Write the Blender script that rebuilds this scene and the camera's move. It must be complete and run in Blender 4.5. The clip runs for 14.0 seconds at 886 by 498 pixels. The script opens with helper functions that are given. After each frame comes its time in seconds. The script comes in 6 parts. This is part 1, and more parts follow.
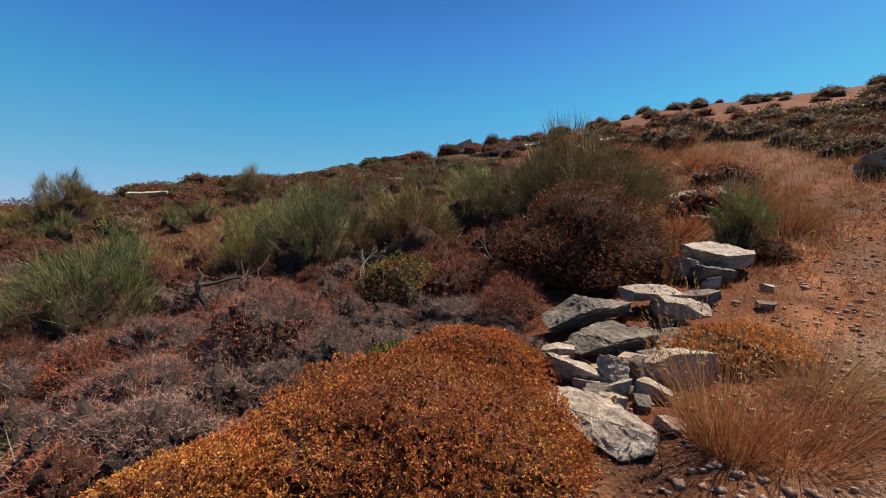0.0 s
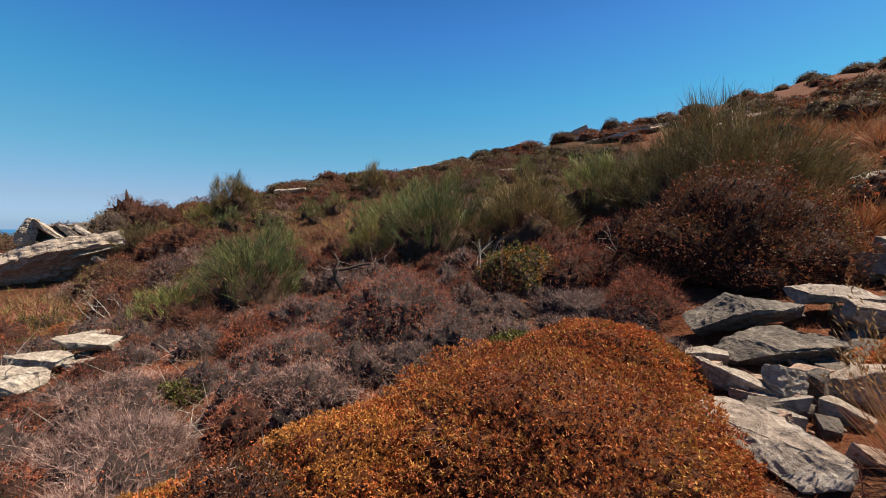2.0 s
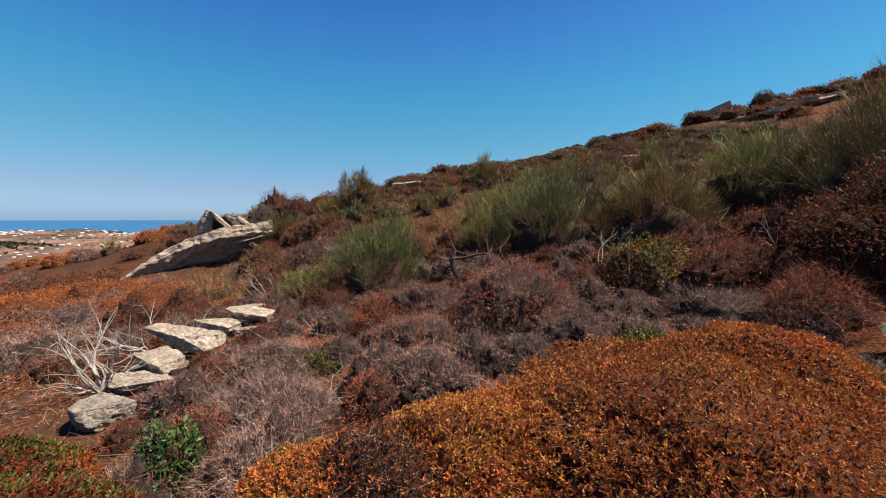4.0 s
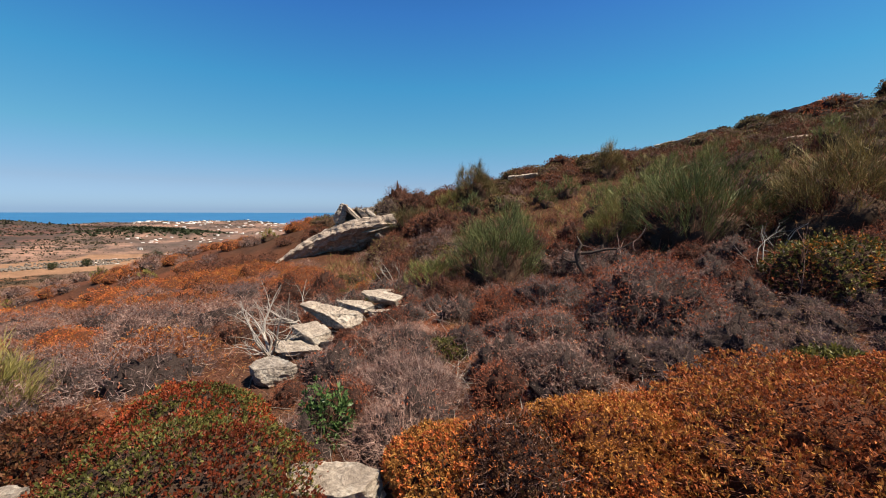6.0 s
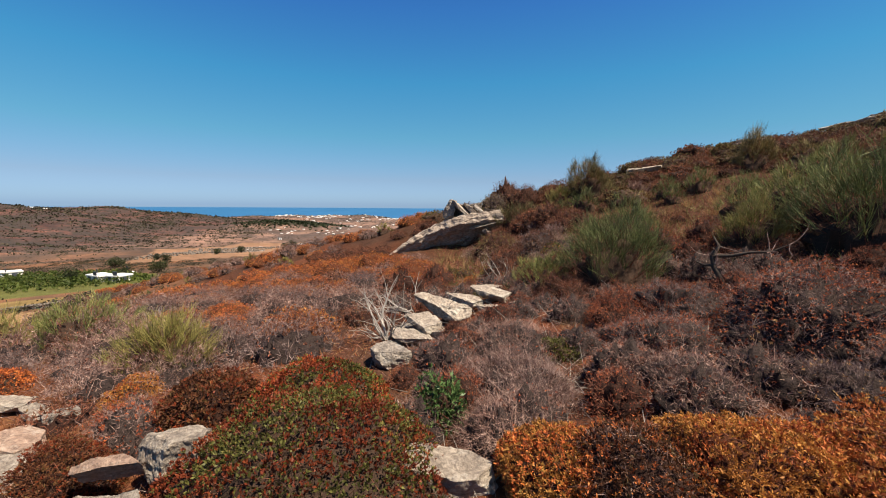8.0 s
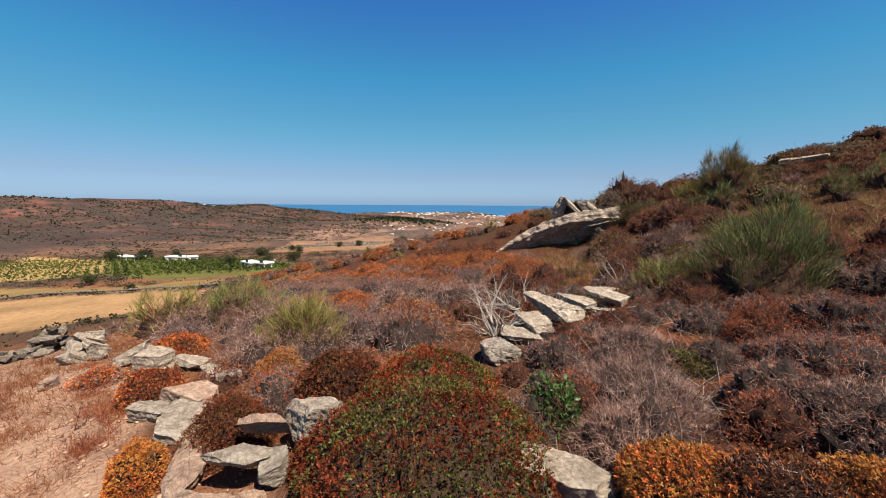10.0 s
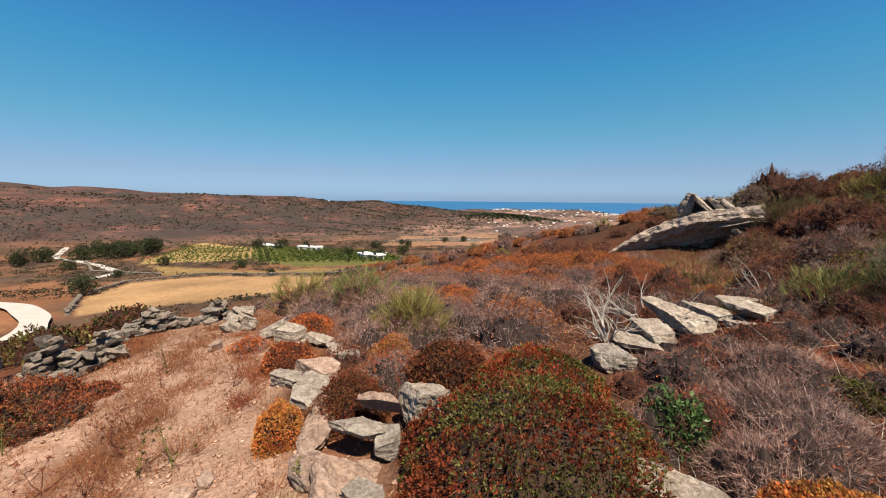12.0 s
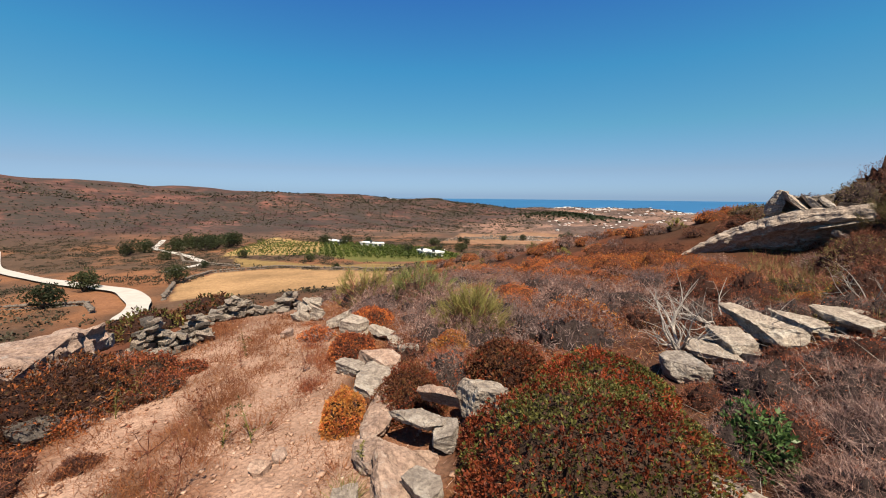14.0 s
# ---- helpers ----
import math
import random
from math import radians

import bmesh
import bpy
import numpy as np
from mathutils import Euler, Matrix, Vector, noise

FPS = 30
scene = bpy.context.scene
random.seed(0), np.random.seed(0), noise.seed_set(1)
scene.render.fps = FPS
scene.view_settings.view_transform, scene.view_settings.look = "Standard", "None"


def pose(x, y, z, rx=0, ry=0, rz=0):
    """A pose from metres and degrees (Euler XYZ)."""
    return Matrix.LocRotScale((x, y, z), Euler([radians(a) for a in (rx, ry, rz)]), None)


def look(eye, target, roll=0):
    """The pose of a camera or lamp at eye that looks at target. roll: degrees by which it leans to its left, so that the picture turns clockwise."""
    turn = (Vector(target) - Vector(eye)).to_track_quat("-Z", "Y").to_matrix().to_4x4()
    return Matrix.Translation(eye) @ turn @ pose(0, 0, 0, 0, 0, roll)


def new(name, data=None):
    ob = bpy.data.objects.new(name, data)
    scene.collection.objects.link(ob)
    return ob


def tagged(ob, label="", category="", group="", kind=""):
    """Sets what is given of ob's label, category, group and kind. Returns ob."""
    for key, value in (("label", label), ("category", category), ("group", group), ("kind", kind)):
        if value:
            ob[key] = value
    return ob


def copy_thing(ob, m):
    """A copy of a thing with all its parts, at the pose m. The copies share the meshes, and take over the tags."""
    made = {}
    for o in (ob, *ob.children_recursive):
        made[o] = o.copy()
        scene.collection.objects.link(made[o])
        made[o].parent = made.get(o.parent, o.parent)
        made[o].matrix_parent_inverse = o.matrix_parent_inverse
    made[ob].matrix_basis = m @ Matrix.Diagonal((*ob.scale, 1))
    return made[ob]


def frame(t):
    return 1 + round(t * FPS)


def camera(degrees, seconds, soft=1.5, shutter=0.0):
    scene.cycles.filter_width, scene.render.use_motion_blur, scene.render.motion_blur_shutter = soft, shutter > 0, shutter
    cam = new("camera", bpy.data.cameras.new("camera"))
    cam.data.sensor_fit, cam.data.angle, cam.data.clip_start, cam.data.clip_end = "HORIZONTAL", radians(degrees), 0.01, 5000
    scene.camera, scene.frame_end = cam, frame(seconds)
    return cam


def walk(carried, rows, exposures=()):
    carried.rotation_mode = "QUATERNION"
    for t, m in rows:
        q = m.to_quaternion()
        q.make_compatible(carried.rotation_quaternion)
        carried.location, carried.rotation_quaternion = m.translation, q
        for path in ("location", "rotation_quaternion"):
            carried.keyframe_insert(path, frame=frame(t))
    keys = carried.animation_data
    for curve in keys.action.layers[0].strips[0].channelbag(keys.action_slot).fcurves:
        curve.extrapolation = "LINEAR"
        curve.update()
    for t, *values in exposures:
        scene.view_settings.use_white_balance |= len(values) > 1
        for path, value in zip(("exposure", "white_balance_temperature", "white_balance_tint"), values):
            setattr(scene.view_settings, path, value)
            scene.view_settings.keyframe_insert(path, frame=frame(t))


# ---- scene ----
cam = camera(95.9, 14.0, soft=1.0)
# seconds, x, y, z, yaw, pitch, roll: a slow turn to the left on the spot, with the camera held out at arm's length
ROWS = [
    (0, -0.050, 0.041, 1.741, 0.49, -2.25, 0.10),
    (0.5, -0.084, 0.041, 1.735, 4.11, -2.47, 0.09),
    (1, -0.126, 0.045, 1.728, 8.09, -2.86, 0.07),
    (1.5, -0.178, 0.054, 1.714, 11.66, -3.08, 0.14),
    (2, -0.222, 0.057, 1.700, 15.70, -3.33, 0.14),
    (2.5, -0.244, 0.054, 1.692, 19.51, -3.58, 0.15),
    (3, -0.283, 0.057, 1.682, 23.53, -3.90, 0.21),
    (5.5, -0.469, -0.057, 1.657, 42.36, -5.28, 0.29),
    (6, -0.495, -0.087, 1.653, 46.72, -5.54, 0.34),
    (6.5, -0.499, -0.098, 1.657, 50.47, -5.77, 0.36),
    (7, -0.506, -0.121, 1.658, 54.43, -5.95, 0.40),
    (7.5, -0.520, -0.146, 1.658, 57.97, -6.10, 0.45),
    (8, -0.532, -0.170, 1.655, 61.68, -6.24, 0.48),
    (10.5, -0.551, -0.280, 1.647, 80.42, -6.84, 0.36),
    (11, -0.559, -0.294, 1.642, 84.08, -6.98, 0.40),
    (11.5, -0.556, -0.298, 1.640, 87.58, -7.12, 0.46),
    (12, -0.530, -0.320, 1.645, 91.55, -7.27, 0.47),
    (12.5, -0.517, -0.336, 1.646, 95.24, -7.36, 0.43),
    (13, -0.512, -0.340, 1.644, 98.36, -7.44, 0.39),
    (13.5, -0.510, -0.337, 1.645, 99.38, -7.55, 0.43),
    (14, -0.503, -0.340, 1.643, 99.94, -7.64, 0.45),
]
walk(cam, [(t, pose(x, y, z, 90 + pitch, 0, yaw) @ pose(0, 0, 0, 0, 0, roll)) for t, x, y, z, yaw, pitch, roll in ROWS],
     [(0, 1.09), (6.5, 1.01), (14, 0.91)])

# ---- sun and sky ----
SUN_AZ, SUN_EL = -62.0, 60.0  # degrees to the left of +y, degrees above the horizon
world = bpy.data.worlds.new("sky")
scene.world = world
world.use_nodes = True
wn = world.node_tree
sky = wn.nodes.new("ShaderNodeTexSky")
sky.sky_type, sky.sun_disc = "NISHITA", False
sky.sun_elevation, sky.sun_rotation = radians(SUN_EL), radians(-SUN_AZ)
sky.altitude, sky.air_density, sky.dust_density, sky.ozone_density = 0, 0.5, 0.9, 1.6
wn.nodes["Background"].inputs["Strength"].default_value = 0.25
# a clear southern sky: deep blue, with an even brightness from the horizon to the top
lum = wn.nodes.new("ShaderNodeRGBToBW")
even = wn.nodes.new("ShaderNodeMath")
even.operation, even.inputs[1].default_value = "POWER", -0.4
level = wn.nodes.new("ShaderNodeVectorMath")
level.operation = "SCALE"
tint = wn.nodes.new("ShaderNodeMix")
tint.data_type, tint.blend_type = "RGBA", "MULTIPLY"
tint.inputs[0].default_value, tint.inputs[7].default_value = 1.0, (0.36, 0.75, 1.0, 1)
wn.links.new(sky.outputs[0], lum.inputs[0])
wn.links.new(lum.outputs[0], even.inputs[0])
wn.links.new(sky.outputs[0], level.inputs[0])
wn.links.new(even.outputs[0], level.inputs["Scale"])
wn.links.new(level.outputs[0], tint.inputs[6])
# pale haze at the horizon, turquoise above it, deep blue higher up
up = wn.nodes.new("ShaderNodeSeparateXYZ")
wn.links.new(wn.nodes.new("ShaderNodeTexCoord").outputs["Generated"], up.inputs[0])
haze = wn.nodes.new("ShaderNodeValToRGB")
for p in (0.06, 0.16, 0.28, 0.38, 0.6):
    haze.color_ramp.elements.new(p)
for el, (p, c) in zip(haze.color_ramp.elements, [(0.0, (1.1, 0.66, 0.615)), (0.06, (1.08, 0.56, 0.435)), (0.16, (0.685, 0.63, 0.43)), (0.28, (0.41, 0.62, 0.48)), (0.42, (0.33, 0.45, 0.5)), (0.6, (0.15, 0.24, 0.33)), (1.0, (0.1, 0.16, 0.25))]):
    el.position, el.color = p, (*c, 1)
wn.links.new(up.outputs[2], haze.inputs[0])
clear = wn.nodes.new("ShaderNodeMix")
clear.data_type, clear.blend_type, clear.inputs[0].default_value = "RGBA", "MULTIPLY", 1.0
wn.links.new(tint.outputs[2], clear.inputs[6])
wn.links.new(haze.outputs[0], clear.inputs[7])
wn.links.new(clear.outputs[2], wn.nodes["Background"].inputs[0])
sun = new("sun", bpy.data.lights.new("sun", "SUN"))
sun.data.energy, sun.data.angle, sun.data.color = 5.0, radians(0.53), (1.0, 0.86, 0.68)
a, e = radians(SUN_AZ), radians(SUN_EL)
sun.matrix_world = look((-40 * math.sin(a) * math.cos(e), 40 * math.cos(a) * math.cos(e), 40 * math.sin(e)), (0, 0, 0))


# ---- materials ----
def node(tree, kind, **values):
    n = tree.nodes.new(kind)
    for key, value in values.items():
        n.inputs[key.replace("_", " ")].default_value = value
    return n


def ramp_of(tree, fac, stops):
    n = tree.nodes.new("ShaderNodeValToRGB")
    while len(n.color_ramp.elements) < len(stops):
        n.color_ramp.elements.new(0.5)
    for el, (p, c) in zip(n.color_ramp.elements, stops):
        el.position, el.color = p, (*c, 1)
    tree.links.new(fac, n.inputs[0])
    return n.outputs[0]


def mix(tree, kind, fac, a, b):
    n = tree.nodes.new("ShaderNodeMix")
    n.data_type, n.blend_type = "RGBA", kind
    for sock, v in ((n.inputs[0], fac), (n.inputs[6], a), (n.inputs[7], b)):
        if isinstance(v, (int, float)):
            sock.default_value = v
        elif isinstance(v, tuple):
            sock.default_value = (*v, 1)
        else:
            tree.links.new(v, sock)
    return n.outputs[2]


def start(name):
    m = bpy.data.materials.new(name)
    m.use_nodes = True
    t = m.node_tree
    return m, t, t.nodes["Principled BSDF"]


def stone(name, light, mid, dark, lichen, scale=1.0):
    """Foliated schist: pale weathered faces, darker bands, lichen spots."""
    m, t, p = start(name)
    co = t.nodes.new("ShaderNodeTexCoord").outputs["Object"]
    mp = node(t, "ShaderNodeMapping")
    mp.inputs["Scale"].default_value = (1.4, 1.4, 4.5)
    t.links.new(co, mp.inputs[0])
    bands = node(t, "ShaderNodeTexNoise", Scale=2.2 * scale, Detail=10.0, Roughness=0.72, Distortion=1.6)
    t.links.new(mp.outputs[0], bands.inputs["Vector"])
    grain = node(t, "ShaderNodeTexNoise", Scale=26 * scale, Detail=8.0, Roughness=0.7)
    t.links.new(co, grain.inputs["Vector"])
    spots = node(t, "ShaderNodeTexNoise", Scale=5 * scale, Detail=8.0, Roughness=0.8)
    t.links.new(co, spots.inputs["Vector"])
    base = ramp_of(t, bands.outputs[0], [(0.28, dark), (0.45, mid), (0.56, light), (0.75, light)])
    base = mix(t, "MULTIPLY", 0.9, base, ramp_of(t, grain.outputs[0], [(0.32, (0.45, 0.42, 0.4)), (0.58, (1.1, 1.08, 1.05))]))
    base = mix(t, "MIX", ramp_of(t, spots.outputs[0], [(0.54, (0, 0, 0)), (0.64, (0.75, 0.75, 0.75))]), base, lichen)
    rnd = t.nodes.new("ShaderNodeObjectInfo").outputs["Random"]
    base = mix(t, "MULTIPLY", 1.0, base, ramp_of(t, rnd, [(0.0, (0.78, 0.78, 0.8)), (1.0, (1.08, 1.04, 1.0))]))
    t.links.new(base, p.inputs["Base Color"])
    p.inputs["Roughness"].default_value = 0.85
    p.inputs["Specular IOR Level"].default_value = 0.25
    b1 = node(t, "ShaderNodeBump", Strength=0.95, Distance=0.06)
    t.links.new(bands.outputs[0], b1.inputs["Height"])
    b2 = node(t, "ShaderNodeBump", Strength=0.8, Distance=0.02)
    t.links.new(grain.outputs[0], b2.inputs["Height"])
    t.links.new(b1.outputs[0], b2.inputs["Normal"])
    t.links.new(b2.outputs[0], p.inputs["Normal"])
    return m


def leafy(name, stops, rough=0.6, through_light=0.25, patch=2.5, sprig=26.0):
    """Leaves, needles or stems: the colour goes in soft patches over the plant, from sprig to sprig and a little from piece to piece."""
    m, t, p = start(name)
    isl = t.nodes.new("ShaderNodeNewGeometry").outputs["Random Per Island"]
    co = t.nodes.new("ShaderNodeTexCoord").outputs["Object"]
    total = None
    for size, detail, weight, shift in ((patch, 4.0, 1.1, -0.88), (sprig, 2.0, 1.4, 0.0)):
        ns = node(t, "ShaderNodeTexNoise", Scale=size, Detail=detail, Roughness=0.6)
        t.links.new(co, ns.inputs["Vector"])
        mm = node(t, "ShaderNodeMath")
        mm.operation = "MULTIPLY_ADD"
        t.links.new(ns.outputs[0], mm.inputs[0])
        mm.inputs[1].default_value, mm.inputs[2].default_value = weight, shift
        if total is not None:
            t.links.new(total, mm.inputs[2])
        total = mm.outputs[0]
    m2 = node(t, "ShaderNodeMath")
    m2.operation = "MULTIPLY_ADD"
    t.links.new(isl, m2.inputs[0])
    m2.inputs[1].default_value = 0.26
    t.links.new(total, m2.inputs[2])
    col = ramp_of(t, m2.outputs[0], stops)
    rnd = t.nodes.new("ShaderNodeObjectInfo").outputs["Random"]
    col = mix(t, "MULTIPLY", 1.0, col, ramp_of(t, rnd, [(0.0, (0.66, 0.68, 0.72)), (0.5, (1.0, 0.97, 0.94)), (1.0, (1.25, 1.15, 1.06))]))
    t.links.new(col, p.inputs["Base Color"])
    p.inputs["Roughness"].default_value = rough
    p.inputs["Specular IOR Level"].default_value = 0.2
    tl = node(t, "ShaderNodeBsdfTranslucent")
    t.links.new(col, tl.inputs[0])
    mx = node(t, "ShaderNodeMixShader")
    mx.inputs[0].default_value = through_light
    t.links.new(p.outputs[0], mx.inputs[1])
    t.links.new(tl.outputs[0], mx.inputs[2])
    t.links.new(mx.outputs[0], t.nodes["Material Output"].inputs[0])
    return m


def rough_paint(name, a, b, scale=8.0, rough=0.85, bump=0.4, dist=0.01):
    m, t, p = start(name)
    co = t.nodes.new("ShaderNodeTexCoord").outputs["Object"]
    ns = node(t, "ShaderNodeTexNoise", Scale=scale, Detail=8.0, Roughness=0.65)
    t.links.new(co, ns.inputs["Vector"])
    t.links.new(ramp_of(t, ns.outputs[0], [(0.3, a), (0.7, b)]), p.inputs["Base Color"])
    p.inputs["Roughness"].default_value = rough
    p.inputs["Specular IOR Level"].default_value = 0.2
    bp = node(t, "ShaderNodeBump", Strength=bump, Distance=dist)
    t.links.new(ns.outputs[0], bp.inputs["Height"])
    t.links.new(bp.outputs[0], p.inputs["Normal"])
    return m


def earth(name):
    """The ground: its cover colour is stored on the sheet; grain, pebbles and stains come on top."""
    m, t, p = start(name)
    co = t.nodes.new("ShaderNodeTexCoord").outputs["Object"]
    at = t.nodes.new("ShaderNodeVertexColor")
    at.layer_name = "cover"
    fine = node(t, "ShaderNodeTexNoise", Scale=34.0, Detail=8.0, Roughness=0.7)
    mid = node(t, "ShaderNodeTexNoise", Scale=2.2, Detail=8.0, Roughness=0.7)
    far = node(t, "ShaderNodeTexNoise", Scale=0.11, Detail=10.0, Roughness=0.72)
    peb = node(t, "ShaderNodeTexVoronoi", Scale=28.0)
    for n in (fine, mid, far, peb):
        t.links.new(co, n.inputs["Vector"])
    col = mix(t, "MULTIPLY", 0.8, at.outputs[0], ramp_of(t, fine.outputs[0], [(0.3, (0.55, 0.5, 0.48)), (0.65, (1.15, 1.12, 1.1))]))
    col = mix(t, "MULTIPLY", 0.8, col, ramp_of(t, mid.outputs[0], [(0.3, (0.6, 0.55, 0.52)), (0.65, (1.12, 1.1, 1.08))]))
    col = mix(t, "MULTIPLY", 0.85, col, ramp_of(t, far.outputs[0], [(0.35, (0.6, 0.58, 0.56)), (0.62, (1.12, 1.1, 1.08))]))
    col = mix(t, "MULTIPLY", 0.5, col, ramp_of(t, peb.outputs["Color"], [(0.1, (0.7, 0.68, 0.66)), (0.9, (1.2, 1.18, 1.15))]))
    # far slopes: thickets, bare patches and terrace lines
    thick = node(t, "ShaderNodeTexNoise", Scale=0.035, Detail=12.0, Roughness=0.78, Distortion=0.6)
    speck = node(t, "ShaderNodeTexNoise", Scale=0.32, Detail=6.0, Roughness=0.7)
    for n in (thick, speck):
        t.links.new(co, n.inputs["Vector"])
    mp = node(t, "ShaderNodeMapping")
    mp.inputs["Scale"].default_value = (0.012, 0.012, 0.42)
    t.links.new(co, mp.inputs[0])
    steps = node(t, "ShaderNodeTexNoise", Scale=1.0, Detail=5.0, Roughness=0.65)
    t.links.new(mp.outputs[0], steps.inputs["Vector"])
    wild = mix(t, "MULTIPLY", 0.9, col, ramp_of(t, steps.outputs[0], [(0.38, (0.62, 0.6, 0.6)), (0.5, (1.0, 1.0, 1.0)), (0.62, (1.35, 1.22, 1.15))]))
    grown = mix(t, "MULTIPLY", 1.0, ramp_of(t, thick.outputs[0], [(0.45, (0, 0, 0)), (0.52, (1, 1, 1))]), ramp_of(t, speck.outputs[0], [(0.4, (0.5, 0.5, 0.5)), (0.52, (1, 1, 1))]))
    wild = mix(t, "MIX", grown, wild, (0.048, 0.040, 0.034))
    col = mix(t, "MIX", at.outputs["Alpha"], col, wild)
    t.links.new(col, p.inputs["Base Color"])
    p.inputs["Roughness"].default_value = 0.95
    p.inputs["Specular IOR Level"].default_value = 0.1
    b1 = node(t, "ShaderNodeBump", Strength=0.6, Distance=0.03)
    t.links.new(fine.outputs[0], b1.inputs["Height"])
    b2 = node(t, "ShaderNodeBump", Strength=0.5, Distance=0.02)
    t.links.new(peb.outputs["Distance"], b2.inputs["Height"])
    t.links.new(b1.outputs[0], b2.inputs["Normal"])
    t.links.new(b2.outputs[0], p.inputs["Normal"])
    return m


EARTH = earth("earth")
SCHIST = stone("pale_schist", (0.46, 0.415, 0.355), (0.32, 0.28, 0.24), (0.15, 0.13, 0.11), (0.54, 0.51, 0.45))
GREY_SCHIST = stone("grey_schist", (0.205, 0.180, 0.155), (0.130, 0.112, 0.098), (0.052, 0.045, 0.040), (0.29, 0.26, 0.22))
WORN_SCHIST = stone("worn_schist", (0.45, 0.385, 0.33), (0.31, 0.26, 0.22), (0.125, 0.1, 0.085), (0.52, 0.48, 0.42))
PINK_SCHIST = stone("pink_schist", (0.50, 0.375, 0.30), (0.37, 0.265, 0.21), (0.2, 0.14, 0.115), (0.50, 0.44, 0.38))
ORANGE = leafy("rusty_leaf", [(0.05, (0.059, 0.016, 0.008)), (0.3, (0.249, 0.065, 0.026)), (0.52, (0.463, 0.135, 0.043)), (0.72, (0.589, 0.209, 0.058)), (0.92, (0.655, 0.340, 0.100))], patch=2.0)
GOLD = leafy("golden_leaf", [(0.05, (0.070, 0.029, 0.011)), (0.35, (0.308, 0.132, 0.037)), (0.7, (0.504, 0.246, 0.060)), (0.95, (0.552, 0.360, 0.102))], patch=2.0)
RUST = leafy("russet_leaf", [(0.05, (0.044, 0.013, 0.009)), (0.4, (0.240, 0.063, 0.032)), (0.75, (0.469, 0.144, 0.056)), (0.95, (0.572, 0.245, 0.090))], patch=2.5)
HEATH = leafy("brown_leaf", [(0.05, (0.020, 0.008, 0.006)), (0.35, (0.077, 0.030, 0.016)), (0.6, (0.133, 0.055, 0.026)), (0.8, (0.097, 0.076, 0.029)), (0.95, (0.206, 0.100, 0.042))])
GREYTWIG = leafy("grey_twig", [(0.05, (0.041, 0.025, 0.021)), (0.35, (0.142, 0.086, 0.076)), (0.6, (0.283, 0.193, 0.172)), (0.9, (0.528, 0.410, 0.364))], rough=0.8, through_light=0.08)
BROWNTWIG = leafy("brown_twig", [(0.05, (0.033, 0.011, 0.007)), (0.4, (0.140, 0.052, 0.033)), (0.7, (0.281, 0.121, 0.078)), (0.95, (0.433, 0.251, 0.166))], rough=0.8, through_light=0.08)
BROOM = leafy("broom_stem", [(0.05, (0.029, 0.030, 0.013)), (0.35, (0.094, 0.112, 0.038)), (0.6, (0.176, 0.208, 0.069)), (0.8, (0.281, 0.274, 0.109)), (0.95, (0.442, 0.360, 0.187))], through_light=0.15)
OLIVE = leafy("olive_stem", [(0.05, (0.031, 0.022, 0.011)), (0.4, (0.104, 0.087, 0.034)), (0.65, (0.204, 0.171, 0.067)), (0.95, (0.434, 0.308, 0.160))], through_light=0.12)
STRAWGREEN = leafy("yellow_green_stem", [(0.05, (0.079, 0.075, 0.020)), (0.4, (0.179, 0.170, 0.050)), (0.7, (0.288, 0.259, 0.089)), (0.95, (0.418, 0.349, 0.159))], through_light=0.2)
GREEN = leafy("green_leaf", [(0.05, (0.025, 0.047, 0.014)), (0.4, (0.054, 0.104, 0.032)), (0.7, (0.094, 0.162, 0.054)), (0.95, (0.158, 0.216, 0.086))], rough=0.4)
LEAF = leafy("dull_green_leaf", [(0.05, (0.019, 0.019, 0.005)), (0.4, (0.064, 0.066, 0.018)), (0.7, (0.135, 0.138, 0.038)), (0.95, (0.285, 0.235, 0.075))], rough=0.5)
RED = leafy("red_leaf", [(0.05, (0.053, 0.013, 0.007)), (0.4, (0.160, 0.032, 0.014)), (0.75, (0.280, 0.066, 0.024)), (0.95, (0.350, 0.145, 0.045))], rough=0.5)
STRAW = leafy("dry_grass", [(0.05, (0.144, 0.072, 0.032)), (0.4, (0.288, 0.166, 0.072)), (0.7, (0.403, 0.274, 0.137)), (0.95, (0.490, 0.382, 0.216))], through_light=0.3)
REDGRASS = leafy("russet_grass", [(0.05, (0.109, 0.035, 0.016)), (0.4, (0.212, 0.076, 0.033)), (0.7, (0.296, 0.128, 0.055)), (0.95, (0.360, 0.198, 0.094))], through_light=0.3)
DEADWOOD = rough_paint("bleached_wood", (0.187, 0.162, 0.145), (0.476, 0.442, 0.399), 30, 0.8, 0.6)
DARKWOOD = rough_paint("dark_wood", (0.025, 0.019, 0.016), (0.079, 0.061, 0.050), 30, 0.85, 0.6)
# solid plant cores: the shade deep among the twigs is put into their colour
SHADED_TWIGS = rough_paint("shaded_twigs", (0.018, 0.011, 0.008), (0.075, 0.045, 0.030), 60, 0.95, 0.9, 0.02)
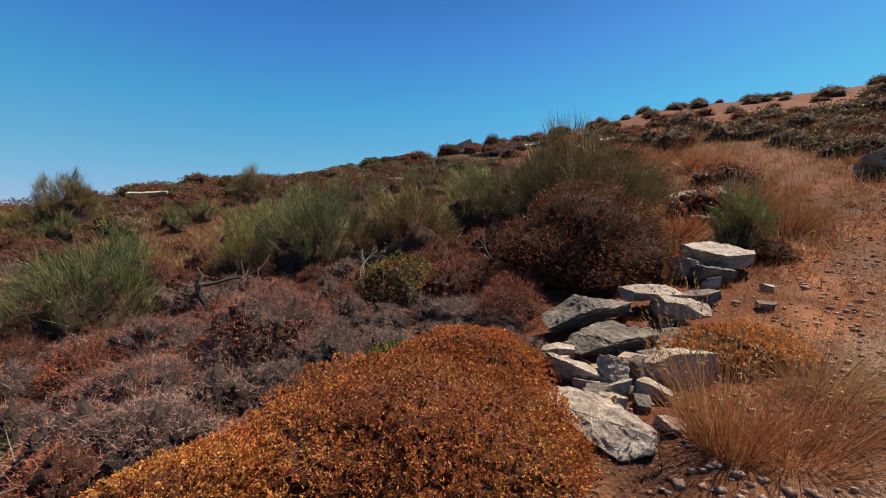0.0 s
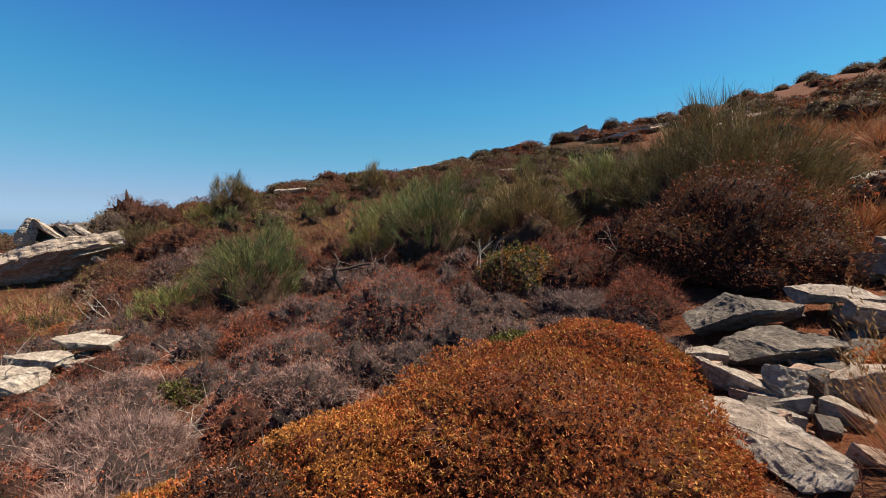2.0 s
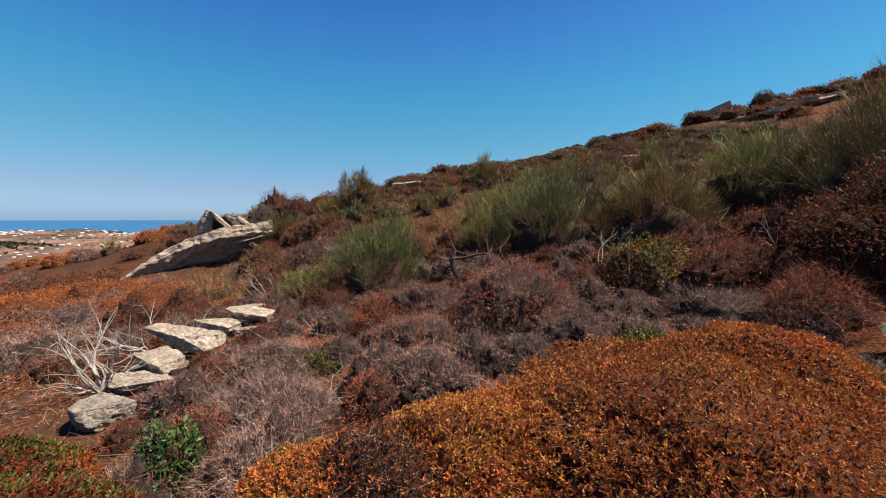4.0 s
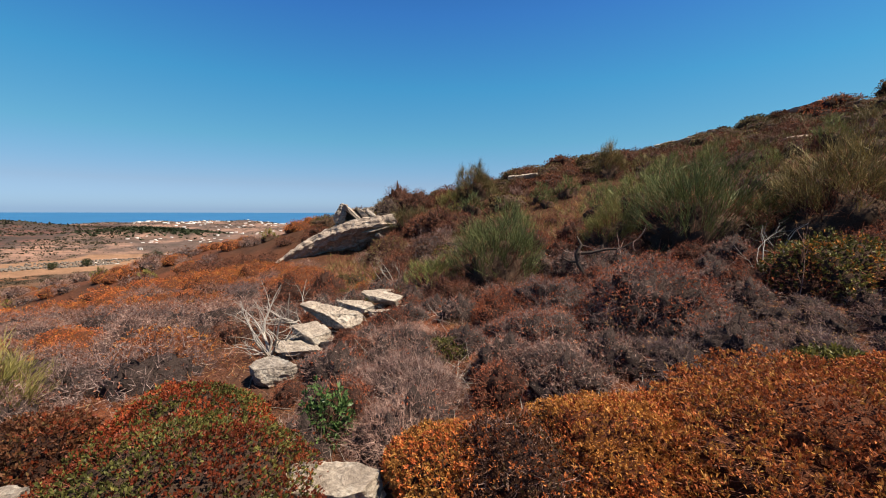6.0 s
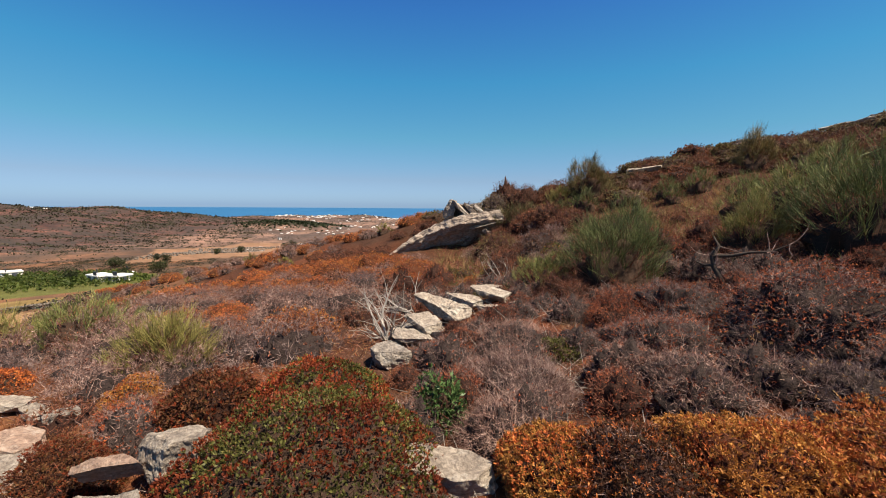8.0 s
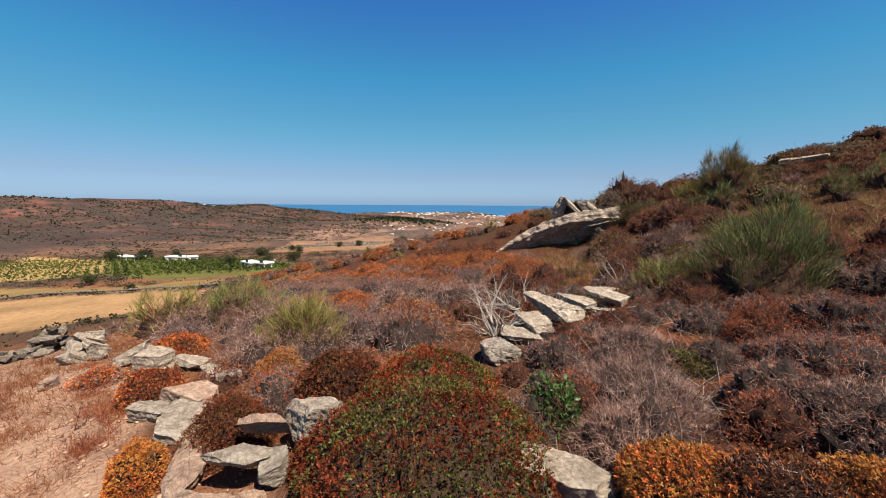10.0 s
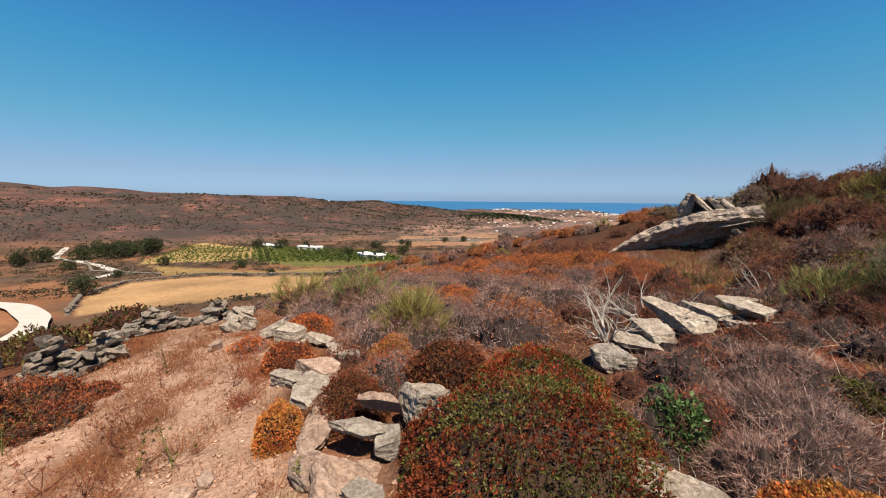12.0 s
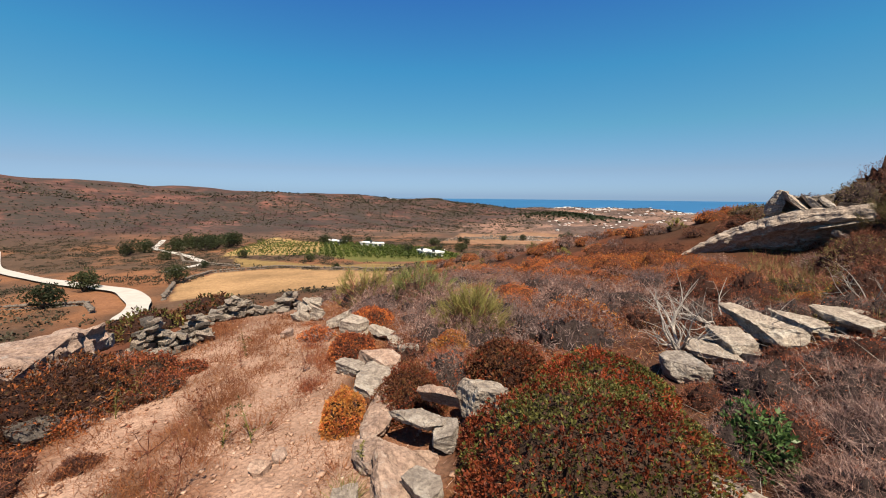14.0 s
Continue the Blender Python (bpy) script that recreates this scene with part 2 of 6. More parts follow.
# darkened versions of the leaf and twig colours, for the inner shade
SHADED_MASS_OF = {ORANGE: rough_paint("shaded_rusty_growth", (0.035, 0.012, 0.007), (0.13, 0.045, 0.019), 45, 0.95, 0.9, 0.02),
           GREYTWIG: rough_paint("shaded_grey_twigs", (0.014, 0.010, 0.009), (0.055, 0.038, 0.034), 45, 0.95, 0.9, 0.02),
           BROWNTWIG: rough_paint("shaded_brown_twigs", (0.014, 0.007, 0.005), (0.055, 0.025, 0.018), 45, 0.95, 0.9, 0.02),
           HEATH: rough_paint("shaded_heath_growth", (0.010, 0.005, 0.004), (0.045, 0.020, 0.013), 45, 0.95, 0.9, 0.02)}
WHITEWASH = rough_paint("whitewash", (0.612, 0.603, 0.586), (0.714, 0.705, 0.689), 0.8, 0.8, 0.1)
SHUTTER = rough_paint("dark_opening", (0.030, 0.035, 0.045), (0.070, 0.080, 0.100), 3, 0.5, 0.1)
CHALK = rough_paint("white_gravel", (0.377, 0.344, 0.303), (0.492, 0.467, 0.426), 0.9, 0.9, 0.4, 0.05)
PINE = leafy("dark_crown", [(0.05, (0.016, 0.022, 0.010)), (0.5, (0.038, 0.050, 0.020)), (0.95, (0.075, 0.085, 0.036))])
VINE = leafy("vine_leaf", [(0.05, (0.032, 0.046, 0.008)), (0.5, (0.065, 0.092, 0.016)), (0.95, (0.119, 0.140, 0.032))], patch=0.3)
FARSCRUB = leafy("far_scrub", [(0.05, (0.022, 0.022, 0.014)), (0.4, (0.042, 0.040, 0.024)), (0.7, (0.066, 0.058, 0.036)), (0.95, (0.11, 0.085, 0.055))], patch=0.05)
SEA, _t, _p = start("sea")
_n = node(_t, "ShaderNodeTexNoise", Scale=0.004, Detail=6.0)
_t.links.new(_t.nodes.new("ShaderNodeTexCoord").outputs["Object"], _n.inputs["Vector"])
_t.links.new(ramp_of(_t, _n.outputs[0], [(0.3, (0.018, 0.098, 0.225)), (0.7, (0.028, 0.125, 0.27))]), _p.inputs["Base Color"])
_p.inputs["Roughness"].default_value = 0.45
_p.inputs["Specular IOR Level"].default_value = 0.3



# ---- the lie of the land ----
def softplus(a, k=1.0):
    return k * np.logaddexp(0.0, np.asarray(a, float) / k)


def ripple(x, y, size, seed=0):
    """Smooth wavy unevenness between about -1 and 1, with waves of about that size."""
    rng = np.random.RandomState(seed)
    out = 0.0
    for i in range(7):
        a, p = rng.uniform(0, 2 * np.pi), rng.uniform(0, 2 * np.pi)
        f = 2 * np.pi / (size * rng.uniform(0.6, 1.7))
        out = out + np.sin(f * (np.cos(a) * x + np.sin(a) * y) + p + 0.8 * np.sin(0.6 * f * (np.sin(a) * x - np.cos(a) * y) + 2 * p))
    return out / 3.2


def segment(x, y, ax, ay, bx, by):
    """Distance to a segment and how far along it, 0 to 1."""
    dx, dy = bx - ax, by - ay
    u = np.clip(((x - ax) * dx + (y - ay) * dy) / (dx * dx + dy * dy), 0, 1)
    return np.hypot(x - ax - u * dx, y - ay - u * dy), u


TRAIL = [(-60, -36), (-9.0, -5.7), (-5.0, -3.3), (-2.5, -1.75), (0.3, -0.6), (2.6, 1.6), (5.6, 4.6), (8.6, 8.6), (13, 17), (22, 34)]

RUT = [(-1.0, -2.9), (-3.2, -4.0), (-5.4, -4.7), (-7.4, -5.2)]


def trail_distance(x, y):
    best = 1e9
    for (ax, ay), (bx, by) in zip(TRAIL, TRAIL[1:]):
        best = np.minimum(best, segment(x, y, ax, ay, bx, by)[0])
    for (ax, ay), (bx, by) in zip(RUT, RUT[1:]):
        best = np.minimum(best, segment(x, y, ax, ay, bx, by)[0] + 0.35)
    return best


def land(x, y):
    """Height of the ground."""
    x, y = np.asarray(x, float), np.asarray(y, float)
    r = np.hypot(x, y)
    slope = 0.09 * x + 0.26 * y - 0.8 + 0.06 * softplus(x - 6.0, 1.5) + 0.01 * softplus(y - 10, 2.0)
    slope = slope - 0.31 * softplus(np.maximum(y - 0.9 * x - 33, r - 75), 2.0)
    slope = slope + np.exp(-((y - 0.9 * x - 32) / 7.5) ** 2) * (0.55 + 0.55 / (1 + np.exp((x + 11) / 2)))  # the crest
    bench = 0.075 * x + 0.065 * y - 0.06 * softplus(-x - 14, 3) - 0.25 * softplus(-x - 50, 6)
    bench = bench - 0.38 * softplus(0.5 * x - 0.87 * y - 3.0, 0.8)
    bench = bench - 0.32 * softplus(-0.87 * x - 0.5 * y - 13.5, 1.2) * np.clip((2 - y) / 8, 0, 1)
    near = np.logaddexp(slope / 0.35, bench / 0.35) * 0.35 - 0.05
    near = near + 0.05 * ripple(x, y, 2.3, 3) * np.clip(trail_distance(x, y) - 0.4, 0, 1) + 0.12 * ripple(x, y, 9, 4) * np.clip((r - 6) / 10, 0, 1)
    # a hollow under the overhanging outcrop
    u, v = (x + 18.1) * 0.486 + (y - 6.45) * 0.874, (y - 6.45) * 0.486 - (x + 18.1) * 0.874
    near = near - 1.2 * np.exp(-((u - 4.4) / 2.3) ** 2) * np.exp(-np.where(v < 0, (v / 4.0) ** 2, (v / 2.5) ** 2)) - 0.3 * np.exp(-((u - 0.5) / 2) ** 2 - (v / 2.5) ** 2)
    floor_z = -7 - 0.075 * np.clip(r - 30, 0, 280) - 0.0065 * np.clip(r - 310, 0, 1600)
    floor_z = floor_z + np.clip((r - 60) / 200, 0, 1) * (1.2 * ripple(x, y, 120, 5) + 0.5 * ripple(x, y, 45, 6))
    floor_z = floor_z + np.clip((r - 450) / 400, 0, 1) * (2.0 * np.maximum(ripple(x, y, 420, 7), -0.4) + 1.2 * ripple(x, y, 160, 17))
    z = np.logaddexp(near / 1.2, floor_z / 1.2) * 1.2
    # the long hill across the valley
    d, u = segment(x, y, -820, -150, 60, -430)
    crest = 20 + 30 * u + 3.2 * ripple(x, y, 170, 8) - 26 * np.clip(0.12 - u, 0, 1) / 0.12
    z = z + np.clip((r - 90) / 80, 0, 1) * crest * np.exp(-((d / (135 + 35 * (1 - u))) ** 2) * 0.9)
    # a dark wooded knoll and a low ridge towards the sea
    for kx, ky, kr, kh in ((-505, 52, 40, 6), (-515, 85, 45, 3), (-660, -20, 90, 5), (-700, 190, 120, 3), (-900, 40, 90, 5), (-860, 330, 120, 1), (-1120, 220, 110, 3), (-1140, 340, 110, 3)):
        z = z + kh * np.exp(-(((x - kx) / kr) ** 2 + ((y - ky) / (kr * 1.4)) ** 2))
    bearing = np.degrees(np.arctan2(-x, y))
    coast = np.interp(bearing, [40, 61, 64, 67, 70, 73, 80, 88, 94], [660, 700, 760, 860, 1080, 1240, 1240, 1150, 1100]) + 50 * ripple(x, y, 420, 9)
    return z - 20 * np.clip((r - coast) / 250, 0, 1)


# ---- mesh tools ----
def mesh_of(name, verts, faces, material, smooth=False):
    """A mesh from an array of places and an array of triangles or quads."""
    verts, faces = np.asarray(verts, np.float32), np.asarray(faces, np.int32)
    me = bpy.data.meshes.new(name)
    me.vertices.add(len(verts))
    me.vertices.foreach_set("co", verts.ravel())
    k = faces.shape[1]
    me.loops.add(faces.size)
    me.loops.foreach_set("vertex_index", faces.ravel())
    me.polygons.add(len(faces))
    me.polygons.foreach_set("loop_start", np.arange(0, faces.size, k, dtype=np.int32))
    me.polygons.foreach_set("loop_total", np.full(len(faces), k, np.int32))
    if smooth:
        me.polygons.foreach_set("use_smooth", np.ones(len(faces), bool))
    me.update(calc_edges=True)
    me.materials.append(material)
    return me


def part(name, me, parent, label=""):
    ob = new(name, me)
    ob.parent = parent
    many = name.endswith(("_spray", "_haze", "foliage", "stem_frame", "woody_frame"))
    return tagged(ob, label, kind="stuff" if many else "")


def thing(name, x, y, label, category, group="", sink=0.0, z=None, rz=0.0):
    ob = new(name)
    ob.matrix_basis = pose(x, y, (float(land(x, y)) if z is None else z) - sink, 0, 0, rz)
    return tagged(ob, label, category, group)


def unit(v):
    return v / np.maximum(np.linalg.norm(v, axis=-1, keepdims=True), 1e-9)


def ripple3(p, size, seed=0):
    rng = np.random.RandomState(seed)
    out = 0.0
    for i in range(8):
        k = unit(rng.normal(size=3)) * 2 * np.pi / (size * rng.uniform(0.6, 1.8))
        w = unit(rng.normal(size=3)) * 2 * np.pi / (size * 1.6)
        out = out + np.sin(p @ k + rng.uniform(0, 6.3) + 1.1 * np.sin(p @ w + rng.uniform(0, 6.3)))
    return out / 3.4


def cube_sphere(n):
    """Directions over a sphere, with no seams, and their quads."""
    s = np.tan(np.linspace(-np.pi / 4, np.pi / 4, n + 1))
    u, v = np.meshgrid(s, s, indexing="ij")
    one = np.ones_like(u)
    sides = [(u, v, one), (v, u, -one), (one, u, v), (-one, v, u), (v, one, u), (u, -one, v)]
    pts = np.concatenate([np.stack(q, -1).reshape(-1, 3) for q in sides])
    i = np.arange(n)[:, None] * (n + 1) + np.arange(n)[None]
    q = np.stack([i, i + n + 1, i + n + 2, i + 1], -1).reshape(-1, 4)
    quads = np.concatenate([q + k * (n + 1) ** 2 for k in range(6)])
    _, first, back = np.unique(np.round(pts, 5), axis=0, return_index=True, return_inverse=True)
    return unit(pts[first]), back.ravel()[quads]


def rock_mesh(seed, size, material, n=14, flat=0.35, rough=1.5, taper=0.0, under=()):
    """A broken block of layered stone: split faces with worn edges, ledges along its layers and a chipped skin."""
    rng = np.random.RandomState(seed)
    size = np.array(size, float)
    m = size.max()
    bm = bmesh.new()
    bmesh.ops.create_cube(bm, size=2)
    for k in range(-len(under), 8 + n // 4):
        no = rng.normal(size=3) * (1, 1, 0.5 if k % 3 else 1.2)
        if k % 4:
            no[2] = -abs(no[2])
        no = unit(no)
        far = rng.uniform(0.7, 1.04) * (0.95 + 0.25 * abs(no[0] * no[1]))
        if k < 0:
            no, far = unit(np.array(under[k][:3], float)), under[k][3]
        res = bmesh.ops.bisect_plane(bm, geom=bm.verts[:] + bm.edges[:] + bm.faces[:], plane_co=no * far, plane_no=no, clear_outer=True)
        cut = [g for g in res["geom_cut"] if isinstance(g, bmesh.types.BMEdge)]
        if len(cut) > 2:
            bmesh.ops.edgenet_fill(bm, edges=cut)
    for v in bm.verts:
        v.co = Vector((v.co.x * size[0], v.co.y * size[1], v.co.z * size[2] * (1 - taper * v.co.x)))
    bmesh.ops.remove_doubles(bm, verts=bm.verts[:], dist=0.03 * m)
    bmesh.ops.bevel(bm, geom=bm.edges[:], offset=0.035 * size.min(), segments=1, affect="EDGES", clamp_overlap=True)
    bmesh.ops.triangulate(bm, faces=bm.faces[:])
    if n > 8:
        for goal in (0.7, 0.4, 2.4 / n, 2.4 / n):
            long_ones = [e for e in bm.edges if e.calc_length() > goal * m]
            if long_ones:
                bmesh.ops.subdivide_edges(bm, edges=long_ones, cuts=1)
                bmesh.ops.triangulate(bm, faces=[f for f in bm.faces if len(f.verts) > 3])
    bmesh.ops.recalc_face_normals(bm, faces=bm.faces[:])
    bm.normal_update()
    q = np.array([v.co for v in bm.verts])
    nrm = np.array([v.normal for v in bm.verts])
    if n > 8:
        lay = (q[:, 2] + 0.05 * m * ripple3(q, m * 1.2, seed + 5)) / (size[2] * flat * 0.7)
        jut = rng.uniform(-1, 0.5, 64)[np.floor(lay).astype(int) % 64]
        q = q + nrm * (0.03 * m * rough * jut * (1 - np.abs(nrm[:, 2])))[:, None]
        q = q + nrm * (0.018 * m * rough * ripple3(q, m * 0.45, seed + 1) + 0.011 * m * rough * ripple3(q, m * 0.14, seed + 2) + rng.normal(size=len(q)) * 0.003 * m * rough)[:, None]
    for v, c in zip(bm.verts, q):
        v.co = c
    me = bpy.data.meshes.new("rock")
    bm.to_mesh(me)
    bm.free()
    me.materials.append(material)
    return me


def rock(x, y, size, seed, material=None, label="pale weathered schist rock lying on the slope", tilt=(0, 0), rz=0, lift=0.3, n=14, name="rock", z=None, group="", flat=0.35, rough=1.5, under=()):
    """size: half lengths. lift: share of the half height that the middle stands above the ground."""
    ob = new(name, rock_mesh(seed, size, material or SCHIST, n, flat, rough, 0.0, under))
    zz = float(land(x, y)) if z is None else z
    ob.matrix_basis = pose(x, y, zz + lift * size[2], tilt[0], tilt[1], rz)
    return tagged(ob, label, "rock", group)


def blades(base, tip, width, rng, bend=0.15, segs=2):
    """Thin tapering strips from base to tip, bowed a little."""
    n = len(base)
    ax = tip - base
    side = unit(np.cross(ax, rng.normal(size=(n, 3)))) * (np.asarray(width) * np.ones(n))[:, None] / 2
    bow = unit(np.cross(ax, rng.normal(size=(n, 3)))) * np.linalg.norm(ax, axis=1, keepdims=True) * rng.uniform(-bend, bend, (n, 1))
    rows = []
    for i in range(segs + 1):
        u = i / segs
        c = base + ax * u + bow * (4 * u * (1 - u)) * 0.5
        w = side * (1 - 0.85 * u)
        rows += [c - w, c + w]
    v = np.stack(rows, 1)
    k = 2 * (segs + 1)
    q = np.array([[2 * i, 2 * i + 1, 2 * i + 3, 2 * i + 2] for i in range(segs)])
    return v.reshape(-1, 3), (np.arange(n)[:, None, None] * k + q).reshape(-1, 4)


def leaves(base, way, length, width, rng):
    """Pointed leaves, a folded quad each."""
    n = len(base)
    side = unit(np.cross(way, rng.normal(size=(n, 3))))
    up = np.cross(side, way)
    L, W = (np.asarray(length) * np.ones(n))[:, None], (np.asarray(width) * np.ones(n))[:, None]
    mid = base + way * L * 0.5 + up * W * 0.15
    v = np.stack([base, mid + side * W * 0.5, base + way * L, mid - side * W * 0.5], 1)
    return v.reshape(-1, 3), np.arange(4 * n).reshape(-1, 4)


def joined(parts):
    off, vs, fs = 0, [], []
    for v, f in parts:
        vs.append(v)
        fs.append(f + off)
        off += len(v)
    return np.concatenate(vs), np.concatenate(fs)


def knob_centres(seed, count=110):
    return unit(np.random.RandomState(seed + 77).normal(size=(count, 3)))


def dome_radius(d, lumps, seed):
    """How far a lumpy dome reaches: broad swells, and rounded tufts with creases between them."""
    near = np.arccos(np.clip((d @ knob_centres(seed).T).max(1), -1, 1)) / 0.34
    tuft = 0.55 - near ** 2
    return 1 + lumps * (0.9 * ripple3(d, 0.9, seed) + 0.85 * tuft + 0.5 * ripple3(d, 0.13, seed + 2))


def dome_points(n, rng, size, lumps, seed, low=0.0):
    """Places on a lumpy dome, and the way out of it."""
    d = rng.normal(size=(int(n * 2.6), 3))
    d = unit(d)
    d = d[d[:, 2] > -0.05 + low][:n]
    r = dome_radius(d, lumps, seed)
    centres = knob_centres(seed)
    lean = d - centres[(d @ centres.T).argmax(1)]
    return d * r[:, None] * size, unit(unit(d / np.array(size)) + lean * 2.0)


def dome_core(size, lumps, seed, shrink, n=10, ragged=0.05):
    d, q = cube_sphere(n)
    g = np.random.RandomState(seed + 5)
    p = d * (dome_radius(d, lumps, seed) * (1 + ragged * g.normal(size=len(d))))[:, None] * size * np.array(shrink)
    p[:, 2] = np.maximum(p[:, 2], -0.12 * size[2] - 0.05)
    return p, q


def tube(points, radii, sides=5):
    """A tapering round limb along points."""
    pts = np.asarray(points, float)
    ax = unit(np.gradient(pts, axis=0))
    ref = np.array([0.3, 0.9, 0.2])
    s = unit(np.cross(ax, ref))
    t = np.cross(ax, s)
    ang = np.arange(sides) * 2 * np.pi / sides
    v = pts[:, None] + (np.cos(ang)[None, :, None] * s[:, None] + np.sin(ang)[None, :, None] * t[:, None]) * np.asarray(radii)[:, None, None]
    m = len(pts)
    i, j = np.meshgrid(np.arange(m - 1), np.arange(sides), indexing="ij")
    q = np.stack([i * sides + j, i * sides + (j + 1) % sides, (i + 1) * sides + (j + 1) % sides, (i + 1) * sides + j], -1).reshape(-1, 4)
    return v.reshape(-1, 3), q


def limb(rng, start_at, way, length, radius, wander=0.25, rise=0.0, steps=7):
    p, w, out = np.array(start_at, float), unit(np.array(way, float)), []
    for i in range(steps):
        out.append(p.copy())
        w = unit(w + rng.normal(size=3) * wander + (0, 0, rise))
        p = p + w * length / (steps - 1)
    return np.array(out), radius * (1 - 0.85 * np.linspace(0, 1, steps))


def branching(rng, n, length, radius, spread=0.8, twigs=4, finer=3, wander=0.22):
    """A bare branching frame: limbs from the root, twigs from the limbs."""
    out = []
    for i in range(n):
        a = rng.uniform(0, 2 * np.pi)
        w = (np.cos(a) * spread * rng.uniform(0.3, 1.2), np.sin(a) * spread * rng.uniform(0.3, 1.2), 1)
        pts, rad = limb(rng, (rng.normal() * radius, rng.normal() * radius, -0.03), w, length * rng.uniform(0.6, 1.1), radius * rng.uniform(0.6, 1.0), wander)
        out.append(tube(pts, rad, 5))
        for j in range(twigs):
            k = rng.randint(2, len(pts) - 1)
            ww = unit(pts[k] - pts[k - 1]) + rng.normal(size=3) * 0.7
            p2, r2 = limb(rng, pts[k], ww, length * rng.uniform(0.25, 0.5), rad[k] * 0.6, wander * 1.3, steps=5)
            out.append(tube(p2, r2, 4))
            for f in range(finer):
                k2 = rng.randint(1, len(p2) - 1)
                p3, r3 = limb(rng, p2[k2], unit(p2[k2] - p2[k2 - 1]) + rng.normal(size=3) * 0.8, length * rng.uniform(0.1, 0.22), r2[k2] * 0.55, wander * 1.3, steps=4)
                out.append(tube(p3, r3, 3))
    return joined(out)


# ---- kinds of plants ----
def cushion(name, x, y, size, seed, leaf, label, n=4000, leaf_len=0.035, leaf_wid=0.012, per=5, lumps=0.09, twig=None, second=None, share=0.3, group="", core=True, depth=0.2, rz=0.0, sink=0.03, twigs=0.25, fine=10):
    """A dense rounded shrub: rosettes of small leaves over a twig mass in shade-dark colour."""
    rng = np.random.RandomState(seed)
    ob = thing(name, x, y, label, "shrub", group, sink=sink, rz=rz)
    size = np.array(size)
    p, out = dome_points(n, rng, size, lumps, seed)
    p = p * (1 - depth * 0.8 * rng.uniform(0, 1, (len(p), 1)) ** 2.2)
    base = np.repeat(p, per, 0) + rng.normal(size=(len(p) * per, 3)) * leaf_len * 0.12
    way = unit(np.repeat(out, per, 0) * 0.7 + rng.normal(size=(len(base), 3)) * 0.62 + (0, 0, 0.2))
    L = leaf_len * rng.uniform(0.6, 1.3, len(base))
    wide = max(leaf_wid / leaf_len, 0.36)
    if second is None:
        part("foliage", mesh_of("foliage", *leaves(base, way, L, L * wide, rng), leaf), ob)
    else:
        pick = np.repeat(rng.uniform(size=len(p)) < np.clip(share + 0.9 * ripple3(p, 0.6 * size.max(), seed + 9) * share, 0, 1), per)
        for who, mat, nm in ((~pick, leaf, "foliage"), (pick, second, "coloured_foliage")):
            part(nm, mesh_of(nm, *leaves(base[who], way[who], L[who], L[who] * wide, rng), mat), ob)
    k = int(n * twigs)
    tp, to = dome_points(k, rng, size, lumps, seed)
    tip = tp * rng.uniform(0.92, 1.03, (len(tp), 1))
    root = tp * rng.uniform(0.72, 0.85, (len(tp), 1)) + rng.normal(size=tp.shape) * 0.04
    part("stem_frame", mesh_of("stem_frame", *blades(root, tip, max(0.0035, leaf_wid * 0.28), rng, 0.2, 1), twig or BROWNTWIG), ob)
    # solid core whose dark colour stands for the shade between the leaves
    if core:
        part("twig_mass", mesh_of("twig_mass", *dome_core(size, lumps, seed, 0.92 - depth * 0.45, fine + 4), SHADED_MASS_OF.get(leaf, SHADED_TWIGS), fine > 6), ob)
    return ob


def twiggy(name, x, y, size, seed, mat, label, n=2600, length=0.16, width=0.004, leaf=None, leaf_n=0, group="", rz=0.0, lumps=0.22, sink=0.03, core=0.7, leaf_len=0.022, fine=8):
    """A dry, mostly leafless shrub: fine crooked twigs in small fans at the ends of its branches, with a few longer ones."""
    rng = np.random.RandomState(seed)
    ob = thing(name, x, y, label, "shrub", group, sink=sink, rz=rz)
    size, lumps = np.array(size), min(lumps, 0.16)
    p, out = dome_points(int(n * 0.62), rng, size, lumps, seed)
    p = p * (1 - 0.26 * rng.uniform(0, 1, (len(p), 1)) ** 1.5)
    base = np.repeat(p, 4, 0) * 0.93
    way = unit(np.repeat(out, 4, 0) * 0.7 + rng.normal(size=base.shape) * 0.6 + (0, 0, 0.15))
    L = length * 0.56 * rng.uniform(0.5, 1.15, (len(base), 1)) * (1 + 1.4 * (rng.uniform(size=(len(base), 1)) < 0.05))
    part("twig_haze", mesh_of("twig_haze", *blades(base, base + way * L, width * rng.uniform(0.6, 1.3, len(base)), rng, 0.35, 2 if fine > 6 else 1), mat), ob)
    if leaf_n:
        lp, lo = dome_points(max(1, leaf_n // 4), rng, size, lumps, seed)
        lp = np.repeat(lp * (1 - 0.12 * rng.uniform(0, 1, (len(lp), 1))), 4, 0)
        lw = unit(np.repeat(lo, 4, 0) * 0.7 + rng.normal(size=lp.shape) * 0.75)
        LL = leaf_len * rng.uniform(0.6, 1.4, len(lp))
        part("dry_foliage", mesh_of("dry_foliage", *leaves(lp, lw, LL, LL * 0.42, rng), leaf), ob)
    # solid core in place of inner twigs, coloured as if in shade
    if core:
        part("twig_mass", mesh_of("twig_mass", *dome_core(size, lumps, seed, min(0.76, core + 0.05), fine + 4, 0.13), SHADED_MASS_OF.get(mat, SHADED_TWIGS), False), ob)
    return ob


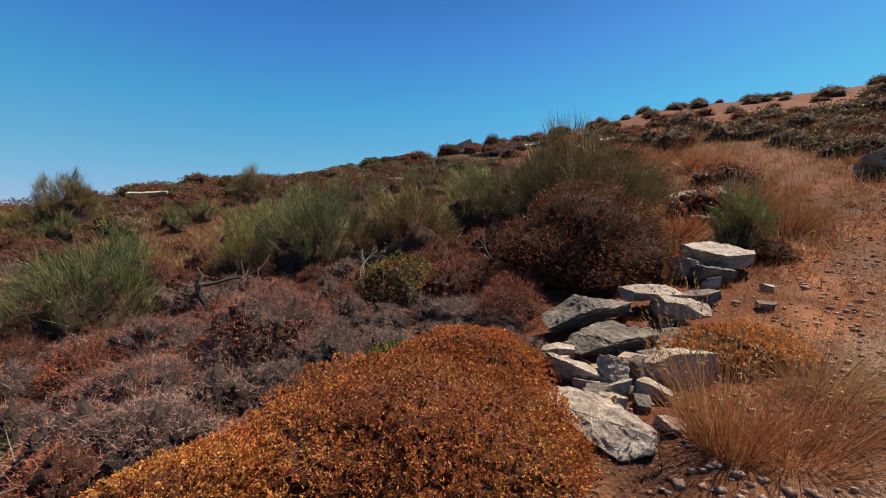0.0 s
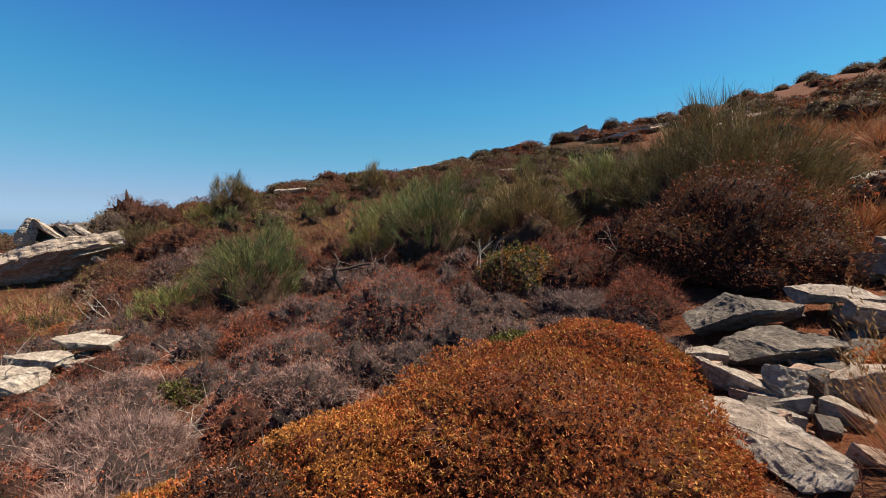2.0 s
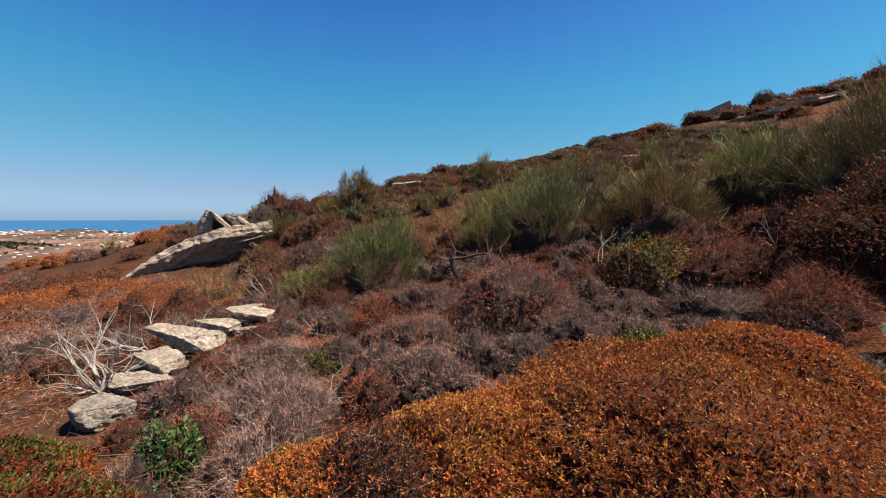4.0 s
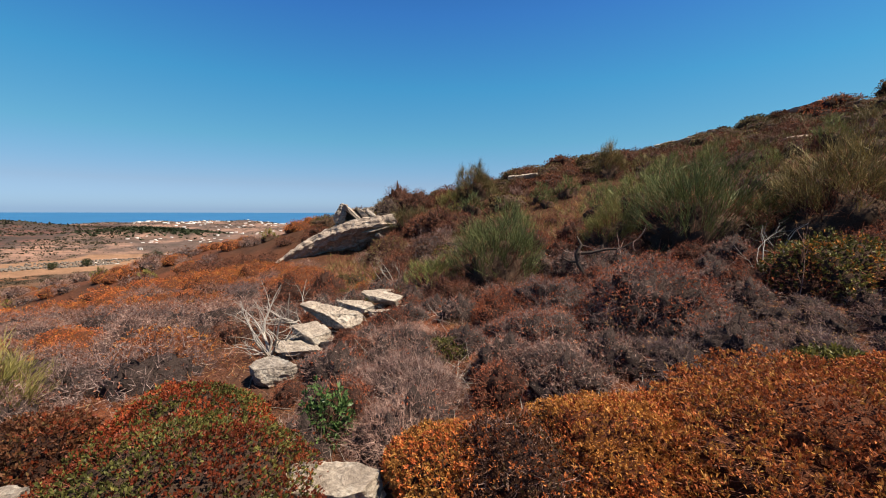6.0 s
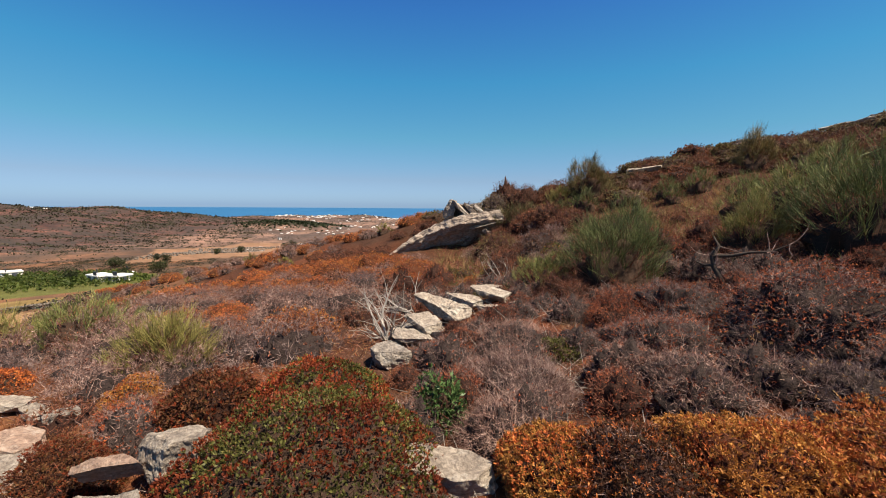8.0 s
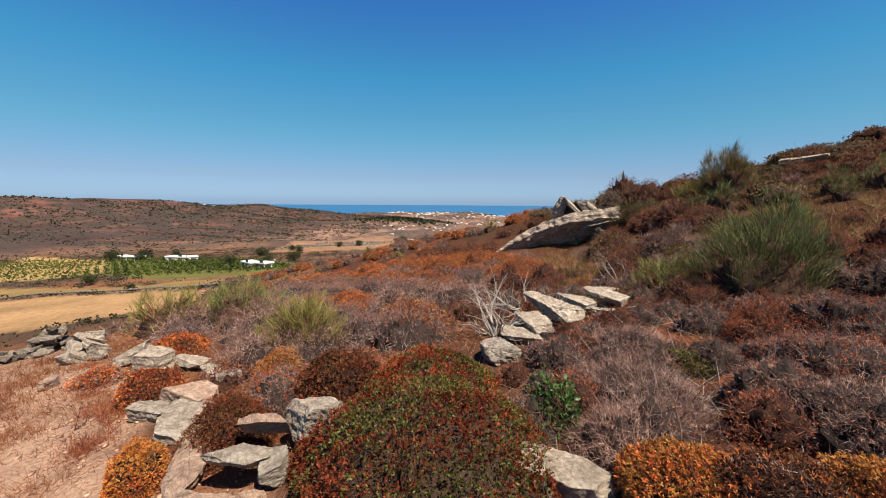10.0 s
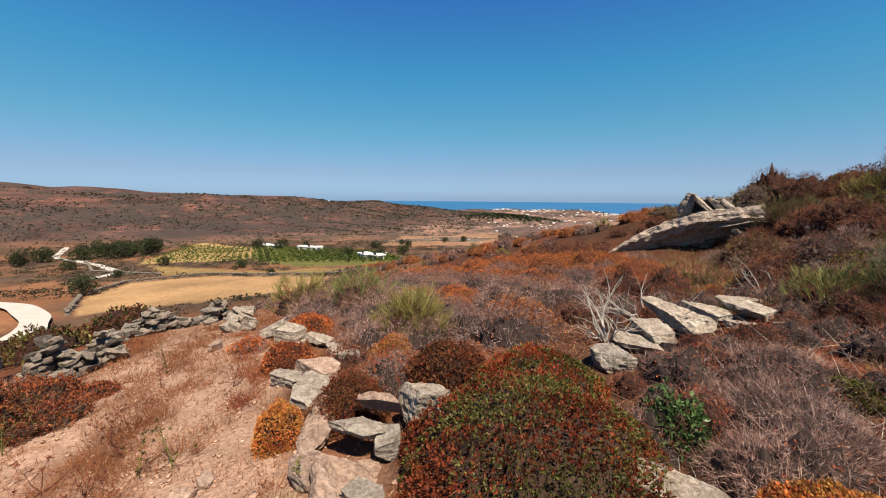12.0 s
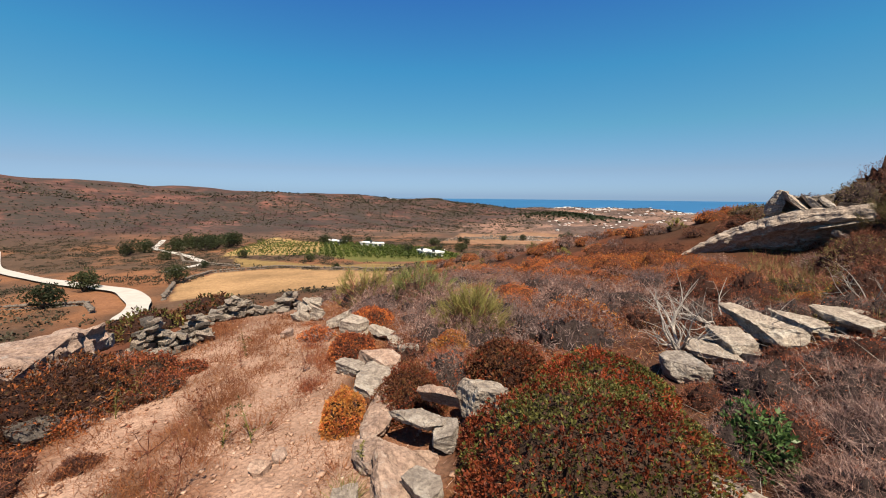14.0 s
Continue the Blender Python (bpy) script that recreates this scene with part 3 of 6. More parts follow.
def broom(name, x, y, radius, height, seed, mat, label, n=1800, width=0.006, group="", spread=1.0, stalks=0, rz=0.0, sink=0.03, fine=7):
    """A broom-like bush: crooked woody limbs that end in many small brushes of slender green stems, over a brown dead base."""
    rng = np.random.RandomState(seed)
    radius = radius * spread
    ob = thing(name, x, y, label, "bush", group, sink=sink, rz=rz)
    k = max(14, n // 16)
    ca, cr = rng.uniform(0, 2 * np.pi, k), np.sqrt((np.arange(k) + rng.uniform(0, 1, k)) / k)
    flat = np.column_stack([np.cos(ca), np.sin(ca)]) * cr[:, None]
    swell = 1 + 0.16 * ripple(flat[:, 0], flat[:, 1], 0.9, seed + 3)
    top = np.column_stack([flat * radius * (0.92 * swell)[:, None], height * np.sqrt(1 - 0.86 * cr ** 2) * swell * rng.uniform(0.66, 1.0, k)])
    way = unit(np.column_stack([flat * 0.75, np.full(k, 1.0)]) + rng.normal(size=(k, 3)) * 0.22)
    reach = height * rng.uniform(0.2, 0.36, k) * (1 - 0.25 * cr)
    root = top - way * reach[:, None]
    root[:, 2] = np.maximum(root[:, 2], 0.05 * height)
    c = rng.randint(0, k, n)
    base = root[c] + rng.normal(size=(n, 3)) * 0.02 * height + way[c] * reach[c][:, None] * rng.uniform(-0.15, 0.35, (n, 1))
    lean = unit(way[c] + rng.normal(size=(n, 3)) * 0.26)
    tip = base + lean * (reach[c][:, None] * rng.uniform(0.5, 1.05, (n, 1)))
    part("stem_spray", mesh_of("stem_spray", *blades(base, tip, width * 1.15 * rng.uniform(0.6, 1.4, n), rng, 0.1, 2 if fine > 6 else 1), mat), ob)
    foot = top * (0.2, 0.2, 0)
    pick = np.arange(k)[:: max(1, k // 90)]
    m = len(pick)
    part("woody_frame", mesh_of("woody_frame", *blades(foot[pick] + rng.normal(size=(m, 3)) * (0.03, 0.03, 0), root[pick] + way[pick] * reach[pick][:, None] * 0.3, width * 2.0 + 0.004, rng, 0.14, 3 if fine > 6 else 1), BROWNTWIG), ob)
    m = int(n * 0.5)
    pick = rng.randint(0, k, m)
    start = foot[pick] + (root - foot)[pick] * rng.uniform(0.15, 1.1, (m, 1)) + rng.normal(size=(m, 3)) * 0.06 * radius
    start[:, 2] = np.maximum(start[:, 2], 0.02)
    part("dead_spray", mesh_of("dead_spray", *blades(start, start + unit(way[pick] + rng.normal(size=(m, 3)) * 0.6) * height * rng.uniform(0.08, 0.2, (m, 1)), width * 0.9, rng, 0.25, 1), BROWNTWIG), ob)
    if stalks:
        sp = top[rng.randint(0, k, stalks)] * (0.9, 0.9, 0.97)
        part("seed_spray", mesh_of("seed_spray", *blades(sp, sp + rng.normal(size=(stalks, 3)) * (0.06, 0.06, 0) + np.stack([0 * sp[:, 0], 0 * sp[:, 0], rng.uniform(0.1, 0.2, stalks) * height], 1), width * 0.7, rng, 0.1, 2), STRAW), ob)
    # low solid core, darkened like the shade inside the bush
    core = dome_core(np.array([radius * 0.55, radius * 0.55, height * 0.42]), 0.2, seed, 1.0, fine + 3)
    part("twig_mass", mesh_of("twig_mass", *core, SHADED_TWIGS, True), ob)
    return ob


def tussock(name, x, y, radius, height, seed, mat, label, n=500, width=0.005, lean=(0, 0), heads=0, group="", sink=0.02):
    """A tuft of dry grass."""
    rng = np.random.RandomState(seed)
    ob = thing(name, x, y, label, "grass", group, sink=sink)
    a, q = rng.uniform(0, 2 * np.pi, n), np.sqrt(rng.uniform(0, 1, n))
    base = np.stack([np.cos(a) * q * radius * 0.25, np.sin(a) * q * radius * 0.25, np.zeros(n)], 1)
    h = height * rng.uniform(0.35, 1.0, n) * (1 - 0.35 * q)
    tip = base + np.stack([np.cos(a) * q * radius * rng.uniform(0.4, 1.1, n) + lean[0] * h, np.sin(a) * q * radius * rng.uniform(0.4, 1.1, n) + lean[1] * h, h], 1)
    part("grass_spray", mesh_of("grass_spray", *blades(base, tip, width * rng.uniform(0.6, 1.4, n), rng, 0.22, 3), mat), ob)
    if heads:
        k = rng.choice(n, heads, replace=False)
        t = tip[k] * (1, 1, 1.12)
        b1 = blades(base[k], t, width * 0.8, rng, 0.12, 3)
        off = np.repeat(t, 7, 0) - unit(np.repeat(t - base[k], 7, 0)) * rng.uniform(0, 0.13, (heads * 7, 1))
        b2 = leaves(off, unit(np.repeat(t - base[k], 7, 0) + rng.normal(size=(heads * 7, 3)) * 0.35), 0.035, 0.009, rng)
        part("seed_spray", mesh_of("seed_spray", *joined([b1, b2]), STRAW), ob)
    return ob



# ---- ground, sea, road ----
def inside(x, y, corners):
    hit = np.zeros(np.shape(x), bool)
    for (ax, ay), (bx, by) in zip(corners, corners[1:] + corners[:1]):
        cross = (ay > y) != (by > y)
        hit ^= cross & (x < (bx - ax) * (y - ay) / ((by - ay) if by != ay else 1e-9) + ax)
    return hit


STUBBLE = [(-30.5, -30.5), (-40, -38.5), (-50, -42), (-56, -36), (-52, -22), (-44, -13), (-37, -12), (-36, -19)]
VINES_ROWS = [(-76, -62), (-84, -67), (-150, -98), (-128, -64), (-84, -44)]
VINES_GREEN = [(-84, -44), (-128, -64), (-112, -35), (-96, -13), (-72, -8), (-66, -26)]
TILLED = [(-135, -26), (-240, -30), (-330, 10), (-330, 50), (-230, 40), (-150, 8)]
DRY = [(-58, -44), (-74, -58), (-60, -30), (-64, -12), (-52, -16), (-57, -30)]


def cover(x, y):
    """Colour of the bare ground; far off, some haze is mixed into it."""
    r, tr = np.hypot(x, y), trail_distance(x, y)
    one = np.ones_like(x)[:, None]
    soil, red, grit = np.array((0.12, 0.064, 0.043)), np.array((0.2, 0.078, 0.042)), np.array((0.6, 0.425, 0.33))
    k = np.clip(0.5 + 0.7 * ripple(x, y, 3.0, 21), 0, 1)[:, None]
    col = soil * (1 - k) + red * k
    w = np.clip((1.0 + 0.25 * ripple(x, y, 1.5, 22) - tr) / 0.5, 0, 1)[:, None]
    w = w * np.clip(np.where(x > 0, (10 - r) / 5, (15 - r) / 6), 0, 1)[:, None]
    col = col * (1 - w) + grit * (1 - 0.5 * np.clip((x - 0.5) / 2, 0, 1)[:, None]) * w
    side = np.clip((2.3 - tr) / 0.8, 0, 1)[:, None] * np.where(x > 0, np.clip((13 - r) / 6, 0, 1), 1)[:, None] * (1 - w) * np.clip(0.4 + 0.6 * ripple(x, y, 1.1, 23), 0, 1)[:, None]
    col = col * (1 - side) + np.array((0.4, 0.19, 0.1)) * side
    # hillside above, with tawny grass beside the path
    up = np.clip((y - 9) / 6, 0, 1)[:, None] * np.clip((x - 2) / 5, 0, 1)[:, None]
    col = col * (1 - up) + np.array((0.19, 0.085, 0.052)) * up
    band = (np.clip((y - 5.5) / 3, 0, 1) * np.clip((4.5 - x) / 3, 0, 1))[:, None]
    col = col * (1 - 0.65 * band) + np.array((0.1, 0.06, 0.038)) * 0.65 * band
    # valley floor
    v = np.clip((r - 26) / 14, 0, 1)[:, None] * (land(x, y) < -3.5)[:, None]
    q = np.clip(0.42 + 0.8 * ripple(x, y, 30, 24) + 0.45 * ripple(x, y, 9, 25) - 0.25 * np.clip((r - 70) / 60, 0, 1), 0, 1)[:, None]
    val = np.array((0.36, 0.185, 0.1)) * q + np.array((0.15, 0.105, 0.075)) * (1 - q)
    col = col * (1 - v) + val * v
    # far land: earth tones paled towards mauve, distance haze put into the colour
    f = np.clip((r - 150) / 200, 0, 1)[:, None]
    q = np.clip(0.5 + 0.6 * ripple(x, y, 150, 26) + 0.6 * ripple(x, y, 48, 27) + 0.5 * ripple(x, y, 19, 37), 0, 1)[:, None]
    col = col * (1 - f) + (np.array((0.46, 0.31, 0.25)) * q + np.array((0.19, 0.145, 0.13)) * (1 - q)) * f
    d, u = segment(x, y, -820, -150, 60, -430)
    h = (np.clip((255 - d) / 30, 0, 1) * np.clip((r - 150) / 60, 0, 1))[:, None]
    q = np.clip(0.3 + 0.7 * ripple(x, y, 80, 28) + 0.6 * ripple(x, y, 24, 29) + 0.5 * ripple(x, y, 9, 39) + 0.55 * np.clip((90 - d) / 70, 0, 1), 0, 1)[:, None]
    terr = (0.5 + 0.5 * np.sin(land(x, y) * 2.1 + 2 * ripple(x, y, 60, 30)))[:, None] * 0.25
    col = col * (1 - h) + (np.array((0.25, 0.135, 0.115)) * q + np.array((0.125, 0.084, 0.08)) * (1 - q)) * (0.85 + terr) * h
    wood = np.exp(-(((x + 520) / 46) ** 2 + ((y - 72) / 40) ** 2))[:, None] > 0.42
    col = np.where(wood, np.array((0.045, 0.055, 0.03)) * one, col)
    for poly, c in ((DRY, (0.42, 0.31, 0.13)), (TILLED, (0.42, 0.265, 0.17)), (STUBBLE, (0.55, 0.375, 0.2)), (VINES_ROWS, (0.5, 0.38, 0.17)), (VINES_GREEN, (0.2, 0.22, 0.07))):
        col = np.where(inside(x, y, poly)[:, None], np.array(c) * one, col)
    wild = np.clip((r - 120) / 120, 0, 1) * (1 - 0.35 * np.clip((r - 320) / 500, 0, 1)) * np.where(h[:, 0] > 0.3, 1.0, 0.6)
    for poly in (DRY, TILLED, STUBBLE, VINES_ROWS, VINES_GREEN):
        wild = np.where(inside(x, y, poly), 0.0, wild)
    return np.clip(col * 0.72, 0, 1), wild


def ground_sheet():
    az = np.radians(np.concatenate([np.arange(-62, 158, 0.5), np.arange(158, 298, 5.0)]))
    rings = np.concatenate([np.linspace(0.002, 1.0, 9), np.geomspace(1.04, 4900, 300)])
    A, Rr = np.meshgrid(az, rings, indexing="ij")
    x, y = (-np.sin(A) * Rr).ravel(), (np.cos(A) * Rr).ravel()
    z = land(x, y)
    near = np.clip((14 - np.hypot(x, y)) / 6, 0, 1)
    z = z + near * (0.008 * ripple(x, y, 0.5, 31) + 0.004 * ripple(x, y, 0.17, 32) + 0.003 * np.random.RandomState(5).normal(size=len(x)))
    m, k = len(az), len(rings)
    i, j = np.meshgrid(np.arange(m), np.arange(k - 1), indexing="ij")
    i2 = (i + 1) % m
    q = np.stack([i * k + j, i * k + j + 1, i2 * k + j + 1, i2 * k + j], -1).reshape(-1, 4)
    verts = np.stack([x, y, z], 1)
    me = mesh_of("ground", verts, q[:, ::-1], EARTH, True)
    at = me.color_attributes.new("cover", "FLOAT_COLOR", "POINT")
    c = np.ones((len(verts), 4), np.float32)
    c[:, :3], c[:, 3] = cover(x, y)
    at.data.foreach_set("color", c.ravel())
    return tagged(new("ground", me), "stony red-brown hillside with a gravel footpath, falling to a farmed valley", "ground", kind="structure")


ground_sheet()
ang = np.linspace(0, 2 * np.pi, 97)[:-1]
rr = np.array([900.0, 1800, 3000, 4000, 4950])
sea_v = np.stack([np.outer(np.cos(ang), rr), np.outer(np.sin(ang), rr), np.full((96, 5), -38.5)], -1).reshape(-1, 3)
ii, jj = np.meshgrid(np.arange(96), np.arange(4), indexing="ij")
sea_q = np.stack([ii * 5 + jj, ii * 5 + jj + 1, ((ii + 1) % 96) * 5 + jj + 1, ((ii + 1) % 96) * 5 + jj], -1).reshape(-1, 4)
tagged(new("water", mesh_of("water", sea_v, sea_q, SEA)), "calm deep blue sea reaching the horizon", "sea", kind="structure")


def ribbon(name, line, width, material, label, lift=0.3, per=14):
    pts = []
    for (ax, ay), (bx, by) in zip(line, line[1:]):
        pts += [(ax + (bx - ax) * i / per, ay + (by - ay) * i / per) for i in range(per)]
    p = np.array(pts)
    for _ in range(12):
        p[1:-1] = (p[:-2] + 2 * p[1:-1] + p[2:]) / 4
    d = unit(np.gradient(p, axis=0))
    s = np.stack([-d[:, 1], d[:, 0]], 1)
    wob = 1 + 0.1 * np.sin(np.arange(len(p)) * 0.23)
    rows = [p + s * (width * f * wob)[:, None] for f in (-0.5, -0.25, 0, 0.25, 0.5)]
    v = np.stack(rows, 1)
    z = land(v[..., 0], v[..., 1]) + lift
    z = 0.5 * z + 0.5 * z.mean(1, keepdims=True)
    v = np.concatenate([v, z[..., None]], -1)
    i, j = np.meshgrid(np.arange(len(p) - 1), np.arange(4), indexing="ij")
    q = np.stack([i * 5 + j, i * 5 + j + 1, (i + 1) * 5 + j + 1, (i + 1) * 5 + j], -1).reshape(-1, 4)
    return tagged(new(name, mesh_of(name, v.reshape(-1, 3), q[:, ::-1], material, True)), label, "road", kind="structure")


ribbon("road", [(-23, -26.5), (-25, -28), (-29, -31.8), (-35, -40), (-38.5, -50), (-43, -62), (-50, -77), (-58, -95), (-80, -130)], 1.75, CHALK, "unpaved white gravel road winding through the valley")
ribbon("farm_track", [(-52, -52), (-64, -55), (-80, -75), (-96, -100), (-120, -120)], 1.6, CHALK, "narrow pale farm track along the fields", 0.08)
ribbon("valley_road", [(-175, 6), (-200, 14), (-215, 2), (-250, 8), (-300, 20)], 2.6, CHALK, "pale dirt road through the far fields", 0.1)


# ---- rocks beside the footpath ----
P = "pale weathered schist rock"
rock(1.04, 2.85, (0.4, 0.22, 0.13), 101, WORN_SCHIST, "large flat schist block with a dark broken edge", (14, 10), -58, 0.3, 28, under=[(0, -0.7, -0.7, 0.5), (0.5, -0.4, 0.7, 0.8)], rough=1.2, flat=0.8)
rock(1.06, 3.5, (0.27, 0.12, 0.1), 102, SCHIST, "long white schist stone on top of a broken wall", (0, 16), -24, 0.6, 20)
rock(1.34, 3.36, (0.11, 0.09, 0.17), 103, SCHIST, "upright pale wedge of schist among the stones", (-16, 10), 10, 0.5, 16)
rock(1.58, 3.42, (0.1, 0.07, 0.13), 100, GREY_SCHIST, "grey wedge of schist among the stones", (0, -28), 40, 0.6, 14)
rock(1.55, 4.02, (0.6, 0.22, 0.16), 104, GREY_SCHIST, "long grey schist slab on the broken wall", (6, -9), 6, 0, 32, z=0.64, flat=0.2, rough=1.5, under=[(0, -0.85, -0.5, 0.6), (-0.7, 0, 0.5, 0.78), (0.8, 0.2, 0.4, 0.85)])
rock(1.5, 4.5, (0.55, 0.22, 0.15), 105, GREY_SCHIST, "dark schist slab with rough layered edge", (10, -12), 8, 0, 30, z=0.84, flat=0.2, rough=1.6, under=[(0, -0.85, -0.5, 0.55), (-0.75, 0, 0.6, 0.62), (0.6, 0, 0.7, 0.8)])
rock(2.45, 4.85, (0.36, 0.24, 0.09), 106, WORN_SCHIST, "flat pinkish schist block on the broken wall", (6, -2), 15, 0, 22, z=1.0, rough=1.4, under=[(0, -0.7, -0.7, 0.4)])
rock(2.5, 4.3, (0.24, 0.18, 0.1), 107, WORN_SCHIST, "small pinkish schist slab on the broken wall", (4, 6), -15, 0, 18, z=0.92)
rock(1.94, 3.45, (0.25, 0.16, 0.15), 108, WORN_SCHIST, "rounded pinkish rock behind the dry grass", (-8, 0), 10, 0.6, 18, rough=0.9)
rock(3.45, 5.95, (0.26, 0.2, 0.14), 109, WORN_SCHIST, "reddish schist block at the path edge", (5, 8), 40, 0.9, 18)
rock(4.05, 6.0, (0.46, 0.36, 0.17), 1101, SCHIST, "broad pale schist block at the path edge", (14, -4), 15, 1.2, 28, rough=1.0)
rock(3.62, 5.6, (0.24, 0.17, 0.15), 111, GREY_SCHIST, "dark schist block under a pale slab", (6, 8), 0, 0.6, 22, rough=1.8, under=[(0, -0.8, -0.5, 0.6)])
rock(6.39, 10.38, (0.65, 0.36, 0.15), 112, SCHIST, "pale tilted schist slab above the path", (6, -8), -20, 0.9, 22, rough=1.8, under=())
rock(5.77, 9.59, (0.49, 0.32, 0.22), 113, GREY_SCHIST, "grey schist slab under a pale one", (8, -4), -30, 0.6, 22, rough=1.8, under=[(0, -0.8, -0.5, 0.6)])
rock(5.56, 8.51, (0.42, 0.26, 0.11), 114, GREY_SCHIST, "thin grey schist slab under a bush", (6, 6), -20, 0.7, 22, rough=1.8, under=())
rock(6.19, 9.48, (0.28, 0.25, 0.22), 120, PINK_SCHIST, "broken pinkish schist stone on the slope", (10, 10), 50, 0.7, 22, rough=1.8, under=())
rock(7.68, 11.94, (0.49, 0.29, 0.14), 121, SCHIST, "white broken schist plate on the slope", (10, 26), -10, 1.0, 22, rough=1.8, under=())
for i, (x, y, s) in enumerate([(1.35, 3.25, 0.09), (1.68, 3.7, 0.12), (1.85, 3.75, 0.1), (1.62, 3.2, 0.1), (1.5, 2.75, 0.07), (2.2, 3.95, 0.12), (2.7, 4.7, 0.12), (2.85, 4.95, 0.1), (3.1, 5.0, 0.14), (3.5, 5.4, 0.12), (3.3, 5.9, 0.1),
                                (3.6, 4.6, 0.07), (4.1, 5.2, 0.08), (2.9, 3.9, 0.06), (4.7, 6.4, 0.1), (1.05, 3.95, 0.12), (0.98, 3.72, 0.08), (1.45, 3.05, 0.06), (2.55, 3.85, 0.08), (2.5, 4.6, 0.14)]):
    rock(x, y, (s * 1.3, s, s * 0.7), 130 + i, (SCHIST, PINK_SCHIST, GREY_SCHIST)[i % 3], "loose schist stone beside the footpath", (i * 17 % 30 - 15, i * 23 % 30 - 15), i * 47, 0.6, 8, "stone", group="loose stones")

# rubble of the broken wall
for i in range(46):
    u = (i * 0.618) % 1
    x, y = 1.15 + 1.35 * u + 0.28 * math.sin(i * 2.4), 2.75 + 2.1 * u + 0.22 * math.sin(i * 4.1)
    s = 0.04 + 0.055 * ((i * 0.377) % 1)
    rock(x, y, (s * 1.4, s, s * 0.75), 1130 + i, (SCHIST, PINK_SCHIST, GREY_SCHIST)[i % 3], "small broken schist stone of the fallen wall", (i * 17 % 40 - 20, i * 23 % 40 - 20), i * 47, 0.5, 9, "stone", group="loose stones")

# slabs on the slope below the green bush
S = "flat white schist slab bedded in the red slope"
rock(-6.0, 2.8, (0.52, 0.22, 0.1), 150, SCHIST, S, (4, 8), 14, 3.0, 22, flat=0.6)
rock(-6.3, 3.4, (0.32, 0.2, 0.09), 151, SCHIST, S, (2, 6), 18, 2.0, 20, flat=0.6)
rock(-6.25, 3.85, (0.34, 0.2, 0.08), 152, SCHIST, S, (3, 8), 26, 2.2, 16, flat=0.6)
rock(-6.45, 3.6, (0.22, 0.16, 0.07), 149, SCHIST, S, (4, 4), 110, 1.0, 16, flat=0.6)
rock(-5.75, 3.5, (0.2, 0.13, 0.06), 153, SCHIST, S, (-4, 4), 70, 1.0, 12)
rock(-5.75, 2.35, (0.3, 0.18, 0.08), 154, SCHIST, S, (4, 6), 2, 2.4, 16, flat=0.6)
rock(-5.5, 2.05, (0.3, 0.2, 0.06), 155, SCHIST, S, (4, 2), 64, 1.6, 14, flat=0.6)
rock(-6.0, 2.45, (0.36, 0.2, 0.06), 148, GREY_SCHIST, S, (0, 2), 35, 0.8, 14)
rock(-4.9, 1.45, (0.24, 0.18, 0.12), 156, SCHIST, "rounded white schist rock beside a green bush", (0, 0), 10, 0.7, 18)
rock(-6.75, 4.15, (0.26, 0.14, 0.06), 157, SCHIST, S, (0, 0), 10, 2.4, 12)
rock(-5.5, 3.9, (0.13, 0.1, 0.06), 158, SCHIST, S, (0, 0), 10, 0.6, 10)
for i in range(26):
    u = (i * 0.618) % 1
    x, y = -5.55 - 1.1 * u + 0.3 * math.sin(i * 2.9), 2.0 + 2.0 * u + 0.3 * math.sin(i * 5.3)
    s = 0.05 + 0.07 * ((i * 0.377) % 1)
    rock(x, y, (s * 1.5, s, s * 0.6), 1250 + i, SCHIST, "white schist stone among the bedded slabs", (i * 17 % 30 - 15, i * 23 % 30 - 15), i * 47, 0.5, 9, "stone", group="white stones")
rock(-2.62, 1.0, (0.34, 0.16, 0.12), 160, SCHIST, "smooth pale rock between the orange and the red-leaved shrubs", (0, -6), 35, 0.5, 20, rough=1.0)

# stones along the lower path
rock(-3.68, -0.56, (0.27, 0.19, 0.15), 170, SCHIST, "large white angular rock beside the red-leaved shrub", (-10, -12), 25, 1.3, 26)
rock(-3.75, -0.9, (0.2, 0.055, 0.13), 171, PINK_SCHIST, "thin brownish schist plate leaning on a white rock", (34, -12), 65, 2.0, 20)
rock(-3.42, -1.02, (0.24, 0.16, 0.05), 172, SCHIST, "grey schist slab propped over a hollow", (-14, -8), 55, 4.2, 24)
rock(-3.3, -0.8, (0.12, 0.1, 0.1), 173, SCHIST, "grey schist stone in a broken wall", (0, 8), 15, 1.1, 16)
rock(-2.88, -1.0, (0.36, 0.3, 0.15), 174, PINK_SCHIST, "broad sloping pinkish rock ledge at the path edge", (-20, 14), 38, -0.45, 30, rough=1.6)
rock(-3.16, -1.34, (0.22, 0.15, 0.1), 175, PINK_SCHIST, "sloping pinkish rock ledge at the path edge", (-20, 8), 20, 0.2, 22)
rock(-3.72, -1.5, (0.36, 0.13, 0.12), 201, PINK_SCHIST, "long narrow pinkish rock sloping to the footpath", (-14, 6), 4, 0.5, 22)
rock(-2.65, -1.35, (0.12, 0.09, 0.05), 202, SCHIST, "small pale stone on the rock ledge", (0, 6), 10, 0.6, 12)
rock(-2.75, -0.85, (0.14, 0.1, 0.06), 203, SCHIST, "small pale stone on the rock ledge", (6, 0), 60, 1.6, 12)
rock(-4.62, -1.86, (0.44, 0.2, 0.07), 176, SCHIST, "smooth grey slab bedded along the footpath", (-14, 2), 18, 0.8, 24, rough=0.8)
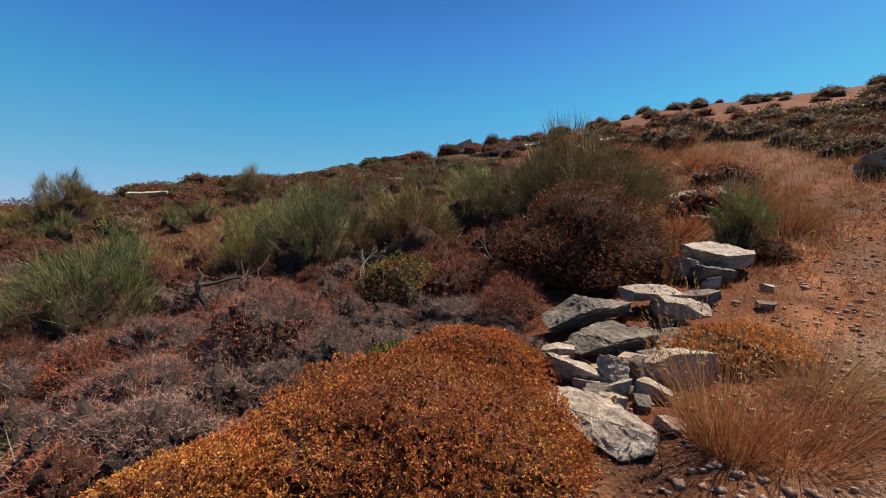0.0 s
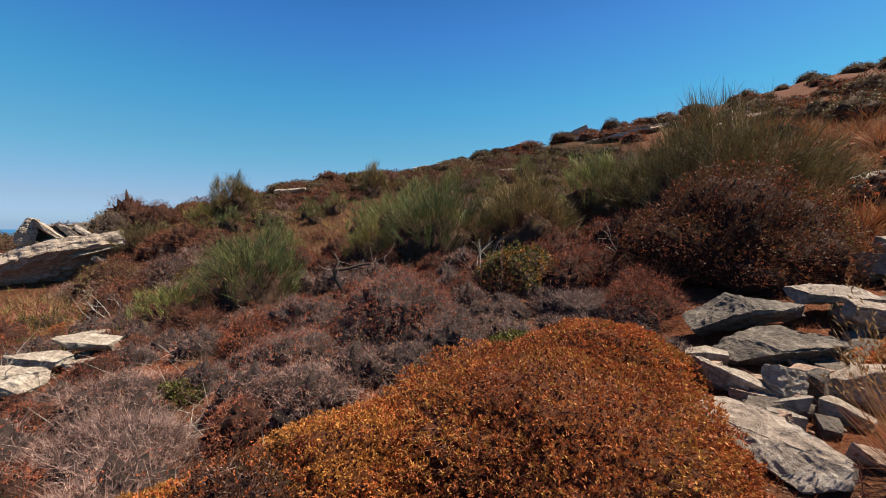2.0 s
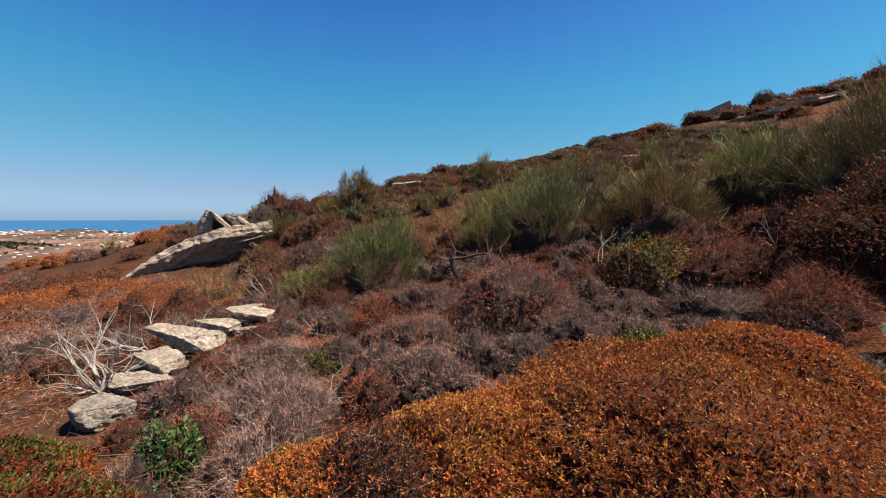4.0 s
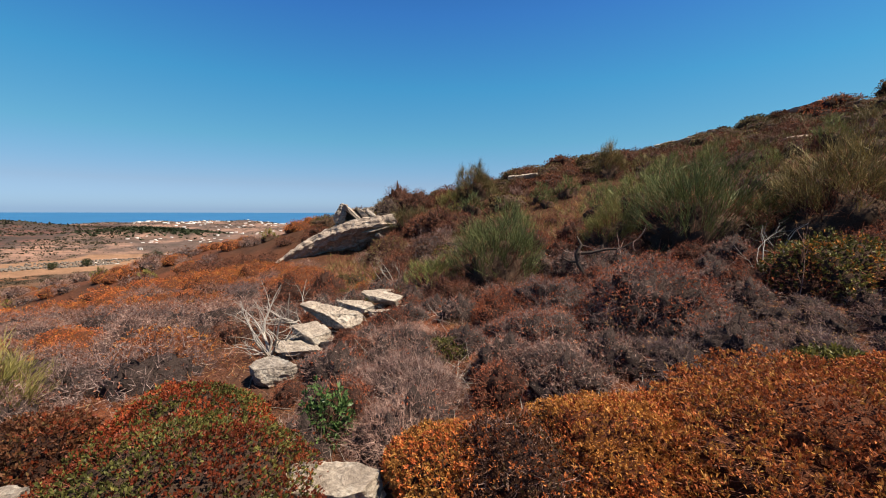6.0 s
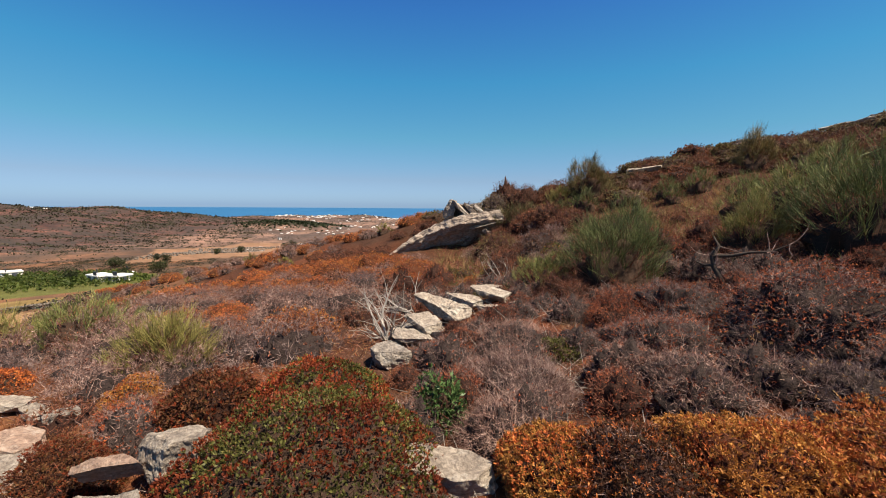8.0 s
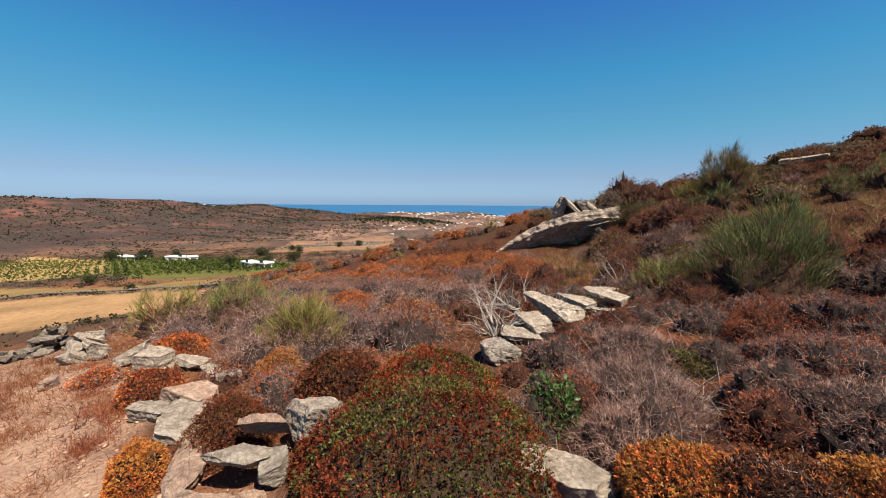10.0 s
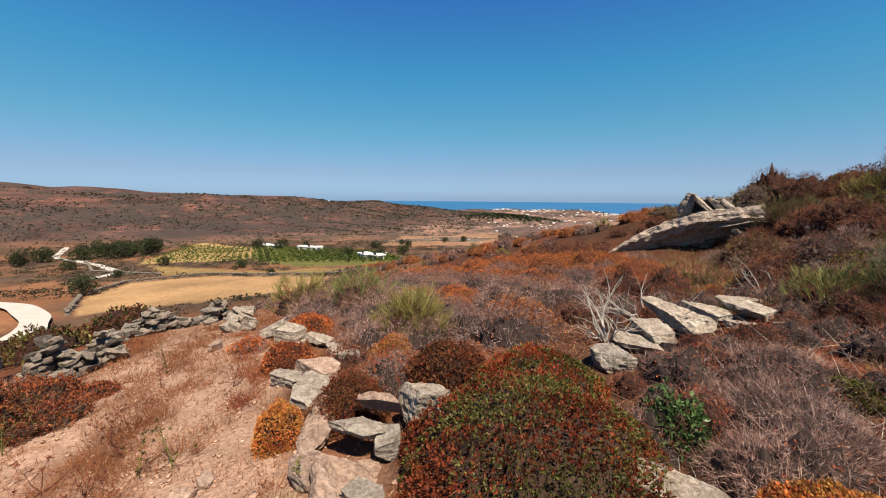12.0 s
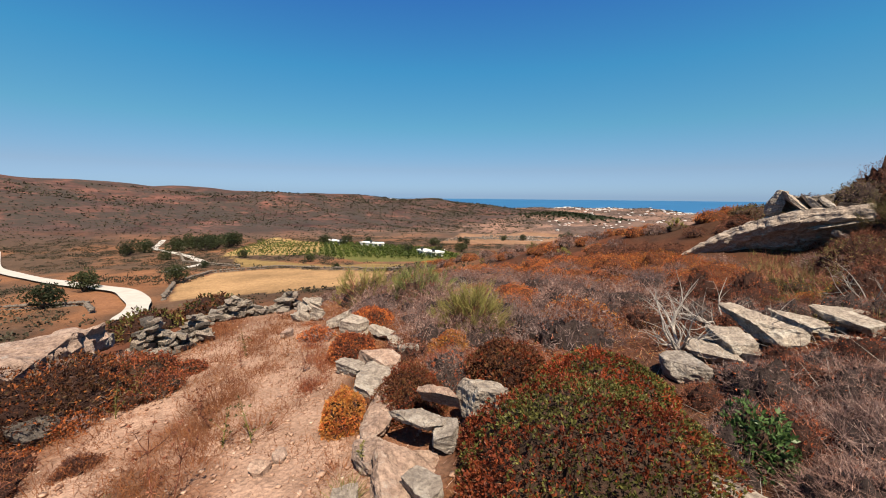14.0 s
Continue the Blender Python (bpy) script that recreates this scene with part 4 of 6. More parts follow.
rock(-5.2, -1.95, (0.28, 0.22, 0.1), 177, PINK_SCHIST, "flat pale rock at the edge of the footpath", (-8, 6), 50, 1.0, 20, rough=1.0)
rock(-5.75, -1.75, (0.2, 0.14, 0.08), 178, SCHIST, "pale rock at the edge of the footpath", (0, -6), 20, 1.1, 14)
rock(-5.0, -2.25, (0.2, 0.11, 0.08), 179, SCHIST, "pale rock at the edge of the footpath", (10, 12), 80, 1.0, 16)
rock(-6.65, -2.95, (0.28, 0.22, 0.17), 180, SCHIST, "rounded pale rock between rusty cushions", (0, 0), 60, 0.9, 20, rough=0.8)
rock(-7.2, -3.42, (0.3, 0.11, 0.1), 181, SCHIST, "long pale rock lying beside the footpath", (0, -28), 80, 1.6, 16)
rock(-6.45, -2.4, (0.22, 0.12, 0.06), 182, SCHIST, P + " half hidden in the scrub", (0, 8), 70, 1.6, 14)
rock(-5.95, -1.95, (0.2, 0.12, 0.07), 183, SCHIST, P + " half hidden in the scrub", (0, 8), 40, 1.4, 14)
for i in range(7):
    rock(-7.85 - 0.12 * (i % 3), -4.62 + 0.13 * (i // 2), (0.15, 0.12, 0.09), 190 + i, SCHIST, "white rock in a heap beside the footpath", (i * 13 % 30, i * 29 % 30), i * 40, 0.8 + 1.4 * (i % 3), 10, group="rock heap")
rock(-6.6, -4.15, (0.13, 0.09, 0.08), 198, PINK_SCHIST, "loose stone on the footpath", (0, 0), 0, 0.6, 10, "stone", group="loose stones")
rock(-2.95, -2.15, (0.075, 0.065, 0.05), 199, PINK_SCHIST, "loose stone on the footpath", (0, 0), 0, 0.5, 10, "stone", group="loose stones")
rock(-3.15, -2.1, (0.08, 0.06, 0.025), 200, PINK_SCHIST, "loose stone on the footpath", (0, 0), 0, 0.5, 8, "stone", group="loose stones")

# heaps of the old wall across the path
rng = np.random.RandomState(7)


HEAP = [rock_mesh(900 + k, (1.25, 0.8, 0.45), (SCHIST, WORN_SCHIST, SCHIST, GREY_SCHIST)[k % 4], 8) for k in range(14)]


def wall_heap(ax, ay, bx, by, high, count, seed, size=0.16, label="tumbled grey dry stone wall beside the footpath"):
    g = np.random.RandomState(seed)
    wall = thing("dry_stone_wall", (ax + bx) / 2, (ay + by) / 2, label, "dry wall")
    inv = wall.matrix_basis.inverted()
    for i in range(count):
        u, lvl = g.uniform(), g.uniform() ** 1.4
        x, y = ax + (bx - ax) * u + g.normal() * 0.15 * (1.15 - lvl), ay + (by - ay) * u + g.normal() * 0.15 * (1.15 - lvl)
        s = size * g.uniform(0.45, 1.4)
        z = float(land(x, y)) + s * 0.2 + lvl * high * (0.55 + 0.45 * math.sin(u * 9 + seed))
        ob = part("stone", HEAP[g.randint(14)], wall)
        ob.matrix_basis = inv @ pose(x, y, z, g.uniform(-18, 18), g.uniform(-18, 18), g.uniform(0, 360)) @ Matrix.Scale(s, 4)


wall_heap(-5.3, -5.95, -6.75, -6.0, 0.62, 240, 11, 0.085)
wall_heap(-8.1, -6.8, -9.7, -5.75, 0.45, 240, 12, 0.085)
wall_heap(-6.75, -6.1, -7.9, -7.0, 0.22, 40, 13, 0.09)
rock(-4.35, -6.15, (1.35, 0.45, 0.26), 210, PINK_SCHIST, "very long flat schist slab beside the dry wall", (8, -9), 22, 2.3, 30)
rock(-5.0, -7.4, (0.9, 0.4, 0.2), 211, GREY_SCHIST, "dark grey schist slab behind the dry wall", (6, -12), 30, 0.8, 20)
rock(-5.7, -7.2, (0.7, 0.3, 0.16), 212, SCHIST, "pale schist slab behind the dry wall", (6, -14), 35, 1.6, 16)
rock(-3.3, -4.75, (0.26, 0.16, 0.14), 213, GREY_SCHIST, "grey schist rock under a brown shrub", (0, -10), 30, 0.7, 14)

# ---- the overhanging outcrop on the shoulder of the hill ----
def strata_slab(seed, length, rise, thick, deep, over, material):
    """A wedge of tilted layered rock: thin at its foot, thick and undercut at its high end, with broken ledges."""
    g = np.random.RandomState(seed)
    ns, nf, nt = 120, 34, 12
    s = np.linspace(0, 1, ns) ** 0.9
    top = rise * (1 - (1 - s) ** 2.2)
    bottom = -0.22 + (rise - thick + 0.2) * s
    jut = g.uniform(-1, 0.6, 96)
    rows = []
    for i in range(ns):
        f = np.linspace(0, 1, nf)
        z = top[i] + (bottom[i] - top[i]) * f
        lay = ((top[i] - z) * 7.5 + 0.3 * ripple(np.full(nf, s[i] * length), z, 3.0, seed + 3)).astype(int) % 96
        y = -0.8 * (1 - 0.6 * s[i]) * np.minimum(f, 0.22) + 2.4 * over * s[i] * np.clip(f - 0.22, 0, 1) + 0.1 * jut[(lay + int(s[i] * 3)) % 96] + 0.04 * ripple(np.full(nf, s[i] * length), z * 2, 1.3, seed + 4)
        y = y + 0.3 + 0.12 * np.sin(s[i] * 7) + g.normal(size=nf) * 0.006
        b = np.linspace(0, 1, nt + 1)[1:]
        front = np.column_stack([np.full(nf, s[i] * length), y, z])[::-1]
        back = np.column_stack([np.full(nt, s[i] * length), y[0] + deep * b, top[i] + 0.05 * ripple(np.full(nt, s[i] * length), deep * b, 0.6, seed + 6) - 0.5 * b ** 2])
        rows.append(np.vstack([front, back, [[s[i] * length, y[0] + deep, bottom[i]]]]))
    m = nf + nt + 1
    v = np.vstack(rows)
    v = v + np.column_stack([0.03 * ripple3(v, 0.35, seed + k) for k in range(3)])
    ii, jj = np.meshgrid(np.arange(ns - 1), np.arange(m), indexing="ij")
    q = np.stack([ii * m + jj, ii * m + (jj + 1) % m, (ii + 1) * m + (jj + 1) % m, (ii + 1) * m + jj], -1).reshape(-1, 4)
    fan = [[e * m + k, e * m + k + 1, e * m + m - 1, e * m + m - 1] for e in (0, ns - 1) for k in range(m - 2)]
    me = bpy.data.meshes.new("slab")
    me.from_pydata(v.tolist(), [], q.tolist() + [f[:3] if e < m - 2 else f[:3][::-1] for e, f in enumerate(fan)])
    me.materials.append(material)
    return me


def outcrop():
    ob = tagged(new("rock_outcrop"), "large overhanging schist outcrop of tilted slabs", "rock outcrop")
    ob.matrix_basis = pose(-18.1, 6.45, 1.6, 0, 0, 60.9)
    def slab(nm, x, y, z, size, seed, rx, ry, rz, mat, n=20, flat=0.3, rough=1.6, under=()):
        o = part(nm, rock_mesh(seed, size, mat, n, flat, rough, 0.0, under), ob)
        o.matrix_basis = pose(x, y, z, rx, ry, rz)
    main = part("main_slab", strata_slab(301, 5.3, 2.1, 1.8, 2.0, 1.1, WORN_SCHIST), ob)
    main.matrix_basis = pose(0, -0.3, -2.28, 0, 0, 0)
    slab("ledge_slab", 4.45, 0.25, -0.85, (0.85, 0.4, 0.11), 308, 6, -15, 4, SCHIST, 24, 0.5, 1.8, [(0, -0.7, -0.7, 0.4)])
    slab("broken_slab", 4.6, 0.1, -1.22, (0.3, 0.25, 0.09), 309, 0, 26, 20, SCHIST, 16)
    slab("standing_slab", 2.75, 0.35, -0.22, (0.24, 0.28, 0.55), 304, 0, 10, 8, SCHIST, 22, 0.5, 1.2, [(-0.75, 0, 0.66, 0.72)])
    slab("leaning_slab", 3.3, 0.25, -0.08, (0.54, 0.4, 0.13), 305, 0, 42, 6, SCHIST, 22, 0.6, 1.3)
    slab("leaning_slab", 3.78, 0.3, -0.15, (0.42, 0.36, 0.11), 306, 0, 44, 0, SCHIST, 20, 0.6, 1.3)
    slab("leaning_slab", 4.2, 0.35, -0.18, (0.34, 0.34, 0.11), 307, 0, 40, -5, SCHIST, 20, 0.6, 1.3)
    slab("propping_block", 3.6, 0.75, -0.25, (0.8, 0.3, 0.34), 310, 0, -6, 0, GREY_SCHIST, 16)
    slab("broken_slab", 4.85, 0.4, -0.24, (0.42, 0.3, 0.1), 311, 0, 8, 20, GREY_SCHIST, 16)
    slab("buried_block", 4.2, 1.3, -1.6, (1.3, 0.6, 0.9), 312, 0, 0, 0, GREY_SCHIST, 16)

outcrop()
rock(-47, 7.3, (1.5, 1.1, 0.75), 320, SCHIST, "rounded pale boulder on the edge of the slope", (0, 0), 20, 1.0, 14)
# ledges along the skyline
for i, (x, y, sx, sy, sz, ry, rz, up) in enumerate([(0.9, 31.0, 1.0, 0.5, 0.26, -22, 5, 1.6), (3.1, 27.8, 1.65, 0.5, 0.14, -13, 4, 2.0), (4.3, 30.7, 0.7, 0.4, 0.22, 8, 20, 1.2), (5.3, 30.4, 1.25, 0.5, 0.2, -6, 0, 1.4), (4.9, 30.2, 0.9, 0.4, 0.12, -4, 10, 4.2), (6.2, 30.6, 0.8, 0.4, 0.12, -8, 10, 2.4),
                                                    (-3.7, 28.3, 1.2, 0.5, 0.16, -12, 0, 1.5), (-2.6, 28.8, 0.9, 0.4, 0.13, -14, 10, 2.2), (-4.4, 28.0, 0.7, 0.4, 0.1, -10, 30, 1.2), (-7.0, 25.2, 1.0, 0.45, 0.13, -6, 0, 1.4), (-8.0, 24.5, 1.1, 0.4, 0.1, -8, 10, 1.6), (-6.2, 25.8, 0.7, 0.4, 0.12, 2, 20, 1.6),
                                                    (-11.2, 21.0, 0.9, 0.4, 0.12, -6, 10, 1.4), (-10.4, 21.4, 0.6, 0.3, 0.12, 4, 0, 1.6), (-12.3, 16.4, 0.75, 0.4, 0.16, -4, 20, 1.6), (-2.3, 17.5, 0.4, 0.3, 0.14, -10, 20, 1.6), (1.0, 19.5, 0.7, 0.4, 0.12, -8, 30, 1.4), (9.5, 27.5, 1.0, 0.5, 0.2, -10, 20, 1.0), (11.5, 29.0, 1.2, 0.5, 0.2, -10, 30, 1.0)]):
    rock(x, y, (sx, sy, sz), 330 + i, SCHIST if i % 3 else PINK_SCHIST, "flat schist ledge along the ridge", (4, ry), rz, up, 16, group="ridge ledges", rough=1.2)
wall_heap(11.2, 10.6, 14.2, 12.0, 1.0, 70, 15, 0.26, "ruined dark dry stone wall on the upper slope")


# ---- shrubs seen near ----
O = "dense rusty orange cushion shrub with tiny leaves"
cushion("orange_cushion_shrub", -0.25, 2.75, (1.22, 0.95, 0.57), 1, ORANGE, O, 12000, 0.024, 0.009, 6, 0.11, second=GOLD, share=0.32)
cushion("orange_cushion_shrub", -1.35, 2.2, (0.62, 0.55, 0.48), 2, ORANGE, "rusty orange cushion shrub with yellowing tips", 7000, 0.022, 0.008, 6, 0.11, second=GOLD, share=0.7)
cushion("orange_cushion_shrub", 0.15, 3.55, (0.75, 0.5, 0.5), 3, ORANGE, O, 6000, 0.024, 0.009, 5, 0.07, second=GOLD, share=0.35)
cushion("brown_cushion_shrub", -1.75, 1.75, (0.5, 0.42, 0.36), 4, HEATH, "browned cushion shrub with bare grey twigs", 4000, 0.022, 0.007, 5, 0.1, second=ORANGE, share=0.3, twig=GREYTWIG, twigs=0.6)
cushion("orange_cushion_shrub", -2.15, 1.55, (0.42, 0.36, 0.3), 5, GOLD, "yellow-orange cushion shrub beside a pale rock", 5500, 0.022, 0.006, 5, 0.1, second=ORANGE, share=0.3)
cushion("dull_green_shrub", -0.5, 3.85, (0.42, 0.3, 0.3), 6, LEAF, "small dull green leafy shrub behind the orange cushion", 1300, 0.035, 0.014, 4, 0.12)
twiggy("grey_shrub", -0.85, 3.7, (0.42, 0.32, 0.3), 7, GREYTWIG, "low ash-grey twiggy shrub", 1800, 0.1, 0.003)

cushion("dark_heath_shrub", 2.0, 6.3, (1.3, 0.95, 1.2), 10, HEATH, "large dark brown and reddish heath shrub", 11000, 0.028, 0.012, 4, 0.15, second=RUST, share=0.1, twigs=0.4)
cushion("dark_heath_shrub", 3.1, 7.2, (0.8, 0.7, 0.95), 11, HEATH, "dark heath shrub with dull green leaves", 3600, 0.036, 0.013, 4, 0.1, second=LEAF, share=0.4)
broom("large_broom_bush", 2.65, 8.6, 1.95, 2.4, 12, OLIVE, "large dark olive broom bush with dry seed stalks", 8500, 0.008, stalks=70)
broom("large_broom_bush", 1.5, 9.6, 1.2, 1.7, 13, OLIVE, "dark olive broom bush on the slope", 3400, 0.008, stalks=16)
broom("green_broom_bush", -5.1, 5.65, 0.98, 1.5, 14, BROOM, "fresh green broom bush with upright stems", 4200, 0.006)
broom("green_broom_bush", -6.15, 5.0, 0.55, 0.85, 15, BROOM, "small green broom bush beside a larger one", 1800, 0.006)
broom("pale_broom_bush", -4.1, 8.0, 0.7, 1.2, 16, STRAWGREEN, "grey-green broom bush with bleached stems", 2000, 0.006)
broom("green_broom_bush", -2.7, 8.4, 1.4, 1.8, 17, BROOM, "wide green broom bush with brown base", 4200, 0.007)
broom("green_broom_bush", -0.85, 8.5, 1.25, 1.7, 18, OLIVE, "olive broom bush with brown base", 4000, 0.007)
broom("green_broom_bush", -4.3, 10.3, 1.1, 1.3, 19, BROOM, "green broom bush higher up the slope", 2200, 0.009)
broom("green_broom_bush", 0.7, 9.9, 1.2, 1.7, 20, BROOM, "green broom bush higher up the slope", 2200, 0.009)

R = "rounded red-brown and grey shrub with dead twigs"
twiggy("dry_dome_shrub", -2.15, 4.75, (0.85, 0.7, 0.78), 22, GREYTWIG, R, 5200, 0.15, 0.0035, RUST, 9500, lumps=0.1, leaf_len=0.018)
twiggy("dry_dome_shrub", -3.35, 4.75, (0.75, 0.65, 0.5), 23, GREYTWIG, R, 3600, 0.15, 0.0035, RUST, 7500, leaf_len=0.018)
twiggy("dry_dome_shrub", -3.0, 3.8, (0.6, 0.5, 0.4), 24, GREYTWIG, "low grey dry shrub with russet leaves", 3000, 0.14, 0.0033, RUST, 4200, leaf_len=0.018)
twiggy("dry_dome_shrub", -3.9, 4.35, (0.6, 0.55, 0.42), 25, BROWNTWIG, "low brown dry shrub with russet leaves", 2600, 0.14, 0.0035, RUST, 6000, leaf_len=0.018)
twiggy("grey_shrub", -2.35, 3.0, (0.6, 0.45, 0.34), 26, GREYTWIG, "low grey dry shrub", 3000, 0.13, 0.003, BROWNTWIG, 900)
twiggy("grey_shrub", -1.6, 3.75, (0.45, 0.35, 0.28), 27, GREYTWIG, "low grey dry shrub", 2000, 0.13, 0.003, STRAW, 300)
twiggy("grey_shrub", -4.3, 2.9, (0.55, 0.5, 0.3), 28, GREYTWIG, "low grey dry shrub with many fallen twigs", 2600, 0.16, 0.003, BROWNTWIG, 500)
twiggy("grey_shrub", -3.35, 2.2, (0.7, 0.5, 0.32), 29, GREYTWIG, "sprawling grey brushwood with bare twigs", 3600, 0.22, 0.0035, BROWNTWIG, 500)
twiggy("grey_shrub", -2.75, 1.6, (0.45, 0.35, 0.28), 30, GREYTWIG, "sprawling grey brushwood with bare twigs", 2200, 0.18, 0.003)
cushion("dull_green_shrub", -0.75, 6.1, (0.62, 0.5, 0.6), 31, LEAF, "dull green and yellowing leafy shrub", 1900, 0.04, 0.016, 4, 0.12, second=GOLD, share=0.15)
twiggy("brown_shrub", 0.2, 6.3, (0.6, 0.5, 0.6), 32, BROWNTWIG, "brown dry shrub with reddish stems", 2600, 0.2, 0.0035, RUST, 1500)
twiggy("brown_shrub", 0.75, 5.0, (0.42, 0.32, 0.62), 33, BROWNTWIG, "upright reddish dry weeds with seed heads", 1700, 0.26, 0.003, RUST, 1400, core=0.4)
twiggy("grey_shrub", 0.0, 5.1, (0.55, 0.35, 0.36), 34, GREYTWIG, "grey feathery dry shrub", 2200, 0.14, 0.003)
twiggy("brown_shrub", -5.3, 4.75, (0.6, 0.5, 0.42), 35, BROWNTWIG, "low brown dry shrub above the white slabs", 2400, 0.15, 0.0035, HEATH, 2200)
cushion("dull_green_shrub", -3.75, 3.1, (0.26, 0.2, 0.2), 36, LEAF, "small yellow-green leafy shrub", 600, 0.035, 0.014, 4, 0.12)

RL = "dense leafy shrub of dull green and red leaves"
cushion("red_leaved_shrub", -3.05, 0.25, (1.05, 0.9, 0.64), 40, LEAF, RL, 10500, 0.024, 0.0115, 5, 0.07, second=RED, share=0.58, twigs=0.2)
cushion("red_leaved_shrub", -4.05, 0.5, (0.85, 0.7, 0.5), 41, LEAF, RL, 7000, 0.026, 0.012, 5, 0.07, second=RED, share=0.6, twigs=0.2)
cushion("red_leaved_shrub", -4.6, -0.35, (0.55, 0.5, 0.5), 42, HEATH, "low shrub with dark red leaves", 3600, 0.03, 0.014, 5, 0.1, second=RED, share=0.35)
cushion("green_shrub", -3.35, 1.35, (0.24, 0.22, 0.38), 43, GREEN, "small glossy green leafy bush", 480, 0.045, 0.018, 5, 0.3, twigs=0.2, depth=0.4)
twiggy("brown_shrub", -4.65, -1.0, (0.5, 0.42, 0.46), 44, GREYTWIG, "grey dry shrub with rusty leaves", 2400, 0.13, 0.0032, RUST, 2600)
cushion("brown_cushion_shrub", -4.08, -1.28, (0.4, 0.36, 0.44), 45, HEATH, "browned cushion shrub above the rock ledge", 4600, 0.02, 0.008, 5, 0.1, second=RED, share=0.3)
cushion("orange_cushion_shrub", -3.66, -1.8, (0.22, 0.19, 0.36), 46, GOLD, "small golden cushion shrub hanging over the path edge", 3200, 0.018, 0.007, 5, 0.12, second=ORANGE, share=0.3)
cushion("orange_cushion_shrub", -5.55, -2.5, (0.34, 0.33, 0.38), 47, RUST, "rust-red cushion shrub at the path edge", 3200, 0.022, 0.009, 5, 0.1, second=ORANGE, share=0.3)
cushion("orange_cushion_shrub", -7.45, -2.95, (0.45, 0.42, 0.34), 48, RUST, "rust-red cushion shrub among pale rocks", 3400, 0.024, 0.009, 5, 0.1, second=ORANGE, share=0.5)
cushion("orange_cushion_shrub", -6.1, -1.2, (0.5, 0.3, 0.25), 49, GOLD, "golden cushion shrub below a broom bush", 2600, 0.022, 0.009, 5, 0.1, second=ORANGE, share=0.3)
broom("pale_broom_bush", -6.9, -0.95, 0.8, 1.0, 50, STRAWGREEN, "yellow-green broom bush with a bare dead stem", 2600, 0.007)
broom("green_broom_bush", -10.0, -4.0, 1.0, 1.15, 51, STRAWGREEN, "yellowish green broom bush at the slope edge", 1500, 0.009)
broom("green_broom_bush", -9.9, -2.5, 1.0, 1.1, 52, BROOM, "green broom bush at the slope edge", 1500, 0.009)
cushion("brown_cushion_shrub", -3.7, -5.25, (1.05, 0.75, 0.66), 55, HEATH, "sprawling brown and rusty shrub below the long slab", 4200, 0.036, 0.012, 4, 0.13, second=ORANGE, share=0.3, twigs=0.5, twig=GREYTWIG)
cushion("brown_cushion_shrub", -4.6, -4.95, (0.5, 0.4, 0.36), 56, RUST, "rusty dry shrub beside the footpath", 1600, 0.034, 0.012, 4, 0.13, second=HEATH, share=0.4, twigs=0.5)
cushion("green_shrub", -3.6, -5.95, (0.35, 0.3, 0.34), 57, GREEN, "small fresh green plant in front of a slab", 500, 0.05, 0.014, 4, 0.16)

# bushes along the skyline
broom("skyline_bush", -12.9, 13.6, 1.0, 1.75, 70, OLIVE, "dark broom bush standing against the sky", 4800, 0.008, spread=1.15)
broom("skyline_bush", -15.2, 11.7, 1.1, 1.45, 71, OLIVE, "brownish broom bush standing against the sky", 3200, 0.008, spread=1.15)
broom("skyline_bush", -13.5, 12.8, 0.9, 1.1, 72, STRAWGREEN, "yellowish broom bush beside a darker one", 2600, 0.008)
broom("skyline_bush", -8.4, 17.2, 0.9, 1.6, 73, OLIVE, "rounded broom bush standing against the sky", 3800, 0.008)
twiggy("brown_shrub", -13.6, 11.2, (1.1, 0.9, 0.9), 74, BROWNTWIG, "reddish brown shrub beside the outcrop", 2200, 0.25, 0.008, HEATH, 3600, leaf_len=0.032)
twiggy("brown_shrub", -14.9, 10.6, (0.9, 0.8, 0.9), 75, BROWNTWIG, "reddish brown shrub beside the outcrop", 2000, 0.25, 0.008, HEATH, 3600, leaf_len=0.032)
twiggy("brown_shrub", -10.6, 10.4, (1.1, 0.9, 0.7), 76, BROWNTWIG, "brown shrub on the slope", 2200, 0.25, 0.008, HEATH, 1600, leaf_len=0.05)

# small dark bushes between the ledges of the crest
for i, (x, y, r, h) in enumerate([(-13.4, 17.4, 0.8, 0.5), (3.4, 30.8, 0.7, 1.15), (7.1, 32.2, 1.5, 0.85), (-5.0, 26.5, 0.8, 0.65), (-4.1, 27.3, 0.55, 0.5), (-6.2, 26.0, 0.5, 0.4), (-11.0, 20.2, 0.5, 0.4), (0.2, 29.5, 0.9, 0.7), (5.9, 31.5, 0.6, 0.5)]):
    cushion("crest_bush", x, y, (r, r * 0.85, h), 620 + i, (OLIVE, HEATH, HEATH)[i % 3], "dark rounded bush among the rocks of the crest", 900, 0.07, 0.028, 4, 0.14, second=(HEATH, OLIVE)[i % 2], share=0.3, group="crest bushes")

